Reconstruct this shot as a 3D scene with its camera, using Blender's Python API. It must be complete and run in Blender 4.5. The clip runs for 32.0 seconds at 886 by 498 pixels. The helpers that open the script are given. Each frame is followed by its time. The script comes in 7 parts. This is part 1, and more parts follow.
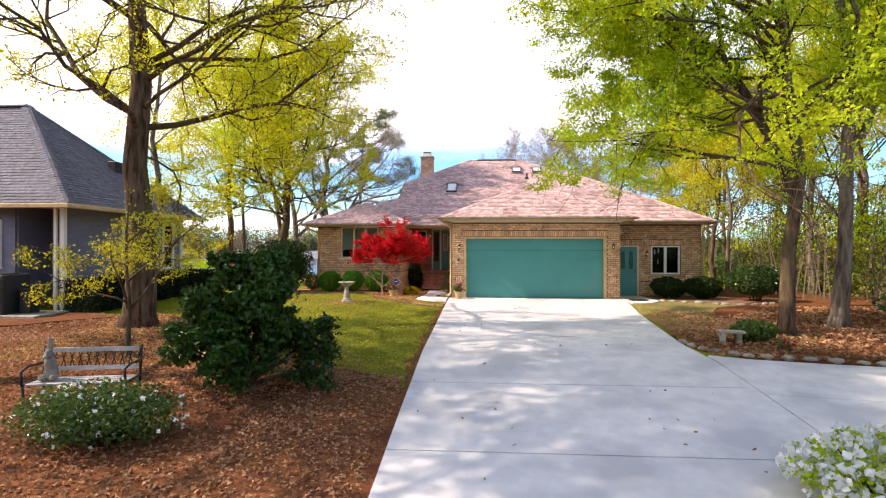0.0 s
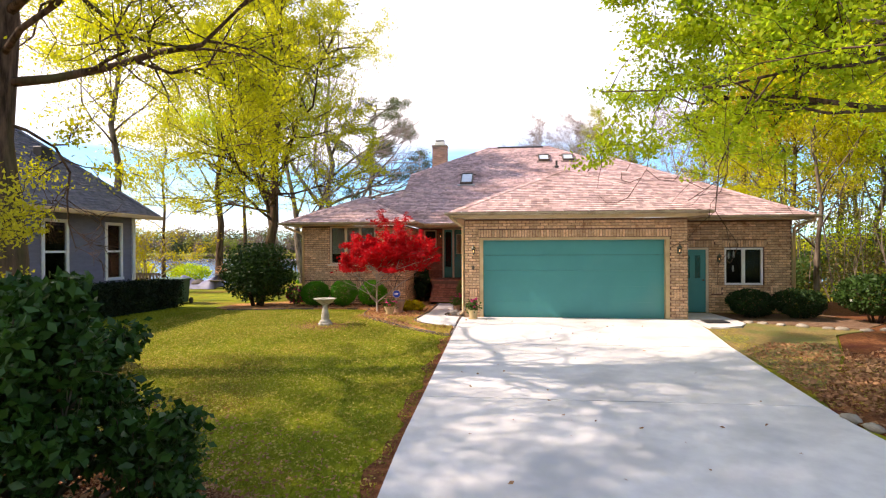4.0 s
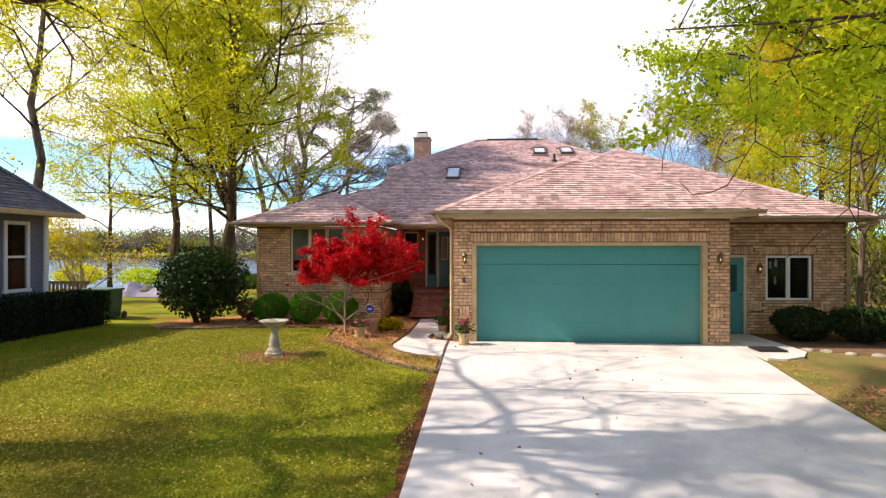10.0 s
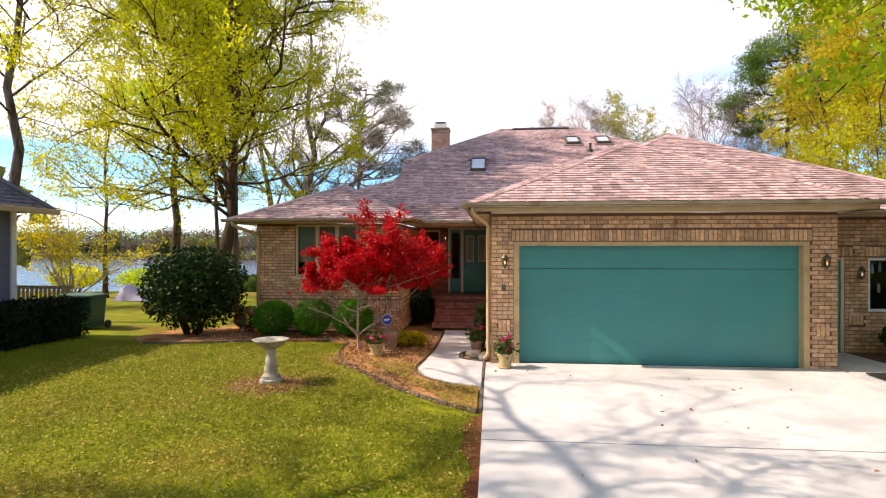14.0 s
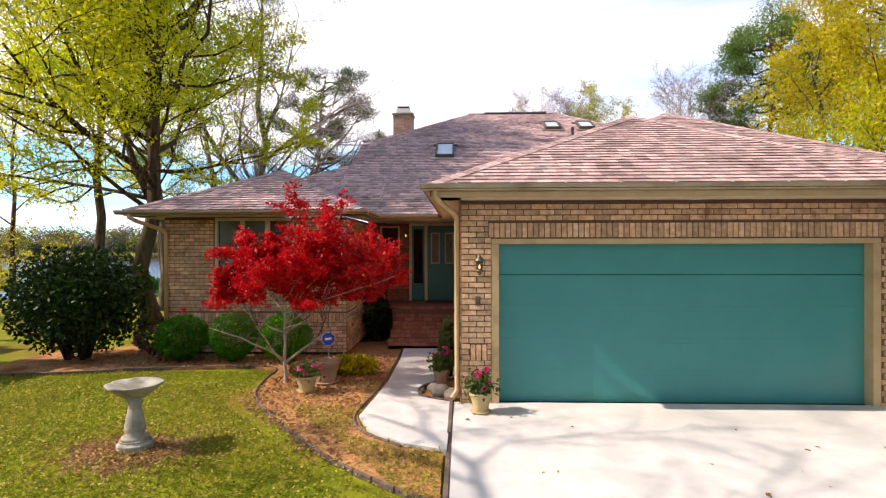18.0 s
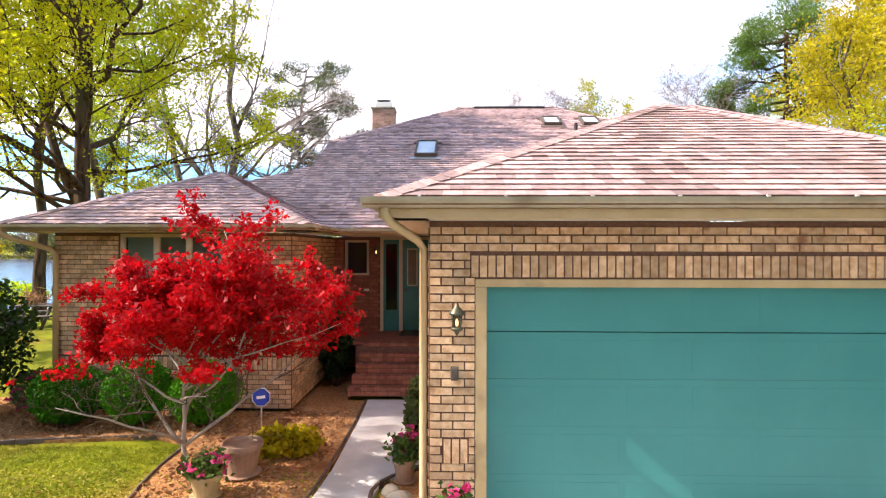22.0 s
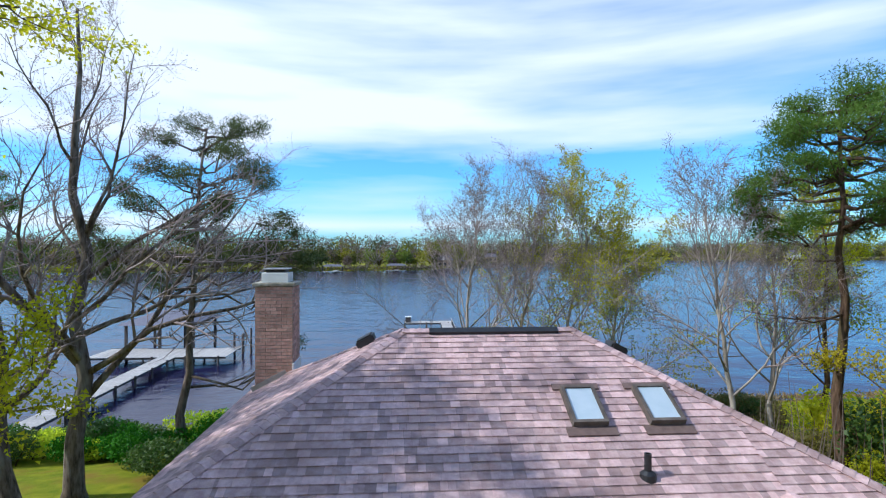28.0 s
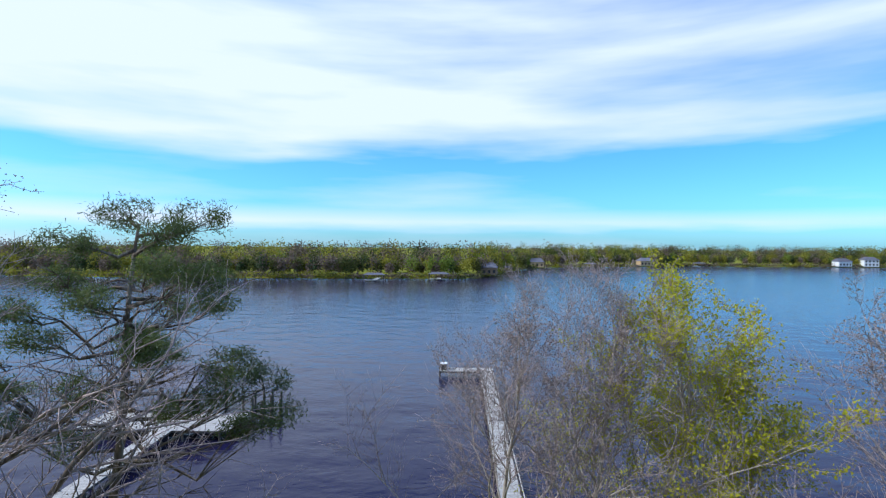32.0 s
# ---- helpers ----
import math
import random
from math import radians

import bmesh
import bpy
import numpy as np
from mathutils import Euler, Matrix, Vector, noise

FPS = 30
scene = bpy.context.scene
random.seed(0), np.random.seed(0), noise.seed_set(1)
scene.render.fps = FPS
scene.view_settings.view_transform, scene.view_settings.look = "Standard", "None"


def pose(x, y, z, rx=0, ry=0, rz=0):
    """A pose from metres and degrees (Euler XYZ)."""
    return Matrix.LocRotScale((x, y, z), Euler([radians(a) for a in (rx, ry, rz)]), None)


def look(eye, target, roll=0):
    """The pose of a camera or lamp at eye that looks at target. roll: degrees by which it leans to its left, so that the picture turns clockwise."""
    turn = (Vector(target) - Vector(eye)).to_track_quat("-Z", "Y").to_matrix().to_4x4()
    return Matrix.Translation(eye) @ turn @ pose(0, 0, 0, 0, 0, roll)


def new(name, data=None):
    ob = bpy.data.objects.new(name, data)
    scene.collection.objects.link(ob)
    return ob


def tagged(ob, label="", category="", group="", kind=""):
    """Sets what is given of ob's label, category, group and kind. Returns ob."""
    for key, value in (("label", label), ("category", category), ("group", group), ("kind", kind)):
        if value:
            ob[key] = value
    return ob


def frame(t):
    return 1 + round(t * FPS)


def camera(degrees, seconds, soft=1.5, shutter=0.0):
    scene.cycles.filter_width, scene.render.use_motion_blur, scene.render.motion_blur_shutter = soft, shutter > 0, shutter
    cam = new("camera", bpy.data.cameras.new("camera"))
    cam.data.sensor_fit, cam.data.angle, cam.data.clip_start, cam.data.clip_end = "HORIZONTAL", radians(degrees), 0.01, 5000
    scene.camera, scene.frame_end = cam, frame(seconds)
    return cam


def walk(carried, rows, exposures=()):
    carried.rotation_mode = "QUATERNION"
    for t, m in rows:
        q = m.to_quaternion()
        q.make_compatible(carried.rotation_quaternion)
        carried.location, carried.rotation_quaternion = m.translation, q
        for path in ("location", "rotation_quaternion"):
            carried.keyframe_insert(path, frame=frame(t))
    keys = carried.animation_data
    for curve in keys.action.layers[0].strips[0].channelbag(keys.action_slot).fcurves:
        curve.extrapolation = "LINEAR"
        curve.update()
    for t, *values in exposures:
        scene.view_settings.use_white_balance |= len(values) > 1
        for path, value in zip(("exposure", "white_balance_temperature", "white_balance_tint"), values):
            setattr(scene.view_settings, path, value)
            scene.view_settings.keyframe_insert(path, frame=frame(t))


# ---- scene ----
cam = camera(79, 32.0, soft=1.2)
PATH = [
    (0.0, -1.926, -19.119, 1.751, 90.00, -0.10, 3.91),
    (0.5, -1.987, -18.664, 1.767, 90.00, -0.20, -3.45),
    (1.0, -2.054, -18.246, 1.784, 90.10, -0.20, -6.13),
    (1.5, -2.088, -17.757, 1.801, 90.10, -0.10, -6.53),
    (2.0, -2.062, -17.219, 1.820, 90.10, -0.10, -6.74),
    (2.5, -2.018, -16.686, 1.838, 90.10, 0.00, -6.35),
    (3.0, -1.960, -16.025, 1.876, 90.10, 0.10, -2.75),
    (3.5, -1.919, -15.372, 1.887, 90.00, 0.20, 3.97),
    (5.5, -2.039, -13.132, 1.959, 90.00, 0.20, 7.75),
    (6.0, -2.223, -12.935, 1.983, 90.00, 0.10, 7.80),
    (6.5, -2.425, -12.797, 2.001, 90.00, 0.10, 7.93),
    (7.0, -2.533, -12.734, 1.996, 90.10, -0.10, 6.25),
    (7.5, -2.571, -12.753, 2.014, 90.00, 0.00, 4.86),
    (8.0, -2.545, -12.745, 2.013, 90.00, 0.00, 4.66),
    (8.5, -2.508, -12.625, 2.037, 90.00, 0.00, 4.57),
    (9.0, -2.412, -12.389, 2.039, 90.00, 0.00, 4.27),
    (9.5, -2.343, -12.112, 2.043, 90.00, 0.00, 4.27),
    (10.0, -2.276, -11.791, 2.047, 90.00, 0.00, 4.18),
    (10.5, -2.208, -11.446, 2.051, 90.00, 0.00, 4.18),
    (11.0, -2.140, -11.079, 2.054, 90.00, 0.00, 4.20),
    (11.5, -2.092, -10.713, 2.057, 90.00, 0.00, 4.51),
    (12.0, -2.127, -10.420, 2.060, 90.00, 0.00, 4.94),
    (12.5, -2.222, -10.244, 2.061, 90.00, 0.00, 5.06),
    (13.0, -2.415, -10.082, 2.063, 90.00, 0.00, 5.15),
    (13.5, -2.648, -9.910, 2.066, 90.00, 0.00, 5.30),
    (15.5, -3.404, -8.642, 2.053, 89.90, 0.00, 4.76),
    (16.0, -3.526, -8.184, 2.066, 89.91, 0.00, 2.48),
    (16.5, -3.605, -7.788, 2.081, 89.92, 0.00, 2.10),
    (17.0, -3.502, -7.466, 2.070, 89.93, 0.10, 1.91),
    (17.5, -3.232, -7.263, 2.079, 89.93, 0.10, 1.93),
    (18.0, -2.896, -7.105, 2.063, 89.94, 0.10, 1.95),
    (18.5, -2.671, -6.986, 2.054, 89.86, 0.10, 1.91),
    (19.0, -2.520, -6.810, 2.067, 89.87, 0.10, 1.84),
    (19.5, -2.406, -6.539, 2.062, 89.88, 0.00, 1.64),
    (20.0, -2.389, -6.242, 2.081, 89.90, 0.00, 1.52),
    (20.5, -2.460, -5.889, 2.076, 89.98, 0.00, 1.36),
    (21.0, -2.552, -5.470, 2.071, 90.06, -0.10, 1.15),
    (21.5, -2.619, -5.099, 2.138, 90.03, -0.10, 1.15),
    (22.0, -2.686, -4.683, 2.450, 90.00, -0.10, 1.17),
    (22.5, -2.740, -4.212, 2.669, 90.09, -0.10, 1.19),
    (23.0, -2.817, -3.775, 3.003, 90.09, 0.00, 1.17),
    (23.5, -2.867, -3.340, 3.247, 90.08, 0.00, 1.09),
    (24.0, -2.929, -2.871, 3.608, 90.06, 0.00, 1.06),
    (24.5, -2.974, -2.389, 4.002, 89.93, 0.00, 0.90),
    (25.0, -2.991, -1.815, 4.442, 89.80, 0.00, 0.09),
    (25.5, -2.925, -1.196, 4.886, 89.90, 0.00, -1.39),
    (26.0, -2.857, -0.428, 5.484, 89.80, 0.10, -2.60),
    (26.5, -2.829, 0.314, 6.185, 89.60, 0.20, -3.29),
    (28.5, -2.262, 4.209, 9.109, 90.00, 0.00, -3.82),
    (29.0, -2.105, 5.156, 9.948, 89.90, 0.10, -2.47),
    (29.5, -1.946, 6.196, 11.320, 89.90, 0.00, -0.53),
    (30.0, -1.745, 7.324, 12.625, 89.90, -0.20, 0.52),
    (30.5, -1.613, 8.477, 13.272, 89.80, -0.40, 0.68),
    (31.0, -1.490, 9.689, 13.565, 89.70, -0.40, 0.86),
    (31.5, -1.368, 10.907, 13.747, 89.70, -0.50, 0.95),
    (32.0, -1.230, 12.106, 13.843, 89.60, -0.50, 1.05),
]
EXPOSURES = [(0.0, 0.72, 7100, 24), (2.5, 0.80, 7100, 24), (6.0, 0.58, 7100, 24), (13.0, 0.46, 7100, 23), (17.0, 0.40, 6900, 22), (19.0, 0.46, 6800, 21), (21.5, 0.92, 6700, 20), (23.2, 1.10, 6500, 18), (24.2, 0.60, 6400, 16), (25.0, 0.14, 6100, 15), (26.0, -0.12, 5800, 13), (28.5, -0.14, 5400, 11), (32.0, -0.26, 5350, 11)]
walk(cam, [(t, pose(*p)) for t, *p in PATH], EXPOSURES)

# ---- world and sun ----
SUN_TO = Vector((-1.12, -0.135, 1.0)).normalized()   # towards the sun
world = bpy.data.worlds.new("sky")
scene.world = world
world.use_nodes = True
wn, wl = world.node_tree.nodes, world.node_tree.links
wn.clear()
w_out = wn.new("ShaderNodeOutputWorld")
w_bg = wn.new("ShaderNodeBackground")
w_sky = wn.new("ShaderNodeTexSky")
w_sky.sky_type = "NISHITA"
w_sky.sun_disc = False
w_sky.sun_elevation = math.asin(SUN_TO.z)
w_sky.sun_rotation = math.atan2(SUN_TO.x, SUN_TO.y)
w_sky.air_density, w_sky.dust_density, w_sky.ozone_density = 1.0, 0.6, 2.0
w_co = wn.new("ShaderNodeTexCoord")
w_map = wn.new("ShaderNodeMapping")
w_map.inputs["Scale"].default_value = (1.1, 1.1, 8.0)
w_map.inputs["Rotation"].default_value = (0.0, radians(5), radians(12))
w_noise = wn.new("ShaderNodeTexNoise")
w_noise.inputs["Scale"].default_value = 1.5
w_noise.inputs["Detail"].default_value = 5.0
w_noise.inputs["Roughness"].default_value = 0.48
w_sep = wn.new("ShaderNodeSeparateXYZ")
w_band = wn.new("ShaderNodeValToRGB")          # cloud cover by height: haze streak, clear belt, thick layer, thinner above
br = w_band.color_ramp
br.elements[0].position, br.elements[0].color = 0.0, (0.45, 0.45, 0.45, 1)
br.elements[1].position, br.elements[1].color = 1.0, (0.47, 0.47, 0.47, 1)
for pos, v in ((0.022, 0.35), (0.045, 0.62), (0.075, 0.28), (0.145, 0.25), (0.19, 0.70), (0.30, 0.66), (0.42, 0.55), (0.65, 0.50)):
    el = br.elements.new(pos)
    el.color = (v, v, v, 1)
w_warp = wn.new("ShaderNodeMath")
w_warp.operation = "MULTIPLY_ADD"
w_warp.inputs[1].default_value = 0.06
w_add = wn.new("ShaderNodeMath")
w_add.operation = "ADD"
w_ramp = wn.new("ShaderNodeMapRange")
w_ramp.inputs["From Min"].default_value, w_ramp.inputs["From Max"].default_value = 0.85, 1.28
w_gain = wn.new("ShaderNodeMixRGB")
w_gain.blend_type = "MULTIPLY"
w_gain.inputs[0].default_value = 1.0
w_gain.inputs[2].default_value = (0.10, 0.19, 0.25, 1)
w_mix = wn.new("ShaderNodeMixRGB")
w_mix.inputs[2].default_value = (1.26, 1.29, 1.32, 1)
wl.new(w_co.outputs["Generated"], w_map.inputs["Vector"])
wl.new(w_co.outputs["Generated"], w_sep.inputs["Vector"])
wl.new(w_map.outputs["Vector"], w_noise.inputs["Vector"])
wl.new(w_noise.outputs["Fac"], w_warp.inputs[0])
wl.new(w_sep.outputs["Z"], w_warp.inputs[2])
w_off = wn.new("ShaderNodeMath")
w_off.operation = "SUBTRACT"
w_off.inputs[1].default_value = 0.03
wl.new(w_warp.outputs[0], w_off.inputs[0])
wl.new(w_off.outputs[0], w_band.inputs["Fac"])
wl.new(w_noise.outputs["Fac"], w_add.inputs[0])
wl.new(w_band.outputs["Color"], w_add.inputs[1])
w_side = wn.new("ShaderNodeMath")               # thicker cloud towards the sun's side
w_side.operation = "MULTIPLY_ADD"
w_side.inputs[1].default_value = -0.16
wl.new(w_sep.outputs["X"], w_side.inputs[0])
wl.new(w_add.outputs[0], w_side.inputs[2])
wl.new(w_side.outputs[0], w_ramp.inputs["Value"])
wl.new(w_sky.outputs["Color"], w_gain.inputs[1])
wl.new(w_gain.outputs["Color"], w_mix.inputs[1])
wl.new(w_ramp.outputs["Result"], w_mix.inputs[0])
wl.new(w_mix.outputs["Color"], w_bg.inputs["Color"])
w_bg.inputs["Strength"].default_value = 0.9
wl.new(w_bg.outputs["Background"], w_out.inputs["Surface"])

sun_data = bpy.data.lights.new("sun", "SUN")
sun_data.energy, sun_data.angle, sun_data.color = 5.0, radians(0.6), (1.0, 0.92, 0.78)
sun = new("sun", sun_data)
sun.matrix_world = look(SUN_TO * 60, (0, 0, 0))

# ---- helpers ----
def world_of(ob):
    m = ob.matrix_basis.copy()
    if ob.parent:
        m = world_of(ob.parent) @ ob.matrix_parent_inverse @ m
    return m


def thing(name, label, category, at=(0, 0, 0), group="", kind=""):
    ob = new(name)
    ob.empty_display_size = 0.2
    ob.location = at
    return tagged(ob, label, category, group, kind)


def hang(ob, parent):
    if parent:
        ob.parent = parent
        ob.matrix_parent_inverse = world_of(parent).inverted()
    return ob


def meshed(name, verts, faces, material, parent=None, label="", smooth=False, kind=""):
    me = bpy.data.meshes.new(name)
    me.from_pydata(verts, [], faces)
    me.materials.append(material)
    if smooth:
        me.shade_smooth()
    ob = new(name, me)
    hang(ob, parent)
    return tagged(ob, label, kind=kind)


def part(name, bm, material, parent=None, label="", smooth=False):
    me = bpy.data.meshes.new(name)
    bm.normal_update()
    bm.to_mesh(me)
    bm.free()
    me.materials.append(material)
    if smooth:
        me.shade_smooth()
    ob = new(name, me)
    hang(ob, parent)
    return tagged(ob, label)


def box(bm, x0, y0, z0, x1, y1, z1, m=None):
    vs = [bm.verts.new(p) for p in ((x0, y0, z0), (x1, y0, z0), (x1, y1, z0), (x0, y1, z0), (x0, y0, z1), (x1, y0, z1), (x1, y1, z1), (x0, y1, z1))]
    if m is not None:
        for v in vs:
            v.co = m @ v.co
    for f in ((3, 2, 1, 0), (4, 5, 6, 7), (0, 1, 5, 4), (1, 2, 6, 5), (2, 3, 7, 6), (3, 0, 4, 7)):
        bm.faces.new([vs[i] for i in f])
    return vs


def boxes(*rows, bevel=0.0):
    bm = bmesh.new()
    for r in rows:
        box(bm, *r)
    if bevel:
        bmesh.ops.bevel(bm, geom=bm.edges[:], offset=bevel, segments=2, affect="EDGES", profile=0.5)
    return bm


def lathe(rows, n=20, at=(0, 0, 0), wave=None):
    """Rows of radius and height turned round the z axis."""
    bm = bmesh.new()
    rings = []
    for r, z in rows:
        ring = []
        for k in range(n):
            a = 2 * math.pi * k / n
            rr = r * (wave(a, z) if wave else 1)
            ring.append(bm.verts.new((at[0] + rr * math.cos(a), at[1] + rr * math.sin(a), at[2] + z)))
        rings.append(ring)
    for a, b in zip(rings, rings[1:]):
        for k in range(n):
            bm.faces.new((a[k], a[(k + 1) % n], b[(k + 1) % n], b[k]))
    bm.faces.new(rings[0][::-1])
    bm.faces.new(rings[-1])
    return bm


def tube_data(points, radii, n=6, verts=None, faces=None):
    """A tapered tube through points, appended to lists of vertices and faces."""
    verts = [] if verts is None else verts
    faces = [] if faces is None else faces
    start = len(verts)
    side = None
    for i, p in enumerate(points):
        d = (points[min(i + 1, len(points) - 1)] - points[max(i - 1, 0)]).normalized()
        if side is None:
            side = d.cross(Vector((0.3, 1, 0.2))).normalized()
        side = (side - d * side.dot(d)).normalized()
        up = d.cross(side)
        for k in range(n):
            a = 2 * math.pi * k / n
            verts.append(p + (side * math.cos(a) + up * math.sin(a)) * radii[i])
    for i in range(len(points) - 1):
        for k in range(n):
            a, b = start + i * n + k, start + i * n + (k + 1) % n
            faces.append((a, b, b + n, a + n))
    faces.append([start + k for k in range(n)][::-1])
    faces.append([start + (len(points) - 1) * n + k for k in range(n)])
    return verts, faces


def tube(name, points, radius, material, parent=None, n=8, label=""):
    pts = [Vector(p) for p in points]
    v, f = tube_data(pts, [radius] * len(pts), n)
    return meshed(name, v, f, material, parent, label, smooth=True)


def clip2d(poly, a, b):
    """Keep of the polygon what lies left of the line a to b."""
    out = []
    side = lambda p: (b[0] - a[0]) * (p[1] - a[1]) - (b[1] - a[1]) * (p[0] - a[0])
    for i, p in enumerate(poly):
        q = poly[(i + 1) % len(poly)]
        sp, sq = side(p), side(q)
        if sp >= 0:
            out.append(p)
        if (sp > 0 > sq) or (sp < 0 < sq):
            k = sp / (sp - sq)
            out.append((p[0] + k * (q[0] - p[0]), p[1] + k * (q[1] - p[1])))
    return out


# ---- materials ----
def nodes_of(name):
    m = bpy.data.materials.new(name)
    m.use_nodes = True
    nt = m.node_tree
    return m, nt.nodes, nt.links, nt.nodes["Principled BSDF"]


def surf(name, c1, c2, scale=6.0, rough=0.7, metal=0.0, bump=0.0, bscale=40.0, vary=0.0, c3=None, c3scale=1.0, c3at=0.6, stretch=(1, 1, 1), spec=0.5, local=False):
    """A surface of two mixed tones, with stains of a third at a larger scale, bumps, and a tone of its own for each piece."""
    m, n, l, b = nodes_of(name)
    geo = n.new("ShaderNodeNewGeometry")
    mp = n.new("ShaderNodeMapping")
    mp.inputs["Scale"].default_value = stretch
    if local:
        co = n.new("ShaderNodeTexCoord")
        l.new(co.outputs["Object"], mp.inputs["Vector"])
    else:
        l.new(geo.outputs["Position"], mp.inputs["Vector"])
    no = n.new("ShaderNodeTexNoise")
    no.inputs["Scale"].default_value, no.inputs["Detail"].default_value, no.inputs["Roughness"].default_value = scale, 5, 0.6
    l.new(mp.outputs["Vector"], no.inputs["Vector"])
    ra = n.new("ShaderNodeValToRGB")
    ra.color_ramp.elements[0].position, ra.color_ramp.elements[1].position = 0.34, 0.66
    ra.color_ramp.elements[0].color, ra.color_ramp.elements[1].color = (*c1, 1), (*c2, 1)
    l.new(no.outputs["Fac"], ra.inputs["Fac"])
    col = ra.outputs["Color"]
    if c3:
        n3 = n.new("ShaderNodeTexNoise")
        n3.inputs["Scale"].default_value, n3.inputs["Detail"].default_value = c3scale, 4
        l.new(mp.outputs["Vector"], n3.inputs["Vector"])
        r3 = n.new("ShaderNodeMapRange")
        r3.inputs["From Min"].default_value, r3.inputs["From Max"].default_value = c3at - 0.08, c3at + 0.08
        l.new(n3.outputs["Fac"], r3.inputs["Value"])
        mx = n.new("ShaderNodeMixRGB")
        mx.inputs[2].default_value = (*c3, 1)
        l.new(r3.outputs["Result"], mx.inputs[0])
        l.new(col, mx.inputs[1])
        col = mx.outputs["Color"]
    if vary:
        oi = n.new("ShaderNodeObjectInfo")
        ad = n.new("ShaderNodeMath")
        ad.operation = "ADD"
        l.new(oi.outputs["Random"], ad.inputs[0])
        l.new(geo.outputs["Random Per Island"], ad.inputs[1])
        fr = n.new("ShaderNodeMath")
        fr.operation = "FRACT"
        l.new(ad.outputs[0], fr.inputs[0])
        mr = n.new("ShaderNodeMapRange")
        mr.inputs["To Min"].default_value, mr.inputs["To Max"].default_value = 1 - vary, 1 + vary
        l.new(fr.outputs[0], mr.inputs["Value"])
        hs = n.new("ShaderNodeHueSaturation")
        l.new(mr.outputs["Result"], hs.inputs["Value"])
        l.new(col, hs.inputs["Color"])
        col = hs.outputs["Color"]
    l.new(col, b.inputs["Base Color"])
    b.inputs["Roughness"].default_value, b.inputs["Metallic"].default_value = rough, metal
    b.inputs["Specular IOR Level"].default_value = spec
    if bump:
        nb = n.new("ShaderNodeTexNoise")
        nb.inputs["Scale"].default_value, nb.inputs["Detail"].default_value = bscale, 4
        l.new(mp.outputs["Vector"], nb.inputs["Vector"])
        bp = n.new("ShaderNodeBump")
        bp.inputs["Strength"].default_value, bp.inputs["Distance"].default_value = min(1.0, bump), 0.02
        l.new(nb.outputs["Fac"], bp.inputs["Height"])
        l.new(bp.outputs["Normal"], b.inputs["Normal"])
    return m


def leafy(name, c1, c2, rough=0.5, through_light=0.5, vary=0.3, spec=0.3):
    """Leaves: each one has its own tone between two, and light passes through."""
    m, n, l, b = nodes_of(name)
    geo = n.new("ShaderNodeNewGeometry")
    ra = n.new("ShaderNodeValToRGB")
    ra.color_ramp.elements[0].color, ra.color_ramp.elements[1].color = (*c1, 1), (*c2, 1)
    no = n.new("ShaderNodeTexNoise")
    no.inputs["Scale"].default_value = 0.5
    l.new(geo.outputs["Position"], no.inputs["Vector"])
    ad = n.new("ShaderNodeMath")
    ad.operation = "MULTIPLY_ADD"
    ad.inputs[1].default_value = 0.5
    l.new(geo.outputs["Random Per Island"], ad.inputs[0])
    mr = n.new("ShaderNodeMapRange")
    mr.inputs["From Min"].default_value, mr.inputs["From Max"].default_value = 0.35, 0.65
    mr.inputs["To Max"].default_value = 0.5
    l.new(no.outputs["Fac"], mr.inputs["Value"])
    l.new(mr.outputs["Result"], ad.inputs[2])
    l.new(ad.outputs[0], ra.inputs["Fac"])
    l.new(ra.outputs["Color"], b.inputs["Base Color"])
    b.inputs["Roughness"].default_value = rough
    b.inputs["Specular IOR Level"].default_value = spec
    tr = n.new("ShaderNodeBsdfTranslucent")
    l.new(ra.outputs["Color"], tr.inputs["Color"])
    mx = n.new("ShaderNodeMixShader")
    mx.inputs[0].default_value = through_light
    l.new(b.outputs["BSDF"], mx.inputs[1])
    l.new(tr.outputs["BSDF"], mx.inputs[2])
    l.new(mx.outputs["Shader"], n["Material Output"].inputs["Surface"])
    return m


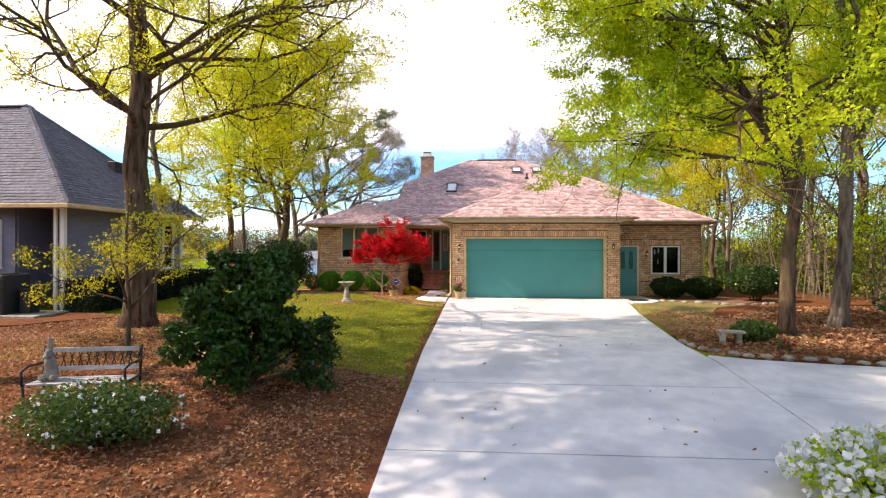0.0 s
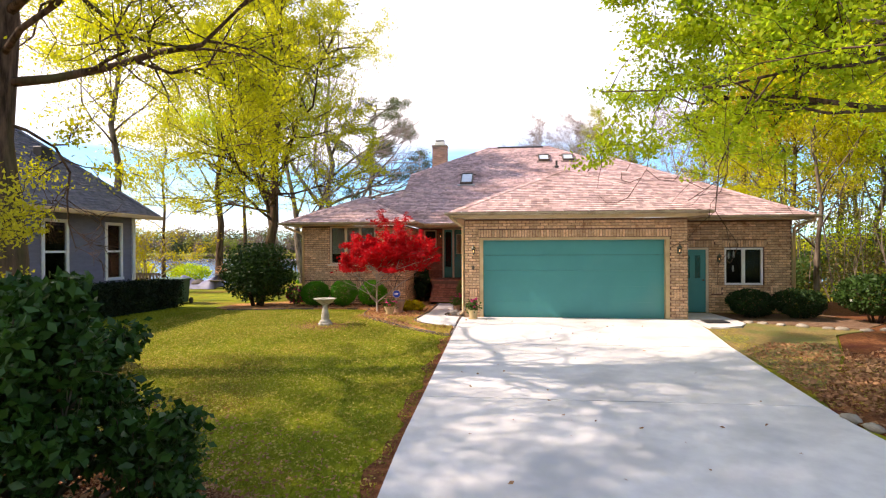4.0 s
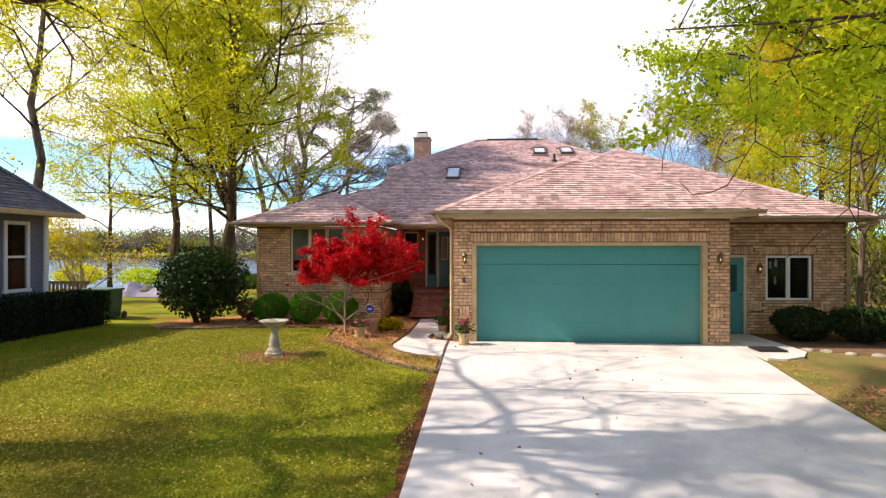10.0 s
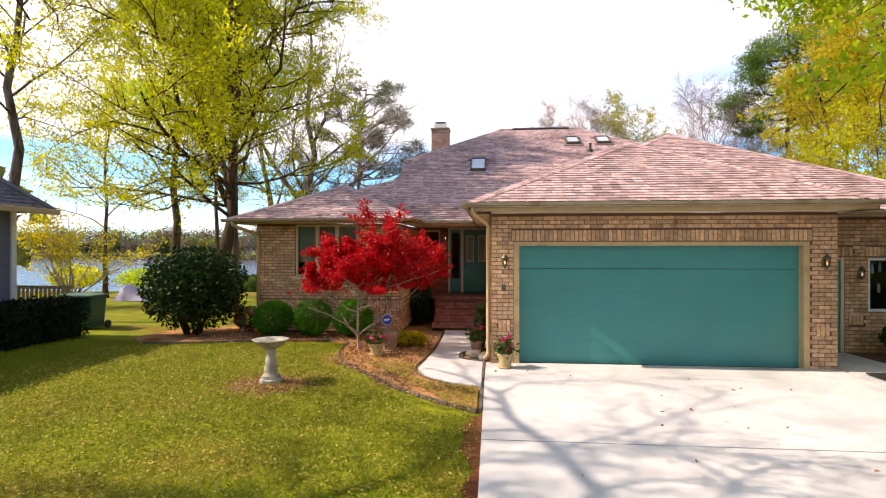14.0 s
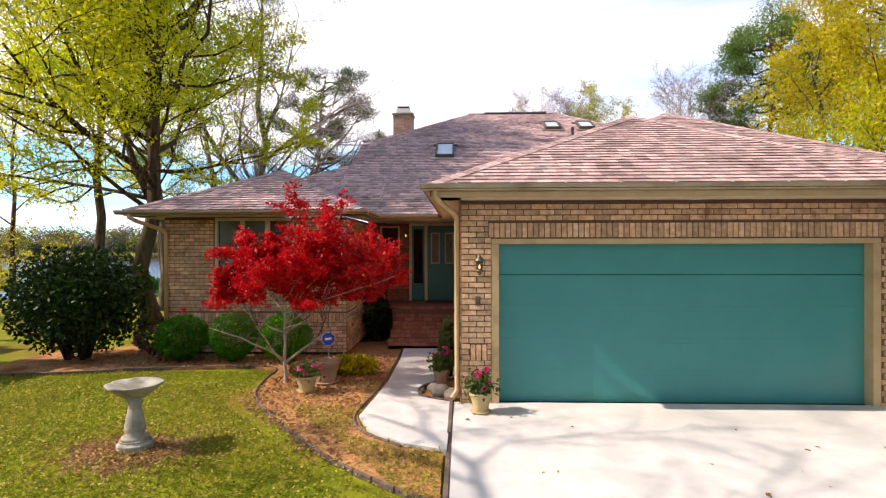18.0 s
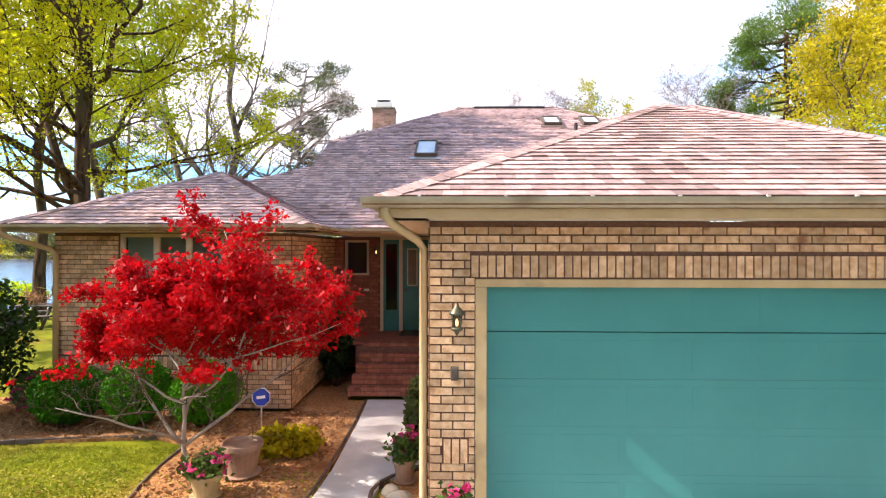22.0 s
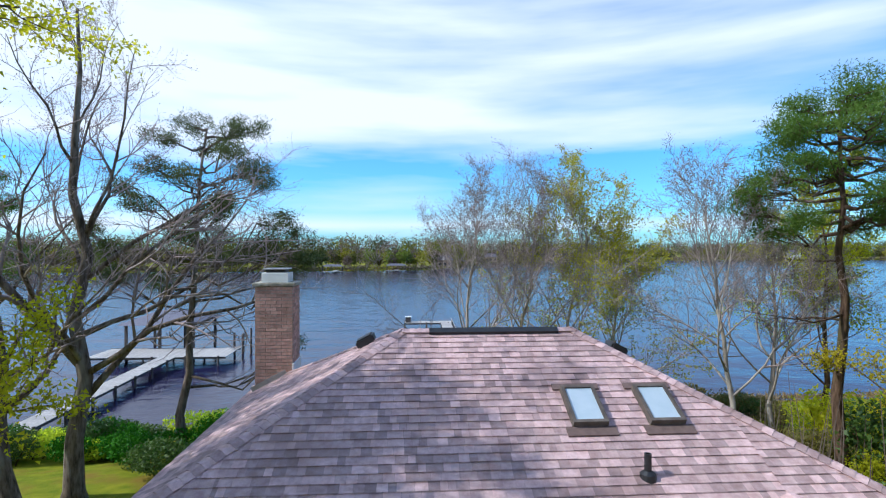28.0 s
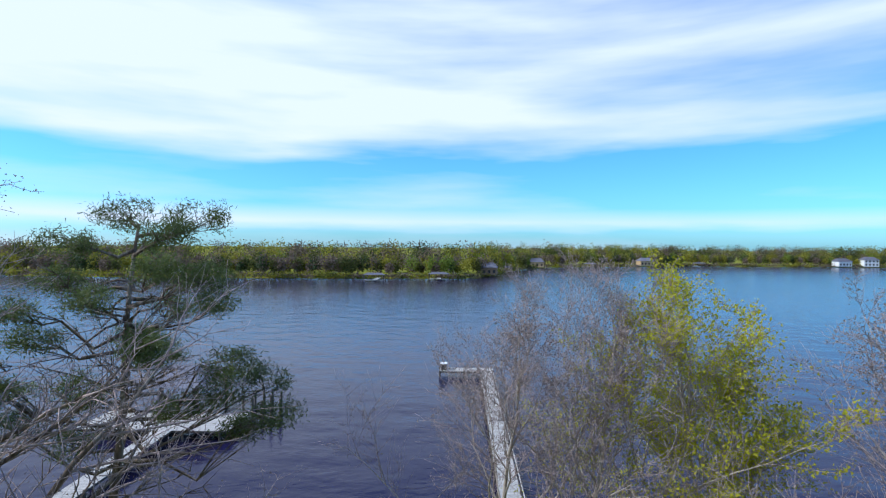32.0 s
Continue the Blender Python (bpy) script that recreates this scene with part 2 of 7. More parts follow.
M = {
    "brick": surf("brick", (0.50, 0.285, 0.145), (0.71, 0.48, 0.30), 14, 0.85, bump=0.35, bscale=90, vary=0.28, c3=(0.32, 0.15, 0.075), c3scale=5, c3at=0.66),
    "mortar": surf("mortar", (0.13, 0.062, 0.042), (0.20, 0.105, 0.075), 30, 0.95, bump=0.3, bscale=120),
    "porch_brick": surf("porch_brick", (0.26, 0.085, 0.055), (0.38, 0.15, 0.10), 14, 0.85, bump=0.35, bscale=90, vary=0.25),
    "shingle": surf("shingle", (0.46, 0.295, 0.275), (0.63, 0.45, 0.43), 9, 0.9, bump=0.5, bscale=260, vary=0.33, c3=(0.38, 0.245, 0.22), c3scale=0.7, c3at=0.6),
    "shingle_grey": surf("shingle_grey", (0.10, 0.10, 0.125), (0.17, 0.165, 0.20), 9, 0.9, bump=0.5, bscale=200, vary=0.2),
    "deck": surf("deck", (0.12, 0.08, 0.07), (0.18, 0.12, 0.10), 9, 0.9),
    "cream": surf("cream", (0.50, 0.345, 0.17), (0.58, 0.42, 0.23), 4, 0.55, bump=0.05, c3=(0.33, 0.23, 0.11), c3scale=2.2, c3at=0.68),
    "trim": surf("trim", (0.62, 0.52, 0.38), (0.68, 0.58, 0.43), 5, 0.5, bump=0.05),
    "gutter": surf("gutter", (0.40, 0.32, 0.21), (0.47, 0.39, 0.27), 5, 0.5, bump=0.05, c3=(0.27, 0.20, 0.12), c3scale=2.5, c3at=0.62),
    "white": surf("white", (0.74, 0.74, 0.72), (0.80, 0.80, 0.78), 5, 0.5, bump=0.04),
    "teal": surf("teal", (0.036, 0.245, 0.24), (0.042, 0.27, 0.265), 1.5, 0.45, bump=0.03, c3=(0.06, 0.26, 0.25), c3scale=0.8, c3at=0.62),
    "teal_dark": surf("teal_dark", (0.03, 0.17, 0.16), (0.04, 0.21, 0.20), 3, 0.4),
    "concrete": surf("concrete", (0.57, 0.54, 0.515), (0.67, 0.64, 0.61), 3.5, 0.9, bump=0.25, bscale=160, c3=(0.46, 0.45, 0.44), c3scale=0.9, c3at=0.58),
    "joint": surf("joint", (0.14, 0.13, 0.12), (0.2, 0.19, 0.17), 20, 0.95),
    "grass": surf("grass", (0.128, 0.166, 0.006), (0.245, 0.25, 0.012), 1.4, 0.95, bump=0.8, bscale=55, c3=(0.21, 0.145, 0.022), c3scale=0.42, c3at=0.57, spec=0.1),
    "litter": surf("litter", (0.085, 0.028, 0.011), (0.22, 0.09, 0.036), 16, 0.95, bump=1.0, bscale=38, c3=(0.11, 0.035, 0.018), c3scale=1.1, c3at=0.6, spec=0.1),
    "bare": surf("bare", (0.15, 0.065, 0.035), (0.28, 0.145, 0.085), 14, 0.95, bump=0.8, bscale=50, c3=(0.17, 0.125, 0.03), c3scale=2.4, c3at=0.56, spec=0.1),
    "mulch": surf("mulch", (0.31, 0.125, 0.045), (0.55, 0.30, 0.13), 20, 0.95, bump=1.0, bscale=45, c3=(0.22, 0.085, 0.028), c3scale=1.3, c3at=0.6, spec=0.1),
    "soil": surf("soil", (0.13, 0.075, 0.045), (0.23, 0.14, 0.09), 8, 0.95, bump=0.8, bscale=40, spec=0.1),
    "edging": surf("edging", (0.09, 0.06, 0.045), (0.17, 0.12, 0.09), 9, 0.85, bump=0.4),
    "stone": surf("stone", (0.22, 0.185, 0.14), (0.36, 0.32, 0.26), 7, 0.9, bump=0.5, bscale=60, vary=0.2, c3=(0.15, 0.13, 0.10), c3scale=4, c3at=0.6),
    "cast": surf("cast", (0.30, 0.275, 0.22), (0.44, 0.415, 0.345), 9, 0.9, bump=0.4, bscale=70, c3=(0.18, 0.17, 0.12), c3scale=4, c3at=0.58),
    "bark": surf("bark", (0.030, 0.018, 0.012), (0.165, 0.105, 0.07), 11, 0.95, bump=1.0, bscale=16, stretch=(1, 1, 0.16), c3=(0.085, 0.075, 0.035), c3scale=1.6, c3at=0.6, spec=0.1),
    "bark_grey": surf("bark_grey", (0.055, 0.042, 0.030), (0.22, 0.17, 0.13), 10, 0.95, bump=1.0, bscale=18, stretch=(1, 1, 0.2), c3=(0.28, 0.25, 0.21), c3scale=2.4, c3at=0.62, spec=0.1),
    "bark_pale": surf("bark_pale", (0.32, 0.265, 0.215), (0.46, 0.40, 0.34), 6, 0.95, bump=0.6, bscale=24, stretch=(1, 1, 0.3), spec=0.1),
    "siding": surf("siding", (0.13, 0.135, 0.195), (0.165, 0.17, 0.235), 3, 0.6, bump=0.1, bscale=30, stretch=(1, 1, 4), vary=0.05),
    "black": surf("black", (0.012, 0.012, 0.013), (0.025, 0.025, 0.025), 10, 0.5),
    "iron": surf("iron", (0.015, 0.014, 0.013), (0.03, 0.028, 0.025), 20, 0.55, metal=0.4),
    "bronze": surf("bronze", (0.10, 0.10, 0.075), (0.16, 0.155, 0.11), 20, 0.5, metal=0.7),
    "steel": surf("steel", (0.40, 0.40, 0.40), (0.52, 0.52, 0.51), 12, 0.4, metal=0.8),
    "wood_grey": surf("wood_grey", (0.34, 0.31, 0.28), (0.50, 0.47, 0.43), 5, 0.85, bump=0.3, bscale=40, vary=0.15),
    "wood_dark": surf("wood_dark", (0.07, 0.055, 0.045), (0.13, 0.105, 0.085), 6, 0.85, bump=0.3, vary=0.15),
    "wood_fence": surf("wood_fence", (0.20, 0.13, 0.08), (0.31, 0.21, 0.13), 6, 0.85, bump=0.3, vary=0.15),
    "terracotta": surf("terracotta", (0.44, 0.33, 0.16), (0.52, 0.40, 0.21), 9, 0.7, bump=0.1),
    "clay": surf("clay", (0.30, 0.18, 0.12), (0.40, 0.26, 0.18), 9, 0.75, bump=0.1),
    "green_plastic": surf("green_plastic", (0.012, 0.07, 0.04), (0.016, 0.085, 0.05), 4, 0.45),
    "blue": surf("blue", (0.015, 0.05, 0.42), (0.018, 0.06, 0.47), 4, 0.4),
    "tarp": surf("tarp", (0.09, 0.09, 0.17), (0.16, 0.16, 0.26), 3, 0.6, bump=0.4, bscale=6),
    "white_petal": leafy("white_petal", (0.72, 0.74, 0.72), (0.84, 0.84, 0.82), 0.6, 0.35),
    "pink_petal": leafy("pink_petal", (0.55, 0.03, 0.13), (0.75, 0.10, 0.30), 0.6, 0.35),
    "leaf_spring": leafy("leaf_spring", (0.40, 0.43, 0.006), (0.74, 0.69, 0.016), 0.55, 0.7),
    "leaf_fresh": leafy("leaf_fresh", (0.27, 0.44, 0.012), (0.64, 0.69, 0.022), 0.55, 0.7),
    "leaf_gold": leafy("leaf_gold", (0.42, 0.36, 0.006), (0.66, 0.54, 0.012), 0.55, 0.6),
    "leaf_dark": leafy("leaf_dark", (0.006, 0.020, 0.006), (0.025, 0.056, 0.012), 0.6, 0.12, spec=0.15),
    "leaf_box": leafy("leaf_box", (0.012, 0.085, 0.002), (0.075, 0.27, 0.004), 0.6, 0.12, spec=0.12),
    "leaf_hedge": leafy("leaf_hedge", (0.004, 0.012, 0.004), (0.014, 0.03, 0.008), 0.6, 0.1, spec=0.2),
    "leaf_mid": leafy("leaf_mid", (0.04, 0.09, 0.018), (0.12, 0.19, 0.035), 0.5, 0.35),
    "leaf_red": leafy("leaf_red", (0.38, 0.002, 0.004), (0.72, 0.010, 0.016), 0.5, 0.5),
    "leaf_pine": leafy("leaf_pine", (0.06, 0.13, 0.015), (0.17, 0.27, 0.035), 0.6, 0.4),
    "leaf_pine_grey": leafy("leaf_pine_grey", (0.055, 0.08, 0.022), (0.15, 0.18, 0.052), 0.6, 0.35),
    "thicket": leafy("thicket", (0.10, 0.085, 0.02), (0.22, 0.19, 0.05), 0.6, 0.4),
    "twig_purple": surf("twig_purple", (0.27, 0.21, 0.195), (0.42, 0.34, 0.32), 6, 0.95, spec=0.1),
    "worn": surf("worn", (0.15, 0.095, 0.028), (0.25, 0.18, 0.045), 16, 0.95, bump=0.6, bscale=60, c3=(0.14, 0.135, 0.025), c3scale=1.3, c3at=0.52),
    "far_leaf_spring": leafy("far_leaf_spring", (0.20, 0.19, 0.02), (0.34, 0.31, 0.03), 0.7, 0.4),
    "far_leaf_mid": leafy("far_leaf_mid", (0.075, 0.085, 0.02), (0.155, 0.16, 0.035), 0.7, 0.3),
    "far_bud": leafy("far_bud", (0.14, 0.10, 0.075), (0.24, 0.18, 0.13), 0.7, 0.3),
    "far_leaf_pine": leafy("far_leaf_pine", (0.03, 0.055, 0.018), (0.07, 0.10, 0.028), 0.7, 0.2),
    "far_leaf_fresh": leafy("far_leaf_fresh", (0.12, 0.17, 0.02), (0.22, 0.27, 0.03), 0.7, 0.4),
    "leaf_camellia": leafy("leaf_camellia", (0.005, 0.020, 0.005), (0.042, 0.09, 0.014), 0.5, 0.15, spec=0.2),
    "leaf_new": leafy("leaf_new", (0.34, 0.34, 0.01), (0.62, 0.56, 0.03), 0.6, 0.55),
    "leaf_glossy": leafy("leaf_glossy", (0.006, 0.03, 0.004), (0.04, 0.105, 0.012), 0.4, 0.2, spec=0.25),
    "bud": leafy("bud", (0.20, 0.15, 0.12), (0.33, 0.26, 0.22), 0.6, 0.4),
    "twig": surf("twig", (0.09, 0.07, 0.055), (0.17, 0.135, 0.11), 6, 0.95, spec=0.1),
    "fallen": leafy("fallen", (0.15, 0.05, 0.018), (0.56, 0.32, 0.16), 0.8, 0.2),
    "straw": leafy("straw", (0.30, 0.25, 0.03), (0.52, 0.44, 0.09), 0.8, 0.3),
    "blade": leafy("blade", (0.135, 0.175, 0.007), (0.36, 0.375, 0.02), 0.7, 0.3),
}


def glassy(name, tint, rough=0.02):
    m, n, l, b = nodes_of(name)
    tr = n.new("ShaderNodeBsdfTransparent")
    tr.inputs["Color"].default_value = (*tint, 1)
    gl = n.new("ShaderNodeBsdfGlossy")
    gl.inputs["Roughness"].default_value = rough
    fr = n.new("ShaderNodeFresnel")
    fr.inputs["IOR"].default_value = 1.4
    mx = n.new("ShaderNodeMixShader")
    l.new(fr.outputs["Fac"], mx.inputs[0])
    l.new(tr.outputs["BSDF"], mx.inputs[1])
    l.new(gl.outputs["BSDF"], mx.inputs[2])
    l.new(mx.outputs["Shader"], n["Material Output"].inputs["Surface"])
    return m


M["glass"] = glassy("glass", (0.75, 0.78, 0.78))
M["skylight"] = surf("skylight", (0.42, 0.50, 0.54), (0.50, 0.57, 0.60), 2, 0.08, spec=1.0)
# near-black, so the darkness of unlit rooms is in the colour
M["room_dark"] = surf("room_dark", (0.03, 0.027, 0.024), (0.05, 0.045, 0.04), 2, 0.9)
M["curtain"] = surf("curtain", (0.42, 0.46, 0.36), (0.50, 0.54, 0.43), 30, 0.9, stretch=(4, 4, 0.2))


def glow(name, colour, strength):
    m, n, l, b = nodes_of(name)
    b.inputs["Base Color"].default_value = (*colour, 1)
    b.inputs["Emission Color"].default_value = (*colour, 1)
    b.inputs["Emission Strength"].default_value = strength
    return m


M["bulb"] = glow("bulb", (1.0, 0.55, 0.2), 1.6)


def water_material():
    m, n, l, b = nodes_of("lake_water")
    b.inputs["Base Color"].default_value = (0.013, 0.011, 0.042, 1)
    b.inputs["Roughness"].default_value = 0.16
    b.inputs["IOR"].default_value = 1.33
    b.inputs["Specular IOR Level"].default_value = 0.36
    geo = n.new("ShaderNodeNewGeometry")
    hs = []
    for sc, st in ((1.6, 0.5), (0.25, 1.0)):
        mp = n.new("ShaderNodeMapping")
        mp.inputs["Scale"].default_value = (0.7, 1.0, 1)
        mp.inputs["Rotation"].default_value = (0, 0, radians(25))
        no = n.new("ShaderNodeTexNoise")
        no.inputs["Scale"].default_value, no.inputs["Detail"].default_value = sc, 5
        l.new(geo.outputs["Position"], mp.inputs["Vector"])
        l.new(mp.outputs["Vector"], no.inputs["Vector"])
        bp = n.new("ShaderNodeBump")
        bp.inputs["Strength"].default_value, bp.inputs["Distance"].default_value = st * 0.45, 0.12 if sc > 1 else 0.5
        l.new(no.outputs["Fac"], bp.inputs["Height"])
        if hs:
            l.new(hs[-1].outputs["Normal"], bp.inputs["Normal"])
        hs.append(bp)
    l.new(hs[-1].outputs["Normal"], b.inputs["Normal"])
    return m


M["water"] = water_material()

# ---- ground, water, paving ----
GY = [-80, -25, -18, -14, -12.2, -9, -6, -1, 20, 30, 38, 43, 50, 60]
GZ = [-1.7, -1.25, -1.0, -0.70, -0.50, -0.20, -0.13, 0.0, -0.3, -1.0, -2.2, -3.35, -4.5, -5.0]
WATER = -3.3


def far_shore(x):
    return np.interp(x, [-400, -150, -60, 5, 14, 40, 70, 200, 500], [300, 270, 280, 288, 300, 380, 440, 500, 520])


def ground_z(x, y):
    x, y = np.asarray(x, float), np.asarray(y, float)
    z = np.interp(y + np.interp(x, [-40, -12, 0], [7, 5, 0]) * np.clip((y - 15) / 15, 0, 1), GY, GZ)
    far = far_shore(x)
    k = np.clip((y - far + 6) / 14, 0, 1)
    return z * (1 - k) + k * (-2.2)


def spread(stops):
    out = []
    for (a, b, n) in stops:
        out += list(np.linspace(a, b, n, endpoint=False))
    return np.array(out + [stops[-1][1]])


gx = spread([(-1500, -300, 8), (-300, -40, 22), (-40, 40, 110), (40, 300, 22), (300, 1500, 8)])
gy = spread([(-80, -22, 20), (-22, 46, 120), (46, 260, 12), (260, 540, 70), (540, 3000, 10)])
GXX, GYY = np.meshgrid(gx, gy)
GZZ = ground_z(GXX, GYY)
nzz = np.array([[noise.noise((x * 0.35, y * 0.35, 0)) for x in gx] for y in gy])
near_house = np.clip((np.hypot(np.clip(np.abs(GXX + 1) - 8, 0, None), np.clip(np.abs(GYY - 4) - 14, 0, None)) - 1) / 6, 0, 1)
GZZ = GZZ + nzz * 0.07 * near_house - 0.02
nx = len(gx)
gverts = np.stack([GXX.ravel(), GYY.ravel(), GZZ.ravel()], 1).tolist()
gfaces = [(j * nx + i, j * nx + i + 1, (j + 1) * nx + i + 1, (j + 1) * nx + i) for j in range(len(gy) - 1) for i in range(nx - 1)]
ground = meshed("ground", gverts, gfaces, M["grass"], label="green lawn with thin brownish patches sloping to a lake", smooth=True, kind="structure")
tagged(ground, category="ground")

water = meshed("water", [(-1500, 32, WATER), (1500, 32, WATER), (1500, 1200, WATER), (-1500, 1200, WATER)], [(0, 1, 2, 3)], M["water"], label="wide rippled blue lake reflecting the sky", kind="structure")
tagged(water, category="water")


def sheet(name, outline, material, label, category, lift=0.02, thick=0.08, step=0.5, kind="structure", ripple=0.0, parent=None):
    """A flat piece that follows the ground: an outline in plan, given a top and a rim."""
    bm = bmesh.new()
    top = [bm.verts.new((x, y, 0)) for x, y in outline]
    bm.faces.new(top)
    ys = [p[1] for p in outline]
    xs = [p[0] for p in outline]
    for axis, lo, hi in ((1, min(ys), max(ys)), (0, min(xs), max(xs))):
        v = lo + step
        while v < hi:
            co = (0, v, 0) if axis else (v, 0, 0)
            no = (0, 1, 0) if axis else (1, 0, 0)
            bmesh.ops.bisect_plane(bm, geom=bm.verts[:] + bm.edges[:] + bm.faces[:], plane_co=co, plane_no=no)
            v += step
    for v in bm.verts:
        v.co.z = float(ground_z(v.co.x, v.co.y)) + lift + (noise.noise((v.co.x * 1.7, v.co.y * 1.7, 3)) * ripple)
    bm.normal_update()
    for f in bm.faces:
        if f.normal.z < 0:
            f.normal_flip()
    res = bmesh.ops.extrude_face_region(bm, geom=bm.faces[:])
    for e in res["geom"]:
        if isinstance(e, bmesh.types.BMVert):
            e.co.z += 0
    old = [v for v in bm.verts if v not in set(e for e in res["geom"] if isinstance(e, bmesh.types.BMVert))]
    for v in old:
        v.co.z -= thick
    bmesh.ops.recalc_face_normals(bm, faces=bm.faces[:])
    ob = part(name, bm, material, parent, label)
    return tagged(ob, category=category, kind=kind)


DRIVE_LEFT = -3.0
joints_y = [0.06, -3.75, -7.4, -10.75, -13.0, -16.2, -19.6, -23.0]


def drive_right(y):
    return float(np.interp(y, [-9.0, -8.0, -3.9, -1.3, 0.1], [2.15, 2.12, 2.5, 2.88, 2.98]))


driveway = tagged(new("driveway"), "pale grey concrete driveway with dark joints and dappled shade", "driveway", kind="structure")
for a, b in zip(joints_y, joints_y[1:]):
    g = 0.012
    if a > -8:
        ys = [a - g, (a + b) / 2, b + g]
        o = [(DRIVE_LEFT, y) for y in ys[::-1]] + [(drive_right(y), y) for y in ys]
        o = [(DRIVE_LEFT, b + g), (drive_right(b), b + g), (drive_right((a + b) / 2), (a + b) / 2), (drive_right(a), a - g), (DRIVE_LEFT, a - g)]
        if b < -9:
            o = [(DRIVE_LEFT, b + g), (2.2, b + g), (2.2, -9.6), (2.13, -8.9), (drive_right(-8), -8.0), (drive_right(a), a - g), (DRIVE_LEFT, a - g)]
    else:
        o = [(DRIVE_LEFT, b + g), (2.2, b + g), (2.2, a - g), (DRIVE_LEFT, a - g)]
    ob = sheet("slab", o, M["concrete"], "", "", lift=0.035, thick=0.10, kind="", parent=driveway)
for a, b, top in ((-8.9, -11.0, [(2.22, -9.05), (2.9, -9.28), (4.0, -9.48), (6.0, -9.75), (9.0, -10.3), (14.0, -11.2)]), (-11.0, -17, None), (-17, -24, None)):
    if top:
        o = [(2.22, -11.0), (14, -12.6)] + top[::-1]
    else:
        o = [(2.22, b + 0.012), (14, b - 1.6), (14, a - 1.624), (2.22, a - 0.012)]
    ob = sheet("slab", o, M["concrete"], "", "", lift=0.035, thick=0.10, kind="", parent=driveway)
jb = bmesh.new()
for y in joints_y[1:]:
    x1 = drive_right(y) if y > -9 else 2.2
    z = float(ground_z(0, y))
    box(jb, DRIVE_LEFT, y - 0.012, z - 0.05, x1, y + 0.012, z + 0.022)
part("joint_filler", jb, M["joint"], driveway)

WALK = [(-3.05, -1.66), (-3.5, -1.5), (-3.95, -1.1), (-4.14, -0.6), (-4.08, 0.3), (-4.03, 1.2), (-4.05, 3.0), (-4.1, 4.15), (-3.02, 4.15), (-3.02, 1.4), (-3.45, 0.9), (-3.5, 0.35), (-3.02, 0.05)]
walkway = sheet("front_walk", WALK, M["concrete"], "curved pale concrete walk leading to the brick steps", "path", lift=0.04, thick=0.1, step=0.4)
walk_r = sheet("side_walk", [(2.99, -1.45), (3.3, -1.5), (3.75, -1.25), (4.05, -0.8), (4.1, -0.2), (4.1, 1.66), (2.99, 1.66)], M["concrete"], "short curved concrete path to the side door", "path", lift=0.04, thick=0.1, step=0.4)
bed_front = sheet("mulch_bed", [(-3.08, -2.75), (-3.7, -2.3), (-4.3, -1.75), (-5.0, -0.9), (-5.5, -0.2), (-5.85, 0.5), (-6.0, 1.3), (-6.1, 2.1), (-6.6, 2.3), (-8.3, 2.1), (-9.6, 1.7), (-10.6, 1.55), (-11.3, 2.2), (-11.2, 3.6), (-9.6, 4.6), (-9.0, 3.48), (-5.2, 3.48), (-5.2, 6.3), (-4.45, 6.3), (-4.45, 4.2), (-4.12, 4.15), (-4.08, 3.0), (-4.06, 1.2), (-4.11, 0.3), (-4.17, -0.6), (-3.98, -1.12), (-3.52, -1.53), (-3.08, -1.69)], M["mulch"], "orange-brown bark mulch bed along the house front", "mulch bed", lift=0.025, thick=0.06, step=0.35, ripple=0.02)
tagged(bed_front, kind="structure")
nook = sheet("mulch_nook", [(-3.0, 0.08), (-3.42, 0.38), (-3.4, 0.88), (-3.0, 1.34)], M["mulch"], "small bark patch beside the garage corner", "mulch bed", lift=0.03, thick=0.06, step=0.3)
bath_patch = sheet("bare_patch", [(-6.35 + 0.66 * math.cos(a) * (1 + 0.16 * math.sin(3 * a) + 0.12 * math.sin(7 * a + 1)), -1.68 + 0.56 * math.sin(a) * (1 + 0.15 * math.cos(2 * a) + 0.12 * math.cos(9 * a))) for a in np.linspace(0, 2 * math.pi, 40, endpoint=False)], M["bare"], "bare brown patch of litter round the bird bath", "bare ground", lift=-0.017, thick=0.03, step=0.4, ripple=0.004)
litter_left = sheet("leaf_litter", [(-2.97, -25), (-2.97, -11.6), (-3.2, -10.6), (-4.2, -10.2), (-5.6, -9.7), (-6.9, -9.0), (-7.6, -7.7), (-8.6, -6.0), (-9.6, -4.9), (-11, -4.6), (-12.5, -5.0), (-16, -5.5), (-26, -6), (-26, -25)], M["litter"], "reddish-brown leaf litter under trees beside the drive", "leaf litter", lift=0.015, thick=0.06, step=0.6, ripple=0.05)
litter_right = sheet("leaf_litter", [(2.16, -7.7), (2.4, -8.6), (2.9, -9.05), (4.0, -9.3), (6.0, -9.6), (9, -10.1), (14, -11.0), (26, -12), (26, 8), (9.0, 6.0), (6.9, 1.6), (6.5, -1.6), (5.3, -2.3), (4.3, -4.2), (3.4, -5.6), (2.5, -6.6)], M["litter"], "reddish pine straw and leaf litter under the trees", "leaf litter", lift=0.015, thick=0.06, step=0.6, ripple=0.04)
fr = [(-3.16 - 0.07 * math.sin(3.1 * y) - 0.05 * math.sin(7.7 * y + 1), y) for y in np.arange(-11.7, -2.7, 0.3)]
verge = sheet("verge", [(-2.97, -11.7), *[(-2.97, y) for y in np.arange(-10.5, -3, 1.5)], (-2.97, -2.75)] + fr[::-1], M["litter"], "brown dirt fringe along the driveway edge", "bare ground", lift=0.004, thick=0.04, step=0.4, ripple=0.012)
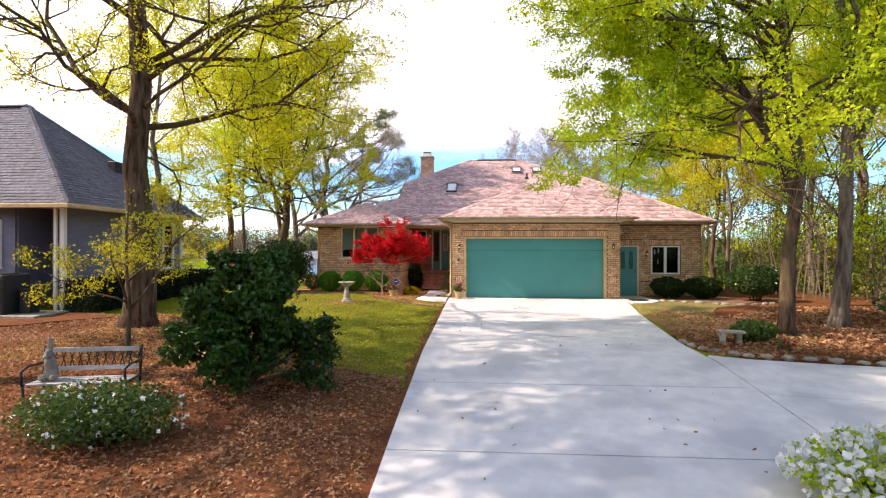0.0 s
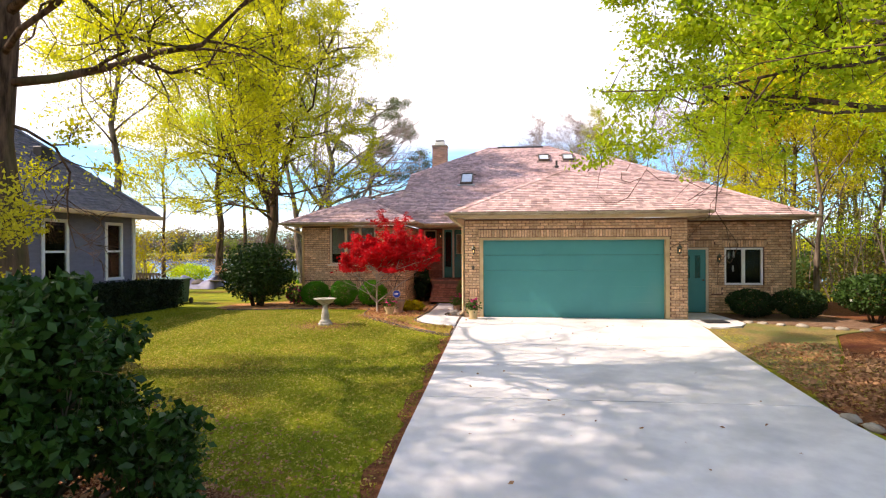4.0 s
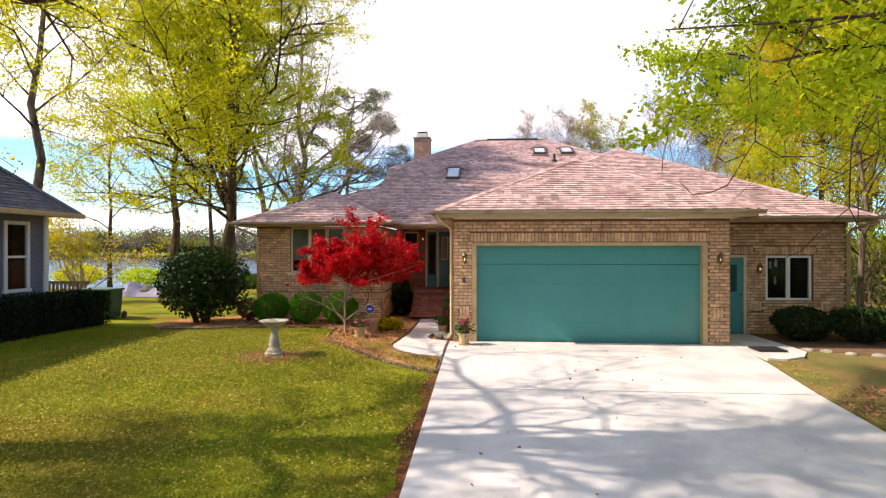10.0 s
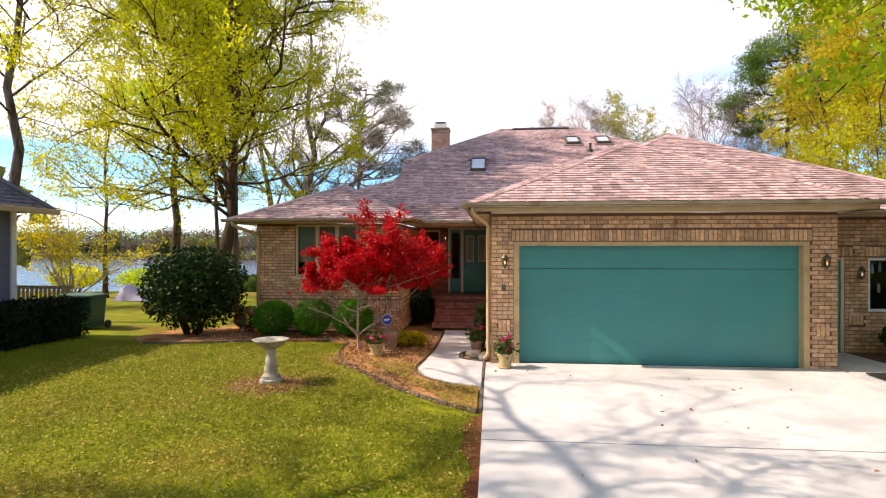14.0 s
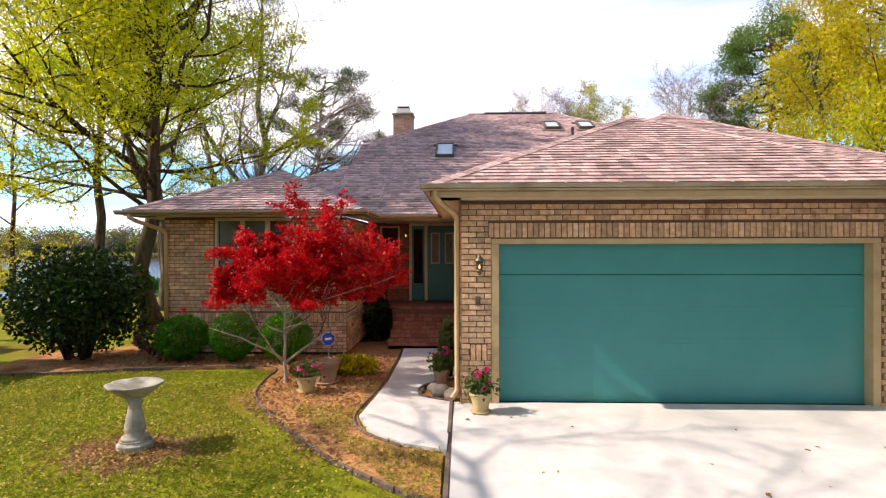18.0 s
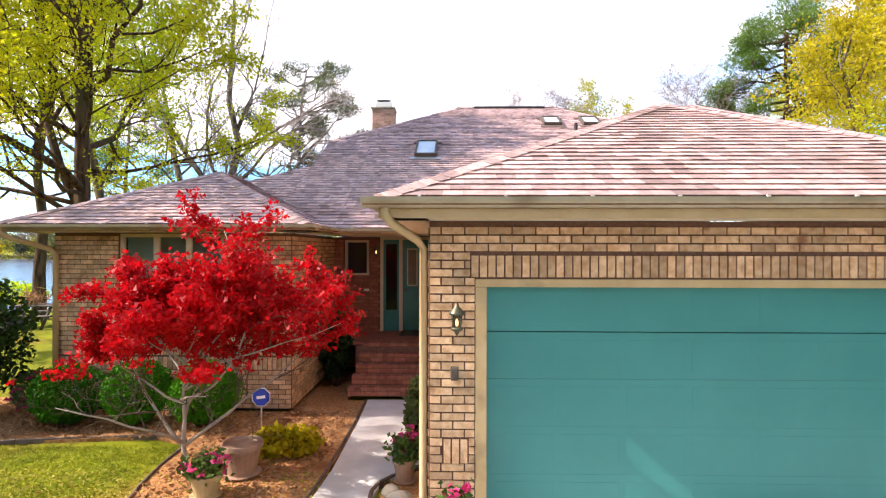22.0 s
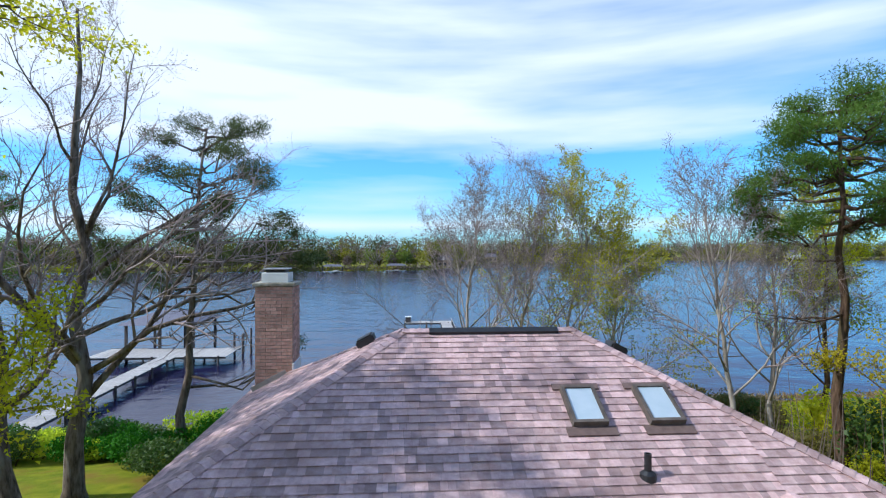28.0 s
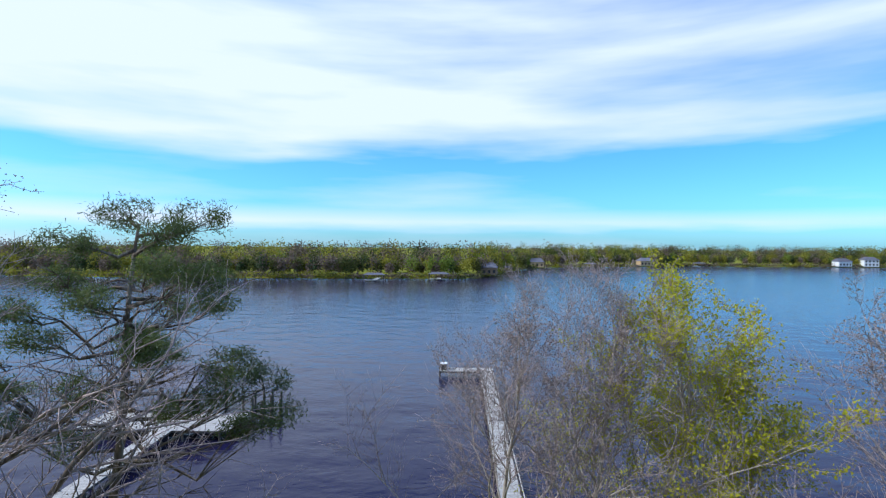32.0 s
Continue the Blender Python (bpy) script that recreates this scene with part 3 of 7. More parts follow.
dirt = sheet("dirt_path", [(-24, -8.2), (-16, -7.7), (-12.9, -6.8), (-11.7, -5.4), (-12.4, -4.8), (-16, -5.0), (-24, -5.4)], M["litter"], "bare grey-brown dirt path beside the neighbouring house", "dirt path", lift=0.05, thick=0.06, step=0.6, ripple=0.03)
worn_lawn = sheet("worn_lawn", [(2.5, -6.9), (3.4, -5.5), (4.3, -4.1), (5.3, -2.2), (6.4, -1.5), (5.0, -0.85), (4.15, -0.3), (3.8, -1.3), (3.3, -1.56), (2.95, -1.5), (2.56, -3.9)], M["worn"], "thin brownish worn lawn beside the drive", "lawn", lift=0.012, thick=0.05, step=0.5, ripple=0.015)
bed_right = sheet("mulch_bed", [(4.12, 1.68), (4.12, -0.3), (5.0, -0.9), (6.4, -1.4), (7.3, -0.6), (7.2, 1.9), (6.4, 1.68)], M["soil"], "dark shaded soil bed under shrubs", "mulch bed", lift=0.025, thick=0.06, step=0.4, ripple=0.02)

# ---- the brick house ----
E0, S = 2.80, 0.518      # eave height and pitch
house = thing("brick_house", "single-storey tan brick house with a brown shingle hip roof", "house", (0, 4, 0))

BL, BH, BG = 0.205, 0.0735, 0.0135
unit_me = bpy.data.meshes.new("brick")
_b = boxes((0, -0.014, 0, BL - BG, 0.01, BH - BG))
_b.to_mesh(unit_me)
_b.free()
unit_me.materials.append(M["brick"])


def brick_wall(name, origin, ang, width, height, holes=(), soldiers=(), thick=0.2, singles=300, material="brick", label=""):
    """A wall of single bricks on a mortar core. The wall runs along u from origin, its face looks to -v."""
    m = Matrix.Translation(origin) @ Matrix.Rotation(radians(ang), 4, "Z")
    us = sorted({0, width, *[h[0] for h in holes], *[h[2] for h in holes]})
    zs = sorted({0, height, *[h[1] for h in holes], *[h[3] for h in holes]})
    us, zs = [u for u in us if 0 <= u <= width], [z for z in zs if 0 <= z <= height]
    bm = bmesh.new()
    for ua, ub in zip(us, us[1:]):
        for za, zb in zip(zs, zs[1:]):
            cu, cz = (ua + ub) / 2, (za + zb) / 2
            if not any(h[0] < cu < h[2] and h[1] < cz < h[3] for h in holes):
                box(bm, ua, 0, za, ub, thick, zb, m)
    bmesh.ops.remove_doubles(bm, verts=bm.verts[:], dist=0.0005)
    wall = part(name, bm, M["mortar"], house, label)
    v, f = [], []
    count = 0
    rng = random.Random(len(name) * 7 + int(width * 100))

    def put(u0, z0, u1, z1):
        nonlocal count
        d = 0.014 + rng.uniform(-0.003, 0.003)
        whole = abs((u1 - u0) - (BL - BG)) < 0.004 and abs((z1 - z0) - (BH - BG)) < 0.004
        if whole and count < singles:
            ob = new("brick", unit_me if material == "brick" else unit_red)
            hang(ob, wall)
            ob.matrix_basis = m @ Matrix.Translation((u0, 0.014 - d, z0))
            count += 1
            return
        k = len(v)
        for p in ((u0, -d, z0), (u1, -d, z0), (u1, -d, z1), (u0, -d, z1), (u0, 0.01, z0), (u1, 0.01, z0), (u1, 0.01, z1), (u0, 0.01, z1)):
            v.append(m @ Vector(p))
        f.extend(tuple(k + i for i in q) for q in ((0, 1, 2, 3), (4, 5, 1, 0), (1, 5, 6, 2), (2, 6, 7, 3), (4, 0, 3, 7)))

    blocked = [*holes, *soldiers]
    rows = int(height / BH)
    for r in range(rows):
        z0, z1 = r * BH + BG / 2, (r + 1) * BH - BG / 2
        cuts = sorted((h[0], h[2]) for h in blocked if h[1] < (z0 + z1) / 2 < h[3])
        free, at = [], 0.0
        for a, b in cuts:
            if a > at:
                free.append((at, a))
            at = max(at, b)
        if at < width:
            free.append((at, width))
        for a, b in free:
            u = -BL / 2 if r % 2 else 0.0
            while u < width:
                p, q = max(u + BG / 2, a + BG / 2), min(u + BL - BG / 2, b - BG / 2)
                if q - p > 0.025:
                    put(p, z0, q, z1)
                u += BL
    for a, z0, b, z1 in soldiers:
        k = max(1, round((b - a) / BH))
        w = (b - a) / k
        for i in range(k):
            put(a + i * w + BG / 2, z0 + BG / 2, a + (i + 1) * w - BG / 2, z1 - BG / 2)
    if v:
        meshed("brickwork", v, f, M[material], wall, kind="stuff")
    return wall


unit_red = unit_me.copy()
unit_red.materials.clear()
unit_red.materials.append(M["porch_brick"])
WT = 2.69
# garage front: door opening 4.88 by 2.13
brick_wall("garage_front_wall", (-2.9, 0, 0), 0, 5.85, WT, holes=[(0.40, -0.01, 5.40, 2.19)], soldiers=[(0.36, 2.20, 5.44, 2.40), (0.12, 0.58, 0.34, 0.80), (5.50, 0.58, 5.72, 0.80)])
brick_wall("garage_side_wall", (-2.9, 6.4, 0), -90, 6.4 - 0.01, WT, singles=150)
brick_wall("garage_return_wall", (2.95, 0.01, 0), 90, 1.7, WT, singles=60)
brick_wall("side_wing_wall", (2.95, 1.7, 0), 0, 3.42, WT, holes=[(0.25, -0.01, 1.15, 1.90), (1.59, 0.80, 2.68, 1.90)], soldiers=[(0.12, 1.91, 1.30, 2.11), (1.53, 1.91, 2.75, 2.11), (1.22, 0.55, 1.50, 0.75), (2.85, 0.55, 3.12, 0.75)])
brick_wall("side_wing_end_wall", (6.37, 1.71, 0), 90, 9.0, WT, singles=0)
brick_wall("left_wing_front_wall", (-8.85, 3.5, 0), 0, 3.68, WT, holes=[(1.0, 1.36, 2.63, 2.68)], soldiers=[(0.0, 0.59, 3.68, 0.79)])
brick_wall("left_wing_inner_wall", (-5.17, 3.51, 0), 90, 2.9, WT, soldiers=[(0.0, 0.59, 2.9, 0.79)])
brick_wall("left_wing_outer_wall", (-8.85, 9.5, 0), -90, 5.99, WT, singles=0)
brick_wall("porch_wall", (-5.17, 6.4, 0), 0, 2.27, WT, holes=[(0.20, 1.88, 0.74, 2.64), (0.96, 0.74, 2.27, 2.70)], material="porch_brick")
# the taller middle behind
part("upper_wall", boxes((-5.62, 9.3, 2.6, 3.9, 15.6, 5.15), (-8.84, 9.3, 0, 6.36, 15.6, 2.7)), M["siding"], house)

# porch floor and steps
steps = part("steps", boxes((-4.45, 4.95, 0, -2.92, 6.4, 0.70)), M["mortar"], house, "red brick front steps and porch")
for k in range(5):
    y0, z1 = 4.2 + 0.19 * k, 0.15 * (k + 1)
    bm = boxes((-4.45 + 0.03 * k, y0 + 0.02, z1 - 0.15, -2.92, 5.1, z1 - 0.012))
    part("step_core", bm, M["mortar"], steps)
    n = 14
    for i in range(n):
        w = (1.53 - 0.03 * k) / n
        x0 = -4.45 + 0.03 * k + i * w
        o = part("brick", boxes((x0 + 0.004, y0, z1 - 0.062, x0 + w - 0.004, y0 + 0.19, z1), bevel=0.004), M["porch_brick"], steps)
    for i in range(7):
        w = (1.53 - 0.03 * k) / 7
        x0 = -4.45 + 0.03 * k + i * w
        part("brick", boxes((x0 + 0.005, y0 + 0.006, z1 - 0.14, x0 + w - 0.005, y0 + 0.05, z1 - 0.074)), M["porch_brick"], steps)
part("porch_floor", boxes((-5.15, 5.15, 0.68, -2.92, 6.38, 0.75), bevel=0.006), M["porch_brick"], steps)

# ---- roof ----
roof = part("roof", boxes((-0.2, 12.45, 6.9, 0.2, 12.65, 6.95)), M["deck"], house, "weathered pinkish-brown asphalt shingle hip roof")


def zf(plane, x, y):
    kind, at = plane
    return E0 + S * {"f": y - at, "l": x - at, "r": at - x}[kind]


def tilt(kind):
    return {"f": (Vector((1, 0, 0)), Vector((0, 1, S)).normalized(), (0, 1)), "l": (Vector((0, -1, 0)), Vector((1, 0, S)).normalized(), (1, 0)), "r": (Vector((0, 1, 0)), Vector((-1, 0, S)).normalized(), (-1, 0)), "b": (Vector((-1, 0, 0)), Vector((0, -1, S)).normalized(), (0, -1))}[kind]


EXPO, TABW = 0.138, 0.165
tab_me = {}


def tab_mesh(material):
    if material not in tab_me:
        me = bpy.data.meshes.new("shingle")
        w, h = TABW - 0.002, EXPO + 0.012
        vs = [(0, 0.016, 0.0), (w, 0.016, 0.0), (w, h, 0.0), (0, h, 0.0), (0, 0, 0.019), (w, 0, 0.019), (w, h, 0.004), (0, h, 0.004)]
        me.from_pydata(vs, [], [(4, 5, 6, 7), (0, 1, 5, 4), (1, 2, 6, 5), (3, 0, 4, 7), (2, 3, 7, 6)])
        me.materials.append(M[material])
        tab_me[material] = me
    return tab_me[material]


def shingles(owner, corners, kind, material="shingle", near=None, singles=0, seed=1):
    """Decking and shingle courses over a flat convex piece of roof."""
    u, v, _ = tilt(kind)
    nrm = u.cross(v)
    o = Vector(corners[0])
    p2 = [((Vector(c) - o).dot(u), (Vector(c) - o).dot(v)) for c in corners]
    area = sum(a[0] * b[1] - b[0] * a[1] for a, b in zip(p2, p2[1:] + p2[:1]))
    if area < 0:
        p2 = p2[::-1]
        corners = corners[::-1]
    n = len(corners)
    dv = [Vector(c) for c in corners] + [Vector(c) - Vector((0, 0, 0.09)) for c in corners]
    meshed("decking", dv, [tuple(range(n)), tuple(range(2 * n - 1, n - 1, -1))] + [(i, i + n, (i + 1) % n + n, (i + 1) % n) for i in range(n)], M["deck"], owner)
    lo_v, hi_v = min(p[1] for p in p2), max(p[1] for p in p2)
    rng = random.Random(seed)
    vs, fs, count = [], [], 0
    k = math.floor(lo_v / EXPO)
    while k * EXPO < hi_v:
        v0 = k * EXPO
        v1 = v0 + EXPO + 0.012
        lo, hi = min(p[0] for p in p2), max(p[0] for p in p2)
        uu = math.floor(lo / TABW) * TABW - rng.random() * TABW
        while uu < hi:
            w = TABW * rng.choice((0.6, 0.85, 1.0, 1.35)) if not singles else TABW
            rect = [(uu + 0.001, v0), (uu + w - 0.001, v0), (uu + w - 0.001, v1), (uu + 0.001, v1)]
            poly = rect
            for a, b in zip(p2, p2[1:] + p2[:1]):
                poly = clip2d(poly, a, b)
                if len(poly) < 3:
                    break
            if len(poly) >= 3:
                whole = len(poly) == 4 and all(abs(a[0] - b[0]) + abs(a[1] - b[1]) < 1e-6 for a, b in zip(poly, rect))
                if whole and singles and count < singles and near(o + u * uu + v * v0):
                    ob = new("shingle", tab_mesh(material))
                    hang(ob, owner)
                    ob.matrix_basis = Matrix.Translation(o + u * (uu + 0.001) + v * v0) @ Matrix((u, v, nrm)).transposed().to_4x4()
                    count += 1
                else:
                    b0 = len(vs)
                    hgt = rng.choice((0.017, 0.02, 0.023))
                    m = len(poly)
                    for q in poly:
                        vs.append(o + u * q[0] + v * q[1] + nrm * (hgt - (hgt - 0.004) * (q[1] - v0) / (v1 - v0)))
                    for q in poly:
                        vs.append(o + u * q[0] + v * min(v1, q[1] + 0.016 * (1 - (q[1] - v0) / (v1 - v0))))
                    fs.append(tuple(b0 + i for i in range(m)))
                    fs.extend((b0 + i + m, b0 + (i + 1) % m + m, b0 + (i + 1) % m, b0 + i) for i in range(m))
            uu += w
        k += 1
    if vs:
        meshed("shingling", vs, fs, M[material], owner, kind="stuff")


def caps(owner, a, b, material="shingle", width=0.135, fall=0.05, step=0.135):
    """Cap shingles laid over a hip or ridge."""
    a, b = Vector(a), Vector(b)
    if b.z < a.z:
        a, b = b, a
    d = (b - a).normalized()
    side = d.cross(Vector((0, 0, 1))).normalized()
    up = side.cross(d)
    n = max(1, int((b - a).length / step))
    ln = (b - a).length / n
    vs = []
    for c, lift in ((0.0, 0.036), (ln + 0.05, 0.024)):
        for s, dz in ((-1, -fall), (-0.25, -0.008), (0.25, -0.008), (1, -fall)):
            vs.append((c, s * width, lift + dz))
        for s in (-1, 1):
            vs.append((c, s * (width - 0.035), lift - fall - 0.02))
    me = bpy.data.meshes.new("hip_cap")
    me.from_pydata(vs, [], [(0, 6, 7, 1), (1, 7, 8, 2), (2, 8, 9, 3), (4, 0, 1, 2, 3, 5), (4, 10, 6, 0), (3, 9, 11, 5)])
    me.materials.append(M[material])
    rot = Matrix((d, side, up)).transposed().to_4x4()
    for i in range(n):
        ob = new("ridge_cap" if abs(d.z) < 0.05 else "hip_cap", me)
        hang(ob, owner)
        ob.matrix_basis = Matrix.Translation(a + d * (i * ln)) @ rot


def on(plane, pts):
    return [(x, y, zf(plane, x, y)) for x, y in pts]


AX, AY = 0.2, 2.85          # where the hips of the garage roof meet
LOW = 0.46                # pitch of the garage and wing roofs


def piece(plane, pts, seed, pitch=S, near=None, singles=0):
    """A flat piece of roof on a plane of the given pitch."""
    global S
    keep, S = S, pitch
    shingles(roof, on(plane, pts), plane[0], near=near, singles=singles, seed=seed)
    S = keep


H1, H2 = LOW * (AX + 3.4), LOW * 5.6
WF, WR, GR, FP = H2 / 5.3, H2 / 4.5, H1 / (3.4 - AX), H1 / (AY + 0.6)
K = 1.1 + H1 / WF                                  # where the garage ridge meets the side wing
V1, V2, V3 = 4.5 + H1 / S, 4.5 + H2 / S, 4.5 + WR * 2.5 / S
V4, V5 = 4.5 + LOW * 2.3 / S, 4.5 + LOW * 1.17 / S
HIP = 1.1 + WR * 2.5 / WF
G = ("l", -3.4)
MAIN = ("f", 4.5)
piece(("f", -0.6), [(-3.28, -0.48), (3.3, -0.48), (AX, AY)], 2, FP, near=lambda p: p.x < 1.5, singles=150)
piece(G, [(-3.28, -0.48), (-3.28, 4.5 + LOW * 0.12 / S), (AX, V1), (AX, AY)], 3, LOW, near=lambda p: p.y < 4.6 and p.x < 0.5, singles=150)
piece(G, [(AX, K), (AX, V1), (2.2, V2), (2.2, 6.4)], 4, LOW)
piece(("r", 3.4), [(3.3, -0.48), (AX, AY), (AX, K), (3.4, 1.1)], 5, GR)
piece(("f", 1.1), [(3.4, 1.1), (6.7, 1.1), (2.2, 6.4), (AX, K)], 6, WF)
piece(("r", 6.7), [(2.2, 6.4), (2.2, V2), (4.2, V3), (4.2, HIP)], 7, WR)
piece(("r", 6.7), [(4.2, HIP), (4.2, 11), (6.7, 11), (6.7, 1.1)], 8, WR)
piece(("f", 2.95), [(-9.35, 2.95), (-4.75, 2.95), (-7.05, 5.25)], 9, LOW)
piece(("l", -9.35), [(-9.35, 2.95), (-7.05, 5.25), (-7.05, 10), (-9.35, 10)], 10, LOW)
piece(("r", -4.75), [(-4.75, 2.95), (-4.75, 4.5), (-7.05, V4), (-7.05, 5.25)], 11, LOW)
piece(MAIN, [(-4.75, 4.5), (-3.4, 4.5), (2.2, V2), (2.2, 10.8), (0.45, 12.55), (-2.53, 12.55), (-4.75, 10.33)], 12)
piece(MAIN, [(-4.75, 4.5), (-4.75, 10.33), (-5.92, 9.16), (-5.92, V5)], 13)
piece(MAIN, [(-5.92, V5), (-5.92, 7.45), (-7.05, V4)], 14)
piece(MAIN, [(2.2, V2), (4.2, V3), (4.2, 8.8), (2.2, 10.8)], 15)
RZ = E0 + S * 8.05
LE, RE = RZ - S * 3.39, RZ - S * 3.75
shingles(roof, [(-5.92, 9.16, LE), (-2.53, 12.55, RZ), (-5.92, 15.94, LE)], "l", seed=16)
shingles(roof, [(4.2, 8.8, RE), (4.2, 16.3, RE), (0.45, 12.55, RZ)], "r", seed=17)
shingles(roof, [(-2.53, 12.55, RZ), (0.45, 12.55, RZ), (4.2, 16.3, RE), (-5.92, 16.3, RE)], "b", seed=18)
AP, P2, WA = (AX, AY, E0 + H1), (2.2, 6.4, E0 + H2), (-7.05, 5.25, E0 + LOW * 2.3)
for a, b in (((-3.28, -0.48, E0 + 0.055), AP), ((3.3, -0.48, E0 + 0.055), AP), ((AX, K, AP[2]), P2), ((6.7, 1.1, E0), P2), ((-9.35, 2.95, E0), WA), ((-4.75, 2.95, E0), WA), (WA, (-7.05, V4, WA[2])), ((-5.92, 9.16, LE), (-2.53, 12.55, RZ)), ((4.2, 8.8, RE), (0.45, 12.55, RZ)), ((-2.53, 12.55, RZ), (0.45, 12.55, RZ)), ((-5.92, 15.94, LE), (-2.53, 12.55, RZ)), ((4.2, 16.3, RE), (0.45, 12.55, RZ))):
    caps(roof, a, b)


def vented_ridge(x, y0, y1, z, side):
    """A ridge vent along y: a black louvred strip on each side, cap shingles over it."""
    bm = bmesh.new()
    for s in (-1, 1):
        prof = [(s * 0.03, 0.055), (s * 0.15, 0.055 - 0.15 * side), (s * 0.15, 0.008 - 0.15 * side), (s * 0.03, 0.0)]
        ends = [[bm.verts.new((x + u, y, z + w)) for u, w in prof] for y in (y0, y1)]
        for i in range(4):
            bm.faces.new((ends[0][i], ends[0][(i + 1) % 4], ends[1][(i + 1) % 4], ends[1][i]))
        bm.faces.new(ends[0])
        bm.faces.new(ends[1][::-1])
    bmesh.ops.recalc_face_normals(bm, faces=bm.faces)
    part("ridge_vent", bm, M["black"], roof)
    caps(roof, (x, y0, z + 0.035), (x, y1, z + 0.035), width=0.142, fall=0.055)


caps(roof, AP, (AX, AY + 0.22, AP[2] + 0.02))
vented_ridge(AX, AY + 0.2, K + 0.1, AP[2], LOW)
caps(roof, P2, (2.2, P2[1] + 0.3, P2[2] + 0.02))
vented_ridge(2.2, P2[1] + 0.28, V2 - 0.1, P2[2], LOW)


# eaves: soffit, fascia, gutter
def eave(a, b, inward, depth=0.5, dz=0.0, ends=(0.0, 0.0)):
    """Soffit, fascia, gutter with hangers and old leaves in it, along an eave from a to b in plan."""
    a, b, n = Vector((*a, 0)), Vector((*b, 0)), Vector((*inward, 0))
    d = (b - a).normalized()
    m = Matrix((d, n, Vector((0, 0, 1)))).transposed().to_4x4()
    m.translation = a + Vector((0, 0, dz))
    ln = (b - a).length
    bm = bmesh.new()
    box(bm, 0, 0.03, 2.695 - dz, ln, depth, 2.712 - dz, m)
    part("soffit", bm, M["trim"], roof)
    bm = bmesh.new()
    box(bm, 0, 0.0, 2.692 - dz, ln, 0.028, 2.785, m)
    part("fascia", bm, M["cream"], roof)
    prof = [(-0.002, 2.785), (-0.002, 2.717), (-0.07, 2.717), (-0.10, 2.745), (-0.115, 2.758), (-0.12, 2.795), (-0.106, 2.795), (-0.103, 2.76), (-0.066, 2.728), (-0.014, 2.728), (-0.014, 2.785)]
    vs = [m @ Vector((s, y, z)) for s in (-ends[0], ln + ends[1]) for y, z in prof]
    k = len(prof)
    fs = [(i, (i + 1) % k, (i + 1) % k + k, i + k) for i in range(k)] + [tuple(range(k))[::-1], tuple(range(k, 2 * k))]
    gut = meshed("gutter", vs, fs, M["gutter"], roof)
    bm = bmesh.new()
    box(bm, 0.01 - ends[0], -0.098, 2.735, ln - 0.01 + ends[1], -0.016, 2.752, m)
    part("gutter_leaves", bm, M["litter"], gut, "dark rotted leaves lying in the gutter")
    for i in range(max(1, int(ln / 0.62))):
        s0 = (i + 0.5) * ln / max(1, int(ln / 0.62))
        bm = bmesh.new()
        box(bm, s0 - 0.011, -0.112, 2.786, s0 + 0.011, -0.004, 2.794, m)
        box(bm, s0 - 0.012, -0.117, 2.795, s0 + 0.012, -0.1, 2.808, m)
        part("hanger", bm, M["white"], gut)


eave((-3.28, -0.48), (3.3, -0.48), (0, 1), 0.48, 0.055, (0.12, 0.12))
eave((-3.28, 4.6), (-3.28, -0.48), (1, 0), 0.38, 0.055)
eave((3.3, -0.48), (3.3, 1.1), (-1, 0), 0.35, 0.055)
eave((3.4, 1.1), (6.7, 1.1), (0, 1), 0.6, 0.0, (0.0, 0.12))
eave((6.7, 1.1), (6.7, 11), (-1, 0), 0.33)
eave((-9.35, 2.95), (-4.75, 2.95), (0, 1), 0.55, 0.0, (0.12, 0.12))
eave((-4.75, 2.95), (-4.75, 4.5), (-1, 0), 0.42)
eave((-9.35, 10), (-9.35, 2.95), (1, 0), 0.5)
eave((-4.75, 4.5), (-3.4, 4.5), (0, 1), 1.9)
part("porch_ceiling", boxes((-5.17, 4.6, 2.716, -2.9, 6.4, 2.735)), M["trim"], roof)
for r in ((-5.95, 9.16, LE - 0.2, -5.90, 15.94, LE - 0.02), (4.18, 8.8, RE - 0.2, 4.22, 16.3, RE - 0.02)):
    part("rake_board", boxes(r), M["trim"], roof)

# ---- trees ----
def scatter_mesh(name, centres, size, material, parent, rng, squash=0.55, label="", kind="", flat=0.0, three=False):
    """Many small leaves round the given centres, one mesh."""
    n = len(centres)
    e = 3 if three else 4
    a = rng.normal(size=(n, 3))
    a[:, 2] *= 1 - flat
    a /= np.linalg.norm(a, axis=1, keepdims=True)
    b = rng.normal(size=(n, 3))
    b -= a * (a * b).sum(1, keepdims=True)
    b /= np.linalg.norm(b, axis=1, keepdims=True)
    s = size * rng.uniform(0.6, 1.3, size=(n, 1))
    bend = np.cross(a, b) * s * 0.25
    if three:
        v = np.stack([centres - a * s, centres + a * s * 0.75 + b * s * squash * 1.1, centres + a * s * 0.75 - b * s * squash * 1.1], 1).reshape(-1, 3)
    else:
        v = np.stack([centres - a * s, centres + b * s * squash + bend, centres + a * s, centres - b * s * squash + bend], 1).reshape(-1, 3)
    me = bpy.data.meshes.new(name)
    me.vertices.add(e * n)
    me.vertices.foreach_set("co", v.astype(np.float32).ravel())
    me.loops.add(e * n)
    me.loops.foreach_set("vertex_index", np.arange(e * n, dtype=np.int32))
    me.polygons.add(n)
    me.polygons.foreach_set("loop_start", np.arange(0, e * n, e, dtype=np.int32))
    me.update(calc_edges=True)
    me.validate()
    me.materials.append(material)
    ob = new(name, me)
    hang(ob, parent)
    return tagged(ob, label, kind=kind)


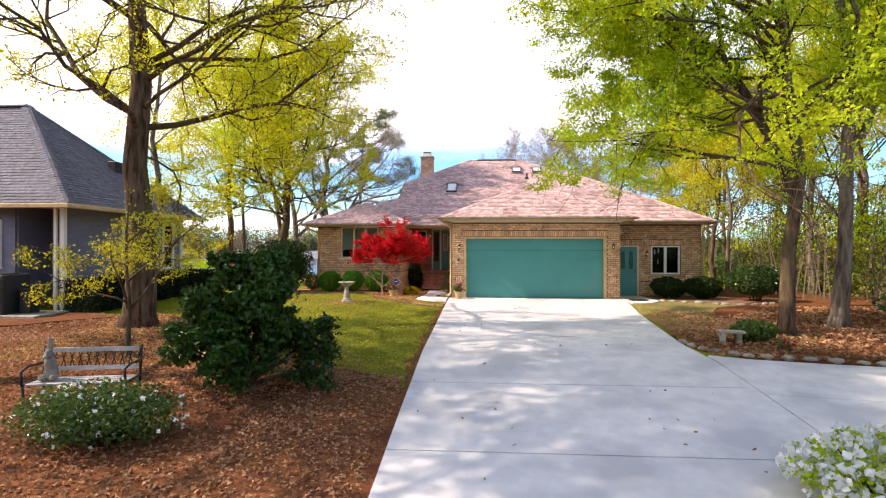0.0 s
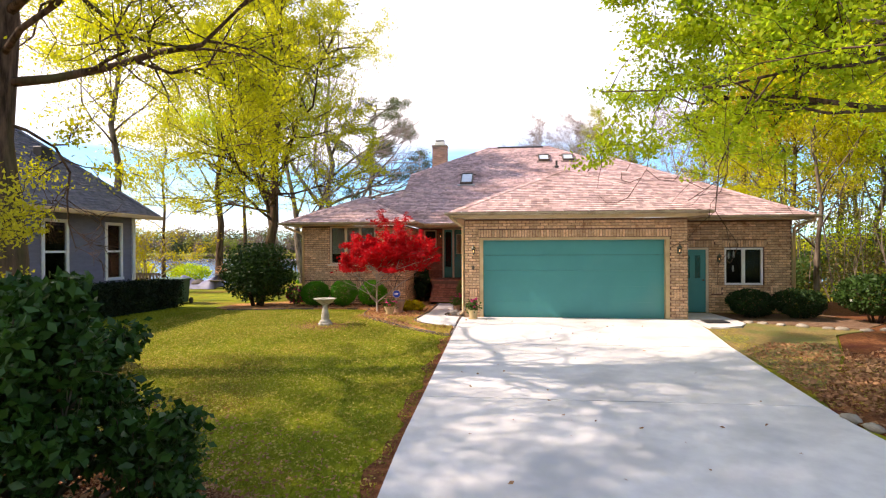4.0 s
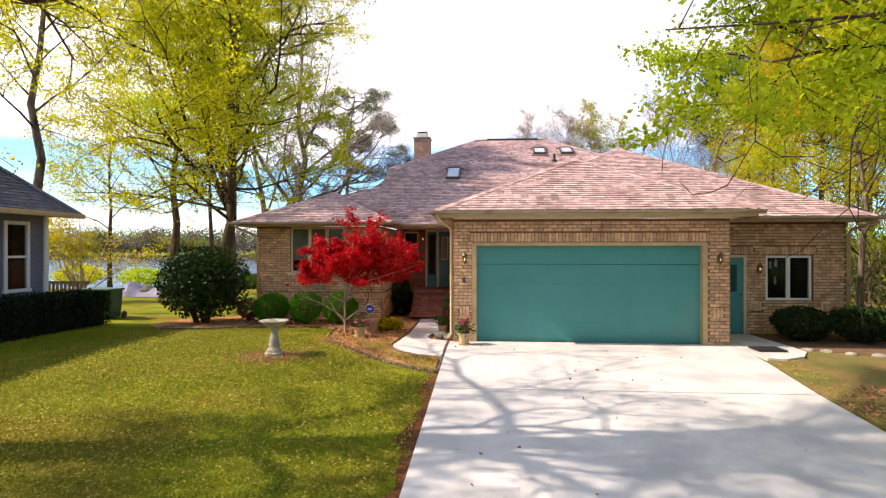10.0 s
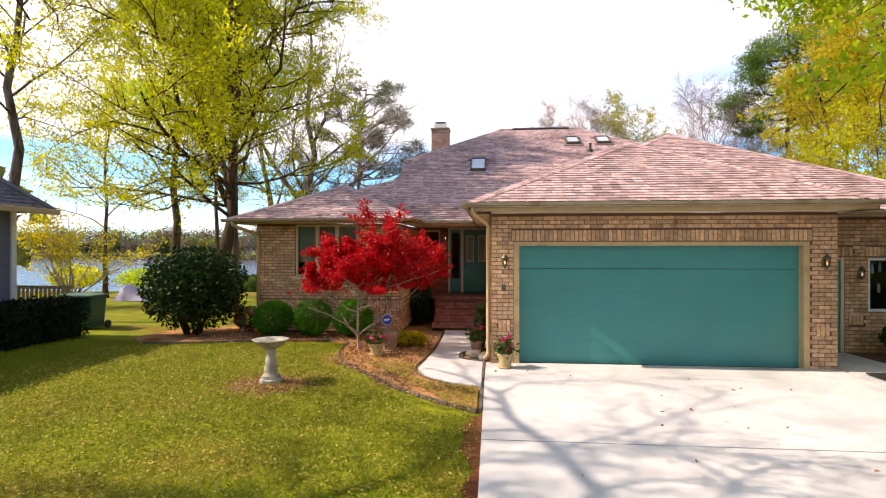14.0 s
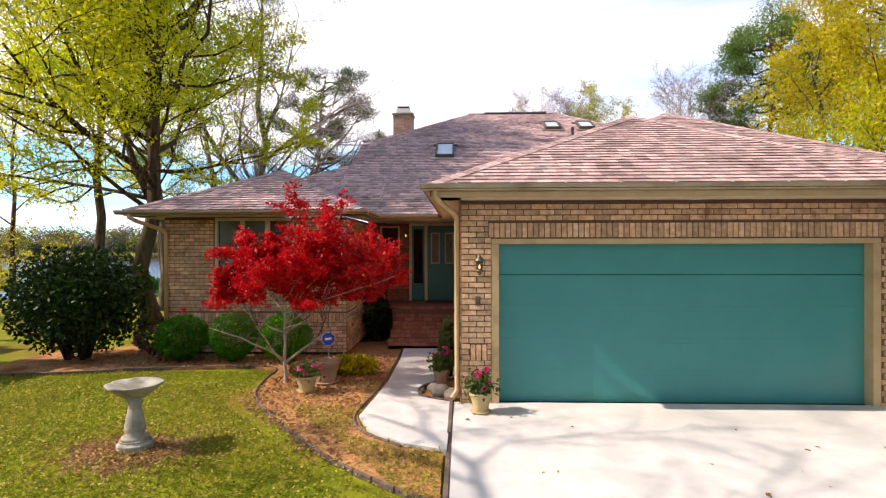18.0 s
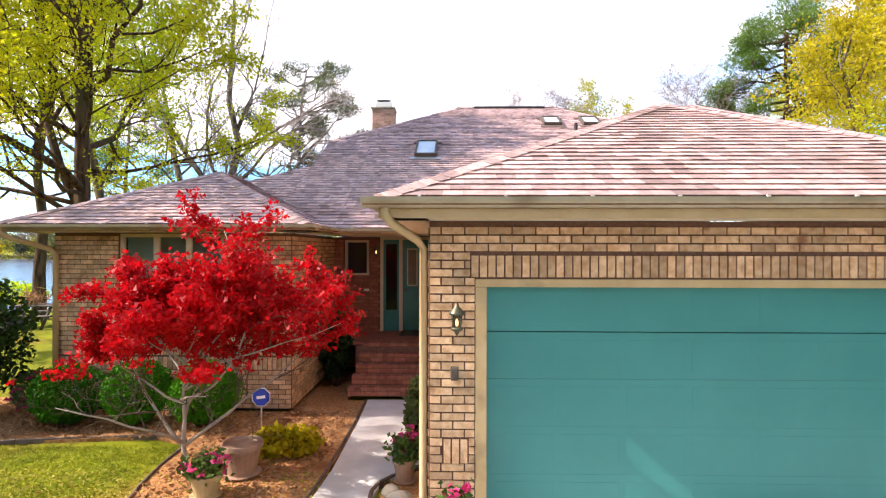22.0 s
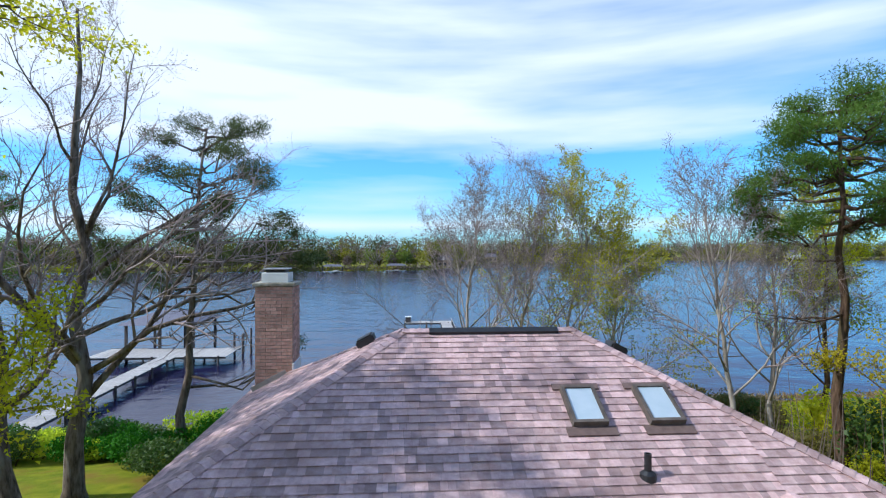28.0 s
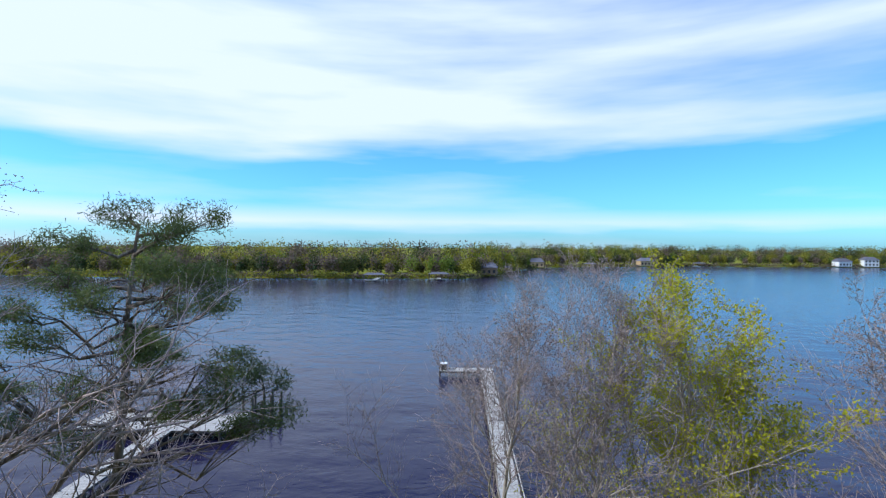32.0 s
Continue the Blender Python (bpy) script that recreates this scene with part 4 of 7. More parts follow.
def tree(name, label, at, h, r, seed, leaf=None, bark="bark", fork=0.3, limbs=(), auto=7, spread_=0.45, rise=35, lean=(0, 0), sub=6, twig=5, per=14, size=0.10, puff=0.35, group="", crooked=0.12, bare=False, droop=0.0, levels=3, tw_r=0.010, low=None, lr=0.45, layer=0.45, three=True, twig_bark=None):
    """A tapered, slightly crooked trunk with limbs, branches and twigs, and leaves along the outer wood."""
    rng = np.random.default_rng(seed)
    z0 = float(ground_z(at[0], at[1])) - 0.1
    t = thing(name, label, "tree", (at[0], at[1], z0), group)
    V, F, anchors = [], [], []
    V2, F2 = [], []
    top = Vector((at[0] + lean[0], at[1] + lean[1], z0 + h))
    base = Vector((at[0], at[1], z0))
    n = 9
    pts = []
    for i in range(n):
        k = i / (n - 1)
        p = base.lerp(top, k)
        wob = h * 0.009 * (1 if 0 < i else 0)
        pts.append(p + Vector((rng.normal() * wob, rng.normal() * wob, 0)))
    rad = [r * (1.45 if i == 0 else 1) * (1 - 0.86 * (i / (n - 1)) ** 0.9) for i in range(n)]
    pts.insert(1, base.lerp(pts[1], 0.22))
    rad.insert(1, r * 1.05)
    tube_data(pts, rad, 10, V, F)

    def along(z):
        for (p, ra), (q, rb) in zip(zip(pts, rad), zip(pts[1:], rad[1:])):
            if p.z <= z <= q.z:
                k = (z - p.z) / max(1e-6, q.z - p.z)
                return p.lerp(q, k), ra + k * (rb - ra)
        return pts[-1], rad[-1]

    def branch(p, d, ln, ra, level):
        m = 6 if level == 1 else (4 if level == 2 else 3)
        q, line, w = p.copy(), [p.copy()], [ra]
        d = d.normalized()
        for i in range(m):
            jog = crooked * (1.6 if level == 1 else 2.2)
            d = (d + Vector((rng.normal() * jog, rng.normal() * jog, rng.normal() * jog * 0.7 + 0.05 - droop))).normalized()
            q = q + d * (ln / m)
            line.append(q.copy())
            w.append(ra * (1 - 0.8 * (i + 1) / m))
        w = [max(x, tw_r * 0.6) for x in w]
        tube_data(line, w, 6 if level == 1 else (4 if level == 2 else 3), *((V2, F2) if twig_bark and level > 1 else (V, F)))
        if level >= levels:
            anchors.extend(zip(line, line[1:]))
            return
        if level >= 2:
            anchors.extend(list(zip(line, line[1:]))[1:])
        for i in range(sub if level == 1 else twig):
            k = 0.25 + 0.75 * (i + rng.random()) / (sub if level == 1 else twig)
            j = min(int(k * m), m - 1)
            s = line[j].lerp(line[j + 1], k * m - j)
            dd = (line[j + 1] - line[j]).normalized()
            side = Vector(rng.normal(size=3)).cross(dd).normalized()
            nd = dd * 0.75 + side * rng.uniform(0.5, 1.0) + Vector((0, 0, 0.15 - droop))
            branch(s, nd, ln * rng.uniform(0.35, 0.6) * (1.15 - 0.5 * k), max(w[j] * 0.6, tw_r), level + 1)

    for z, az, el, ln, ra in limbs:
        s, rr = along(z0 + z)
        d = Vector((math.cos(radians(az)) * math.cos(radians(el)), math.sin(radians(az)) * math.cos(radians(el)), math.sin(radians(el))))
        branch(s, d, ln, min(ra, rr * 0.9), 1)
    a0 = rng.random() * 360
    for i in range(auto):
        k = fork + (0.98 - fork) * (i + 0.3 * rng.random()) / max(1, auto)
        s, rr = along(z0 + h * k)
        az = a0 + i * 137.5 + rng.normal() * 15
        el = rise + 40 * (k - fork) / (1 - fork) + rng.normal() * 8
        ln = h * spread_ * (1.15 - 0.75 * k) * rng.uniform(0.8, 1.15)
        d = Vector((math.cos(radians(az)) * math.cos(radians(el)), math.sin(radians(az)) * math.cos(radians(el)), math.sin(radians(el))))
        branch(s, d, ln, max(rr * lr, 0.03), 1)
    anchors.append((pts[-2], pts[-1]))
    meshed("trunk", [tuple(v) for v in V], F, M[bark], t, smooth=True)
    if V2:
        meshed("twig_work", [tuple(v) for v in V2], F2, M[twig_bark], t, smooth=True, kind="stuff")
    if leaf:
        a = np.repeat(np.array([tuple(p) for p, q in anchors]), per, 0)
        b = np.repeat(np.array([tuple(q) for p, q in anchors]), per, 0)
        c = a + (b - a) * rng.random((len(a), 1)) + rng.normal(size=a.shape) * puff * np.array([1, 1, layer])
        if low:
            c = c[c[:, 2] > low]
        scatter_mesh("crown", c, size, M[leaf], t, rng, three=three)
    return t


def shrub(name, label, at, w, d, h, seed, leaf, count=2600, size=0.05, stems=5, group="", lumps=9, z=None, category="shrub", three=False, hollow=0.72, flowers=None, nf=0, fsize=0.05, base=0.12):
    """A leafy shrub: stems and a lumpy shell of leaves."""
    rng = np.random.default_rng(seed)
    z0 = float(ground_z(at[0], at[1])) if z is None else z
    t = thing(name, label, category, (at[0], at[1], z0), group)
    for i in range(stems):
        V, F = [], []
        a = 2 * math.pi * i / stems + rng.random()
        p = Vector((at[0] + 0.06 * w * math.cos(a), at[1] + 0.06 * d * math.sin(a), z0 - 0.05))
        q = Vector((at[0] + 0.3 * w * math.cos(a), at[1] + 0.3 * d * math.sin(a), z0 + h * 0.75))
        mid = p.lerp(q, 0.5) + Vector(rng.normal(size=3) * 0.03 * h)
        tube_data([p, mid, q], [0.02 + 0.012 * h, 0.015 + 0.008 * h, 0.006], 5, V, F)
        meshed("stem", [tuple(v) for v in V], F, M["bark"], t, smooth=True)
    dirs = rng.normal(size=(count, 3))
    dirs /= np.linalg.norm(dirs, axis=1, keepdims=True)
    lump = rng.normal(size=(lumps, 3))
    lump /= np.linalg.norm(lump, axis=1, keepdims=True)
    bulge = 1 + 0.16 * np.max(dirs @ lump.T, axis=1) ** 3 - 0.08 + 0.05 * np.sin(dirs[:, 0] * 9 + seed) * np.cos(dirs[:, 2] * 8)
    rad = bulge * rng.uniform(hollow, 1.03, size=count)
    hz = h * (1 - base)
    c = dirs * rad[:, None] * np.array([w / 2, d / 2, hz / 2]) * 0.95 + np.array([at[0], at[1], z0 + h * base + hz / 2])
    c[:, 2] = np.maximum(c[:, 2], z0 + 0.03)
    scatter_mesh("foliage", c, size, M[leaf], t, rng, 0.6, three=three)
    if flowers:
        k = rng.choice(count, nf, replace=False)
        c2 = c[k] + dirs[k] * 0.03
        c2 = np.repeat(c2, 5, 0) + rng.normal(size=(nf * 5, 3)) * fsize * 0.5
        scatter_mesh("blossom", c2, fsize, M[flowers], t, rng, 0.8)
    return t



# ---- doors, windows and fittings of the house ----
# slabs and walls behind the openings, coloured near-black as unlit interior
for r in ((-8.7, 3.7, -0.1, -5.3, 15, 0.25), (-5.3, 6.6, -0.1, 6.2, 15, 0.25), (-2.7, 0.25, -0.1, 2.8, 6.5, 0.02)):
    part("floor_slab", boxes(r), M["room_dark"], house)
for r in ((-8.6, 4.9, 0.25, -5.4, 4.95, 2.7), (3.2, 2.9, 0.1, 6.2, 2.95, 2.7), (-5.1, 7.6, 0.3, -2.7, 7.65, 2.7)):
    part("inner_wall", boxes(r), M["room_dark"], house)


def framed(name, parent, x0, x1, z0, z1, y, panes, frame=0.055, depth=0.07, label="", mat_="trim"):
    """A window in a wall that looks to -y, with a frame, mullions and panes."""
    w = part(name, boxes((x0, y, z0, x1, y + depth, z0 + frame), (x0, y, z1 - frame, x1, y + depth, z1), (x0, y, z0 + frame, x0 + frame, y + depth, z1 - frame), (x1 - frame, y, z0 + frame, x1, y + depth, z1 - frame), bevel=0.006), M[mat_], parent, label)
    inner = (x1 - x0 - 2 * frame)
    for i in range(panes):
        a = x0 + frame + inner * i / panes
        b = x0 + frame + inner * (i + 1) / panes
        if i:
            part("mullion", boxes((a - 0.045, y + 0.004, z0 + frame, a + 0.045, y + depth, z1 - frame), bevel=0.005), M[mat_], w)
        g = part("pane", boxes((a + 0.03, y + 0.04, z0 + frame - 0.005, b - 0.03, y + 0.046, z1 - frame + 0.005)), M["glass"], w)
    return w


win_l = framed("window", house, -7.85, -6.22, 1.36, 2.68, 3.53, 3, label="three-light casement window with cream frame")
part("sill", boxes((-7.92, 3.44, 1.31, -6.15, 3.56, 1.36), bevel=0.008), M["trim"], win_l)
part("curtain", boxes((-7.78, 3.62, 1.72, -6.3, 3.64, 2.66)), M["curtain"], win_l, "drawn greenish blind")
win_r = framed("window", house, 4.55, 5.62, 0.81, 1.89, 1.74, 2, label="double casement window with white frame", mat_="white")
for x, z in ((4.72, 1.66), (4.86, 1.70), (4.84, 1.28)):
    part("hanging_ornament", lathe([(0.01, 0), (0.03, 0.04), (0.025, 0.14), (0.008, 0.2)], 8, (x, 1.86, z - 0.1)), M["white"], win_r, "pale ornament hung behind the glass")
win_p = framed("window", house, -4.95, -4.45, 1.90, 2.63, 6.43, 1, frame=0.045, label="small porch window with pale frame")

# garage door
gframe = part("garage_door_frame", boxes((-2.5, -0.012, 0, -2.40, 0.20, 2.12), (2.40, -0.012, 0, 2.5, 0.20, 2.12), (-2.5, -0.012, 2.12, 2.5, 0.20, 2.19), bevel=0.006), M["cream"], house, "cream painted garage door casing")
gdoor = part("garage_door", boxes((-2.42, 0.185, 0.0, 2.42, 0.195, 2.13)), M["black"], house, "wide teal sectional garage door, closed")
for k in range(5):
    z0, z1 = 0.012 + k * 0.426, 0.012 + (k + 1) * 0.426 - (0.0006 if k < 4 else 0.0)
    if k == 3:
        z1 -= 0.008
    sec = part("door_section", boxes((-2.405, 0.145, z0, 2.405, 0.185, z1), bevel=0.0006 if k != 3 else 0.004), M["teal"], gdoor)
    for i in range(8):
        x0 = -2.32 + i * 0.586
        part("panel", boxes((x0, 0.1437, z0 + 0.07, x0 + 0.52, 0.15, z1 - 0.07), bevel=0.001), M["teal"], sec)
part("weather_strip", boxes((-2.4, 0.13, 0.0, 2.4, 0.18, 0.012)), M["black"], gdoor)

# front door with sidelight
fd = part("door_frame", boxes((-4.21, 6.40, 0.75, -4.15, 6.5, 2.70), (-3.82, 6.40, 0.75, -3.75, 6.5, 2.70), (-4.15, 6.40, 2.64, -2.9, 6.5, 2.70), bevel=0.005), M["trim"], house, "pale front door frame")
part("sidelight_panel", boxes((-4.15, 6.46, 0.75, -3.82, 6.49, 1.12), bevel=0.004), M["teal_dark"], fd)
part("sidelight_frame", boxes((-4.15, 6.45, 1.12, -4.10, 6.49, 2.64), (-3.87, 6.45, 1.12, -3.82, 6.49, 2.64), (-4.1, 6.45, 2.55, -3.87, 6.49, 2.64), (-4.1, 6.45, 1.12, -3.87, 6.49, 1.18)), M["teal_dark"], fd)
part("sidelight_pane", boxes((-4.1, 6.468, 1.18, -3.87, 6.474, 2.55)), M["glass"], fd)
door = part("front_door", boxes((-3.75, 6.46, 0.76, -2.92, 6.505, 2.64), bevel=0.004), M["teal_dark"], house, "dark teal front door with two narrow lights")
for x in (-3.55, -3.2):
    part("door_light_frame", boxes((x - 0.11, 6.445, 1.68, x + 0.11, 6.459, 2.46), bevel=0.004), M["trim"], door)
    part("door_light", boxes((x - 0.085, 6.438, 1.71, x + 0.085, 6.444, 2.43)), M["glass"], door)
part("door_handle", lathe([(0.012, 0), (0.03, 0.02), (0.032, 0.05), (0.018, 0.065)], 12), M["bronze"], door).matrix_basis = Matrix.Translation((-3.68, 6.45, 1.6)) @ Matrix.Rotation(radians(90), 4, "X")
doormat = tagged(part("doormat", boxes((-3.75, 5.75, 0.755, -3.0, 6.3, 0.772), bevel=0.004), M["wood_dark"]), "dark doormat lying on the brick porch", "doormat")

# side door
sd = part("side_door_frame", boxes((3.2, 1.70, 0.0, 3.27, 1.80, 1.90), (4.03, 1.70, 0.0, 4.10, 1.80, 1.90), (3.27, 1.70, 1.84, 4.03, 1.80, 1.90), bevel=0.005), M["trim"], house)
sdoor = part("side_door", boxes((3.27, 1.735, 0.01, 4.03, 1.78, 1.84), bevel=0.004), M["teal"], house, "teal side door with a tall light")
for x in (3.50, 3.80):
    part("door_light_frame", boxes((x - 0.10, 1.72, 0.98, x + 0.10, 1.734, 1.70), bevel=0.004), M["teal"], sdoor)
    part("door_light", boxes((x - 0.075, 1.712, 1.01, x + 0.075, 1.719, 1.67)), M["glass"], sdoor)
    part("door_panel", boxes((x - 0.10, 1.722, 0.18, x + 0.10, 1.734, 0.84), bevel=0.005), M["teal"], sdoor)
part("door_handle", lathe([(0.012, 0), (0.03, 0.02), (0.03, 0.05), (0.015, 0.06)], 12), M["bronze"], sdoor).matrix_basis = Matrix.Translation((3.95, 1.735, 0.95)) @ Matrix.Rotation(radians(90), 4, "X")
tagged(part("doormat", boxes((3.1, -0.9, 0.055, 3.65, -0.45, 0.075), bevel=0.004), M["black"]), "black mat on the side path", "doormat")


def lantern(at):
    """A carriage lantern on a wall that looks to -y."""
    x, y, z = at
    t = thing("wall_lantern", "weathered bronze carriage lantern lit on the brick wall", "wall lamp", at, "wall lanterns")
    part("back_plate", boxes((x - 0.05, y - 0.03, z - 0.02, x + 0.05, y + 0.0, z + 0.16), bevel=0.01), M["bronze"], t)
    part("arm", boxes((x - 0.012, y - 0.11, z + 0.02, x + 0.012, y - 0.03, z + 0.045), bevel=0.004), M["bronze"], t)
    part("base", lathe([(0.008, -0.06), (0.02, -0.04), (0.03, -0.01), (0.062, 0.0), (0.066, 0.02), (0.05, 0.03)], 12, (x, y - 0.13, z)), M["bronze"], t, smooth=True)
    gl = part("glass_shade", lathe([(0.048, 0.03), (0.062, 0.17)], 12, (x, y - 0.13, z)), M["glass"], t)
    gl.visible_shadow = False
    part("bulb", lathe([(0.008, 0.04), (0.016, 0.06), (0.018, 0.085), (0.006, 0.12)], 10, (x, y - 0.13, z)), M["bulb"], t, smooth=True)
    part("roof_cap", lathe([(0.085, 0.165), (0.08, 0.185), (0.05, 0.225), (0.022, 0.25), (0.02, 0.27), (0.006, 0.29)], 14, (x, y - 0.13, z)), M["bronze"], t, smooth=True)
    for k in range(4):
        a = math.pi / 4 + k * math.pi / 2
        tube("cage_bar", [(x + 0.05 * math.cos(a), y - 0.13 + 0.05 * math.sin(a), z + 0.025), (x + 0.066 * math.cos(a), y - 0.13 + 0.066 * math.sin(a), z + 0.175)], 0.004, M["bronze"], t, 5)
    for ob in t.children:
        ob.data.transform(Matrix.Translation(at) @ Matrix.Scale(0.8, 4) @ Matrix.Translation(-Vector(at)))
    return t


lantern((-2.66, 0.0, 1.76))
lantern((2.72, 0.0, 1.76))
lantern((-4.28, 6.4, 2.32))
lantern((4.36, 1.7, 1.5))
box_o = thing("outlet_box", "small dark outlet box fixed to the brick", "outlet", (-2.68, 0, 1.36))
part("cover", boxes((-2.715, -0.03, 1.31, -2.645, -0.005, 1.43), bevel=0.006), M["wood_dark"], box_o)
part("flap", boxes((-2.705, -0.04, 1.34, -2.655, -0.03, 1.40), bevel=0.004), M["wood_dark"], box_o)
bell = thing("doorbell", "small pale doorbell plate beside the front door", "doorbell", (-4.5, 6.39, 1.62))
part("plate", boxes((-4.54, 6.375, 1.58, -4.44, 6.39, 1.63), bevel=0.005), M["white"], bell)
part("button", boxes((-4.50, 6.368, 1.595, -4.48, 6.375, 1.615)), M["trim"], bell)

for pts, w in (([(-3.22, -0.52, 2.78), (-3.22, -0.52, 2.71), (-3.18, -0.46, 2.655), (-2.995, -0.06, 2.52), (-2.955, 0.04, 2.45), (-2.955, 0.04, 0.18), (-3.02, -0.05, 0.10)], 0.036),
               ([(-9.2, 2.88, 2.73), (-9.2, 2.89, 2.66), (-9.12, 2.98, 2.60), (-8.82, 3.36, 2.44), (-8.78, 3.42, 2.36), (-8.78, 3.42, 0.15)], 0.042),
               ([(6.66, 1.03, 2.73), (6.66, 1.05, 2.66), (6.45, 1.62, 2.5), (6.43, 1.68, 2.4), (6.43, 1.68, 0.15)], 0.042)):
    tube("downspout", pts, w, M["cream"], house, 8, "cream rain downspout with an elbow")

# chimney
chim = part("chimney", boxes((-5.69, 14.95, 4.6, -4.9, 15.65, 7.58)), M["cast"], house, "red-brown brick chimney with a metal cap")
M["chim_brick"] = surf("chim_brick", (0.40, 0.22, 0.17), (0.54, 0.35, 0.28), 14, 0.85, bump=0.35, bscale=90, vary=0.25)
cb_me = unit_me.copy()
cb_me.materials.clear()
cb_me.materials.append(M["chim_brick"])
for ang, org, wdt in ((0, (-5.69, 14.95, 0), 0.79), (90, (-4.9, 14.95, 0), 0.70)):
    m = Matrix.Translation(org) @ Matrix.Rotation(radians(ang), 4, "Z")
    for r in range(64, 103):
        n = 3
        w = wdt / 3.5
        off = 0.5 if r % 2 else 0.0
        for i in range(4):
            a, b = max(0, (i - off) * w), min(wdt, (i + 1 - off) * w)
            if b - a < 0.04:
                continue
            ob = new("brick", cb_me)
            hang(ob, chim)
            ob.matrix_basis = m @ Matrix.Translation((a + 0.005, 0, r * BH)) @ Matrix.Diagonal(((b - a - 0.01) / (BL - BG), 1, 1, 1))
part("crown", boxes((-5.74, 14.9, 7.58, -4.85, 15.7, 7.65), bevel=0.012), M["cast"], chim)
part("cap_housing", boxes((-5.58, 15.05, 7.65, -5.01, 15.55, 7.86), bevel=0.01), M["white"], chim, "pale metal flue housing")
part("cap_neck", boxes((-5.5, 15.12, 7.86, -5.09, 15.48, 7.93)), M["black"], chim)
part("cap_lid", boxes((-5.56, 15.07, 7.93, -5.03, 15.53, 7.955), bevel=0.006), M["steel"], chim)
fl = bmesh.new()
box(fl, 0, -0.02, 0, 0.82, 0.0, 0.16, Matrix.Translation((-5.71, 14.94, 5.27)) @ Matrix.Rotation(-math.atan(S), 4, "Y"))
part("flashing", fl, M["steel"], chim)
part("flashing", boxes((-4.9, 14.9, 5.68, -4.86, 15.7, 5.92), bevel=0.006), M["white"], chim)


def on_main(x, y, lift=0.0):
    return Vector((x, y, E0 + S * (y - 4.5) + lift))


SLOPE = math.atan(S)


def skylight(x0, y0, w, ln):
    m = Matrix.Translation(on_main(x0, y0, 0.015)) @ Matrix.Rotation(SLOPE, 4, "X")
    bm = bmesh.new()
    for r in ((0, 0, 0, w, 0.05, 0.11), (0, ln - 0.05, 0, w, ln, 0.11), (0, 0.05, 0, 0.05, ln - 0.05, 0.11), (w - 0.05, 0.05, 0, w, ln - 0.05, 0.11)):
        box(bm, *r, m)
    sk = part("skylight", bm, M["wood_dark"], roof, "roof skylight with a dark frame")
    bm = bmesh.new()
    box(bm, 0.05, 0.05, 0.05, w - 0.05, ln - 0.05, 0.085, m)
    part("pane", bm, M["skylight"], sk)
    bm = bmesh.new()
    box(bm, -0.1, ln, 0.0, w + 0.1, ln + 0.12, 0.03, m)
    part("flashing", bm, M["deck"], sk)
    bm = bmesh.new()
    box(bm, -0.1, -0.16, 0.0, w + 0.1, 0.0, 0.024, m)
    part("flashing", bm, M["steel"] if x0 < -2 else M["deck"], sk)


skylight(-3.62, 7.94, 0.52, 1.14)
skylight(-0.16, 10.48, 0.50, 0.74)
skylight(0.94, 10.48, 0.50, 0.74)
vp = on_main(0.57, 9.75)
part("vent_pipe", lathe([(0.045, -0.05), (0.045, 0.30), (0.03, 0.30), (0.03, 0.2)], 12, vp), M["black"], roof)
part("pipe_boot", lathe([(0.11, -0.06), (0.10, 0.05), (0.05, 0.09)], 12, vp), M["black"], roof)
m = Matrix.Translation((-2.06, 12.40, E0 + S * 7.9 + 0.02)) @ Matrix.Rotation(SLOPE, 4, "X")
bm = bmesh.new()
box(bm, 0, 0, 0, 2.24, 0.13, 0.05, m)
part("ridge_vent", bm, M["black"], roof)
for x, y, z, rot in ((-3.15, 13.05, RZ - S * 0.62, 90), (1.55, 13.35, RZ - S * 1.1, -90)):
    m = Matrix.Translation((x, y, z)) @ Matrix.Rotation(radians(rot), 4, "Z") @ Matrix.Rotation(-SLOPE, 4, "X")
    bm = bmesh.new()
    vs = box(bm, -0.2, -0.17, 0, 0.2, 0.17, 0.16, m)
    bmesh.ops.bevel(bm, geom=bm.edges[:], offset=0.03, segments=2, affect="EDGES")
    part("roof_vent", bm, M["black"], roof, "black box roof vent")

# ---- front yard ----
def flat_z(x, y):
    return float(ground_z(x, y))


bath = thing("bird_bath", "weathered cast-stone bird bath with a scalloped bowl", "bird bath", (-6.32, -1.58, 0))
zb = flat_z(-6.32, -1.58)
part("plinth", lathe([(0.17, -0.03), (0.18, 0.0), (0.18, 0.05), (0.15, 0.07), (0.15, 0.09)], 16, (-6.32, -1.58, zb)), M["cast"], bath)
part("pedestal", lathe([(0.14, 0.09), (0.125, 0.12), (0.09, 0.15), (0.105, 0.19), (0.10, 0.24), (0.068, 0.40), (0.06, 0.45), (0.082, 0.475), (0.065, 0.495), (0.10, 0.525)], 16, (-6.32, -1.58, zb)), M["cast"], bath, smooth=True)
part("bowl", lathe([(0.075, 0.52), (0.13, 0.545), (0.20, 0.60), (0.235, 0.64), (0.262, 0.655), (0.265, 0.672), (0.24, 0.672), (0.17, 0.63), (0.05, 0.615)], 32, (-6.32, -1.58, zb), lambda a, z: 1 + 0.075 * abs(math.sin(4 * a)) * max(0.0, (z - 0.56) / 0.11)), M["cast"], bath, smooth=True)

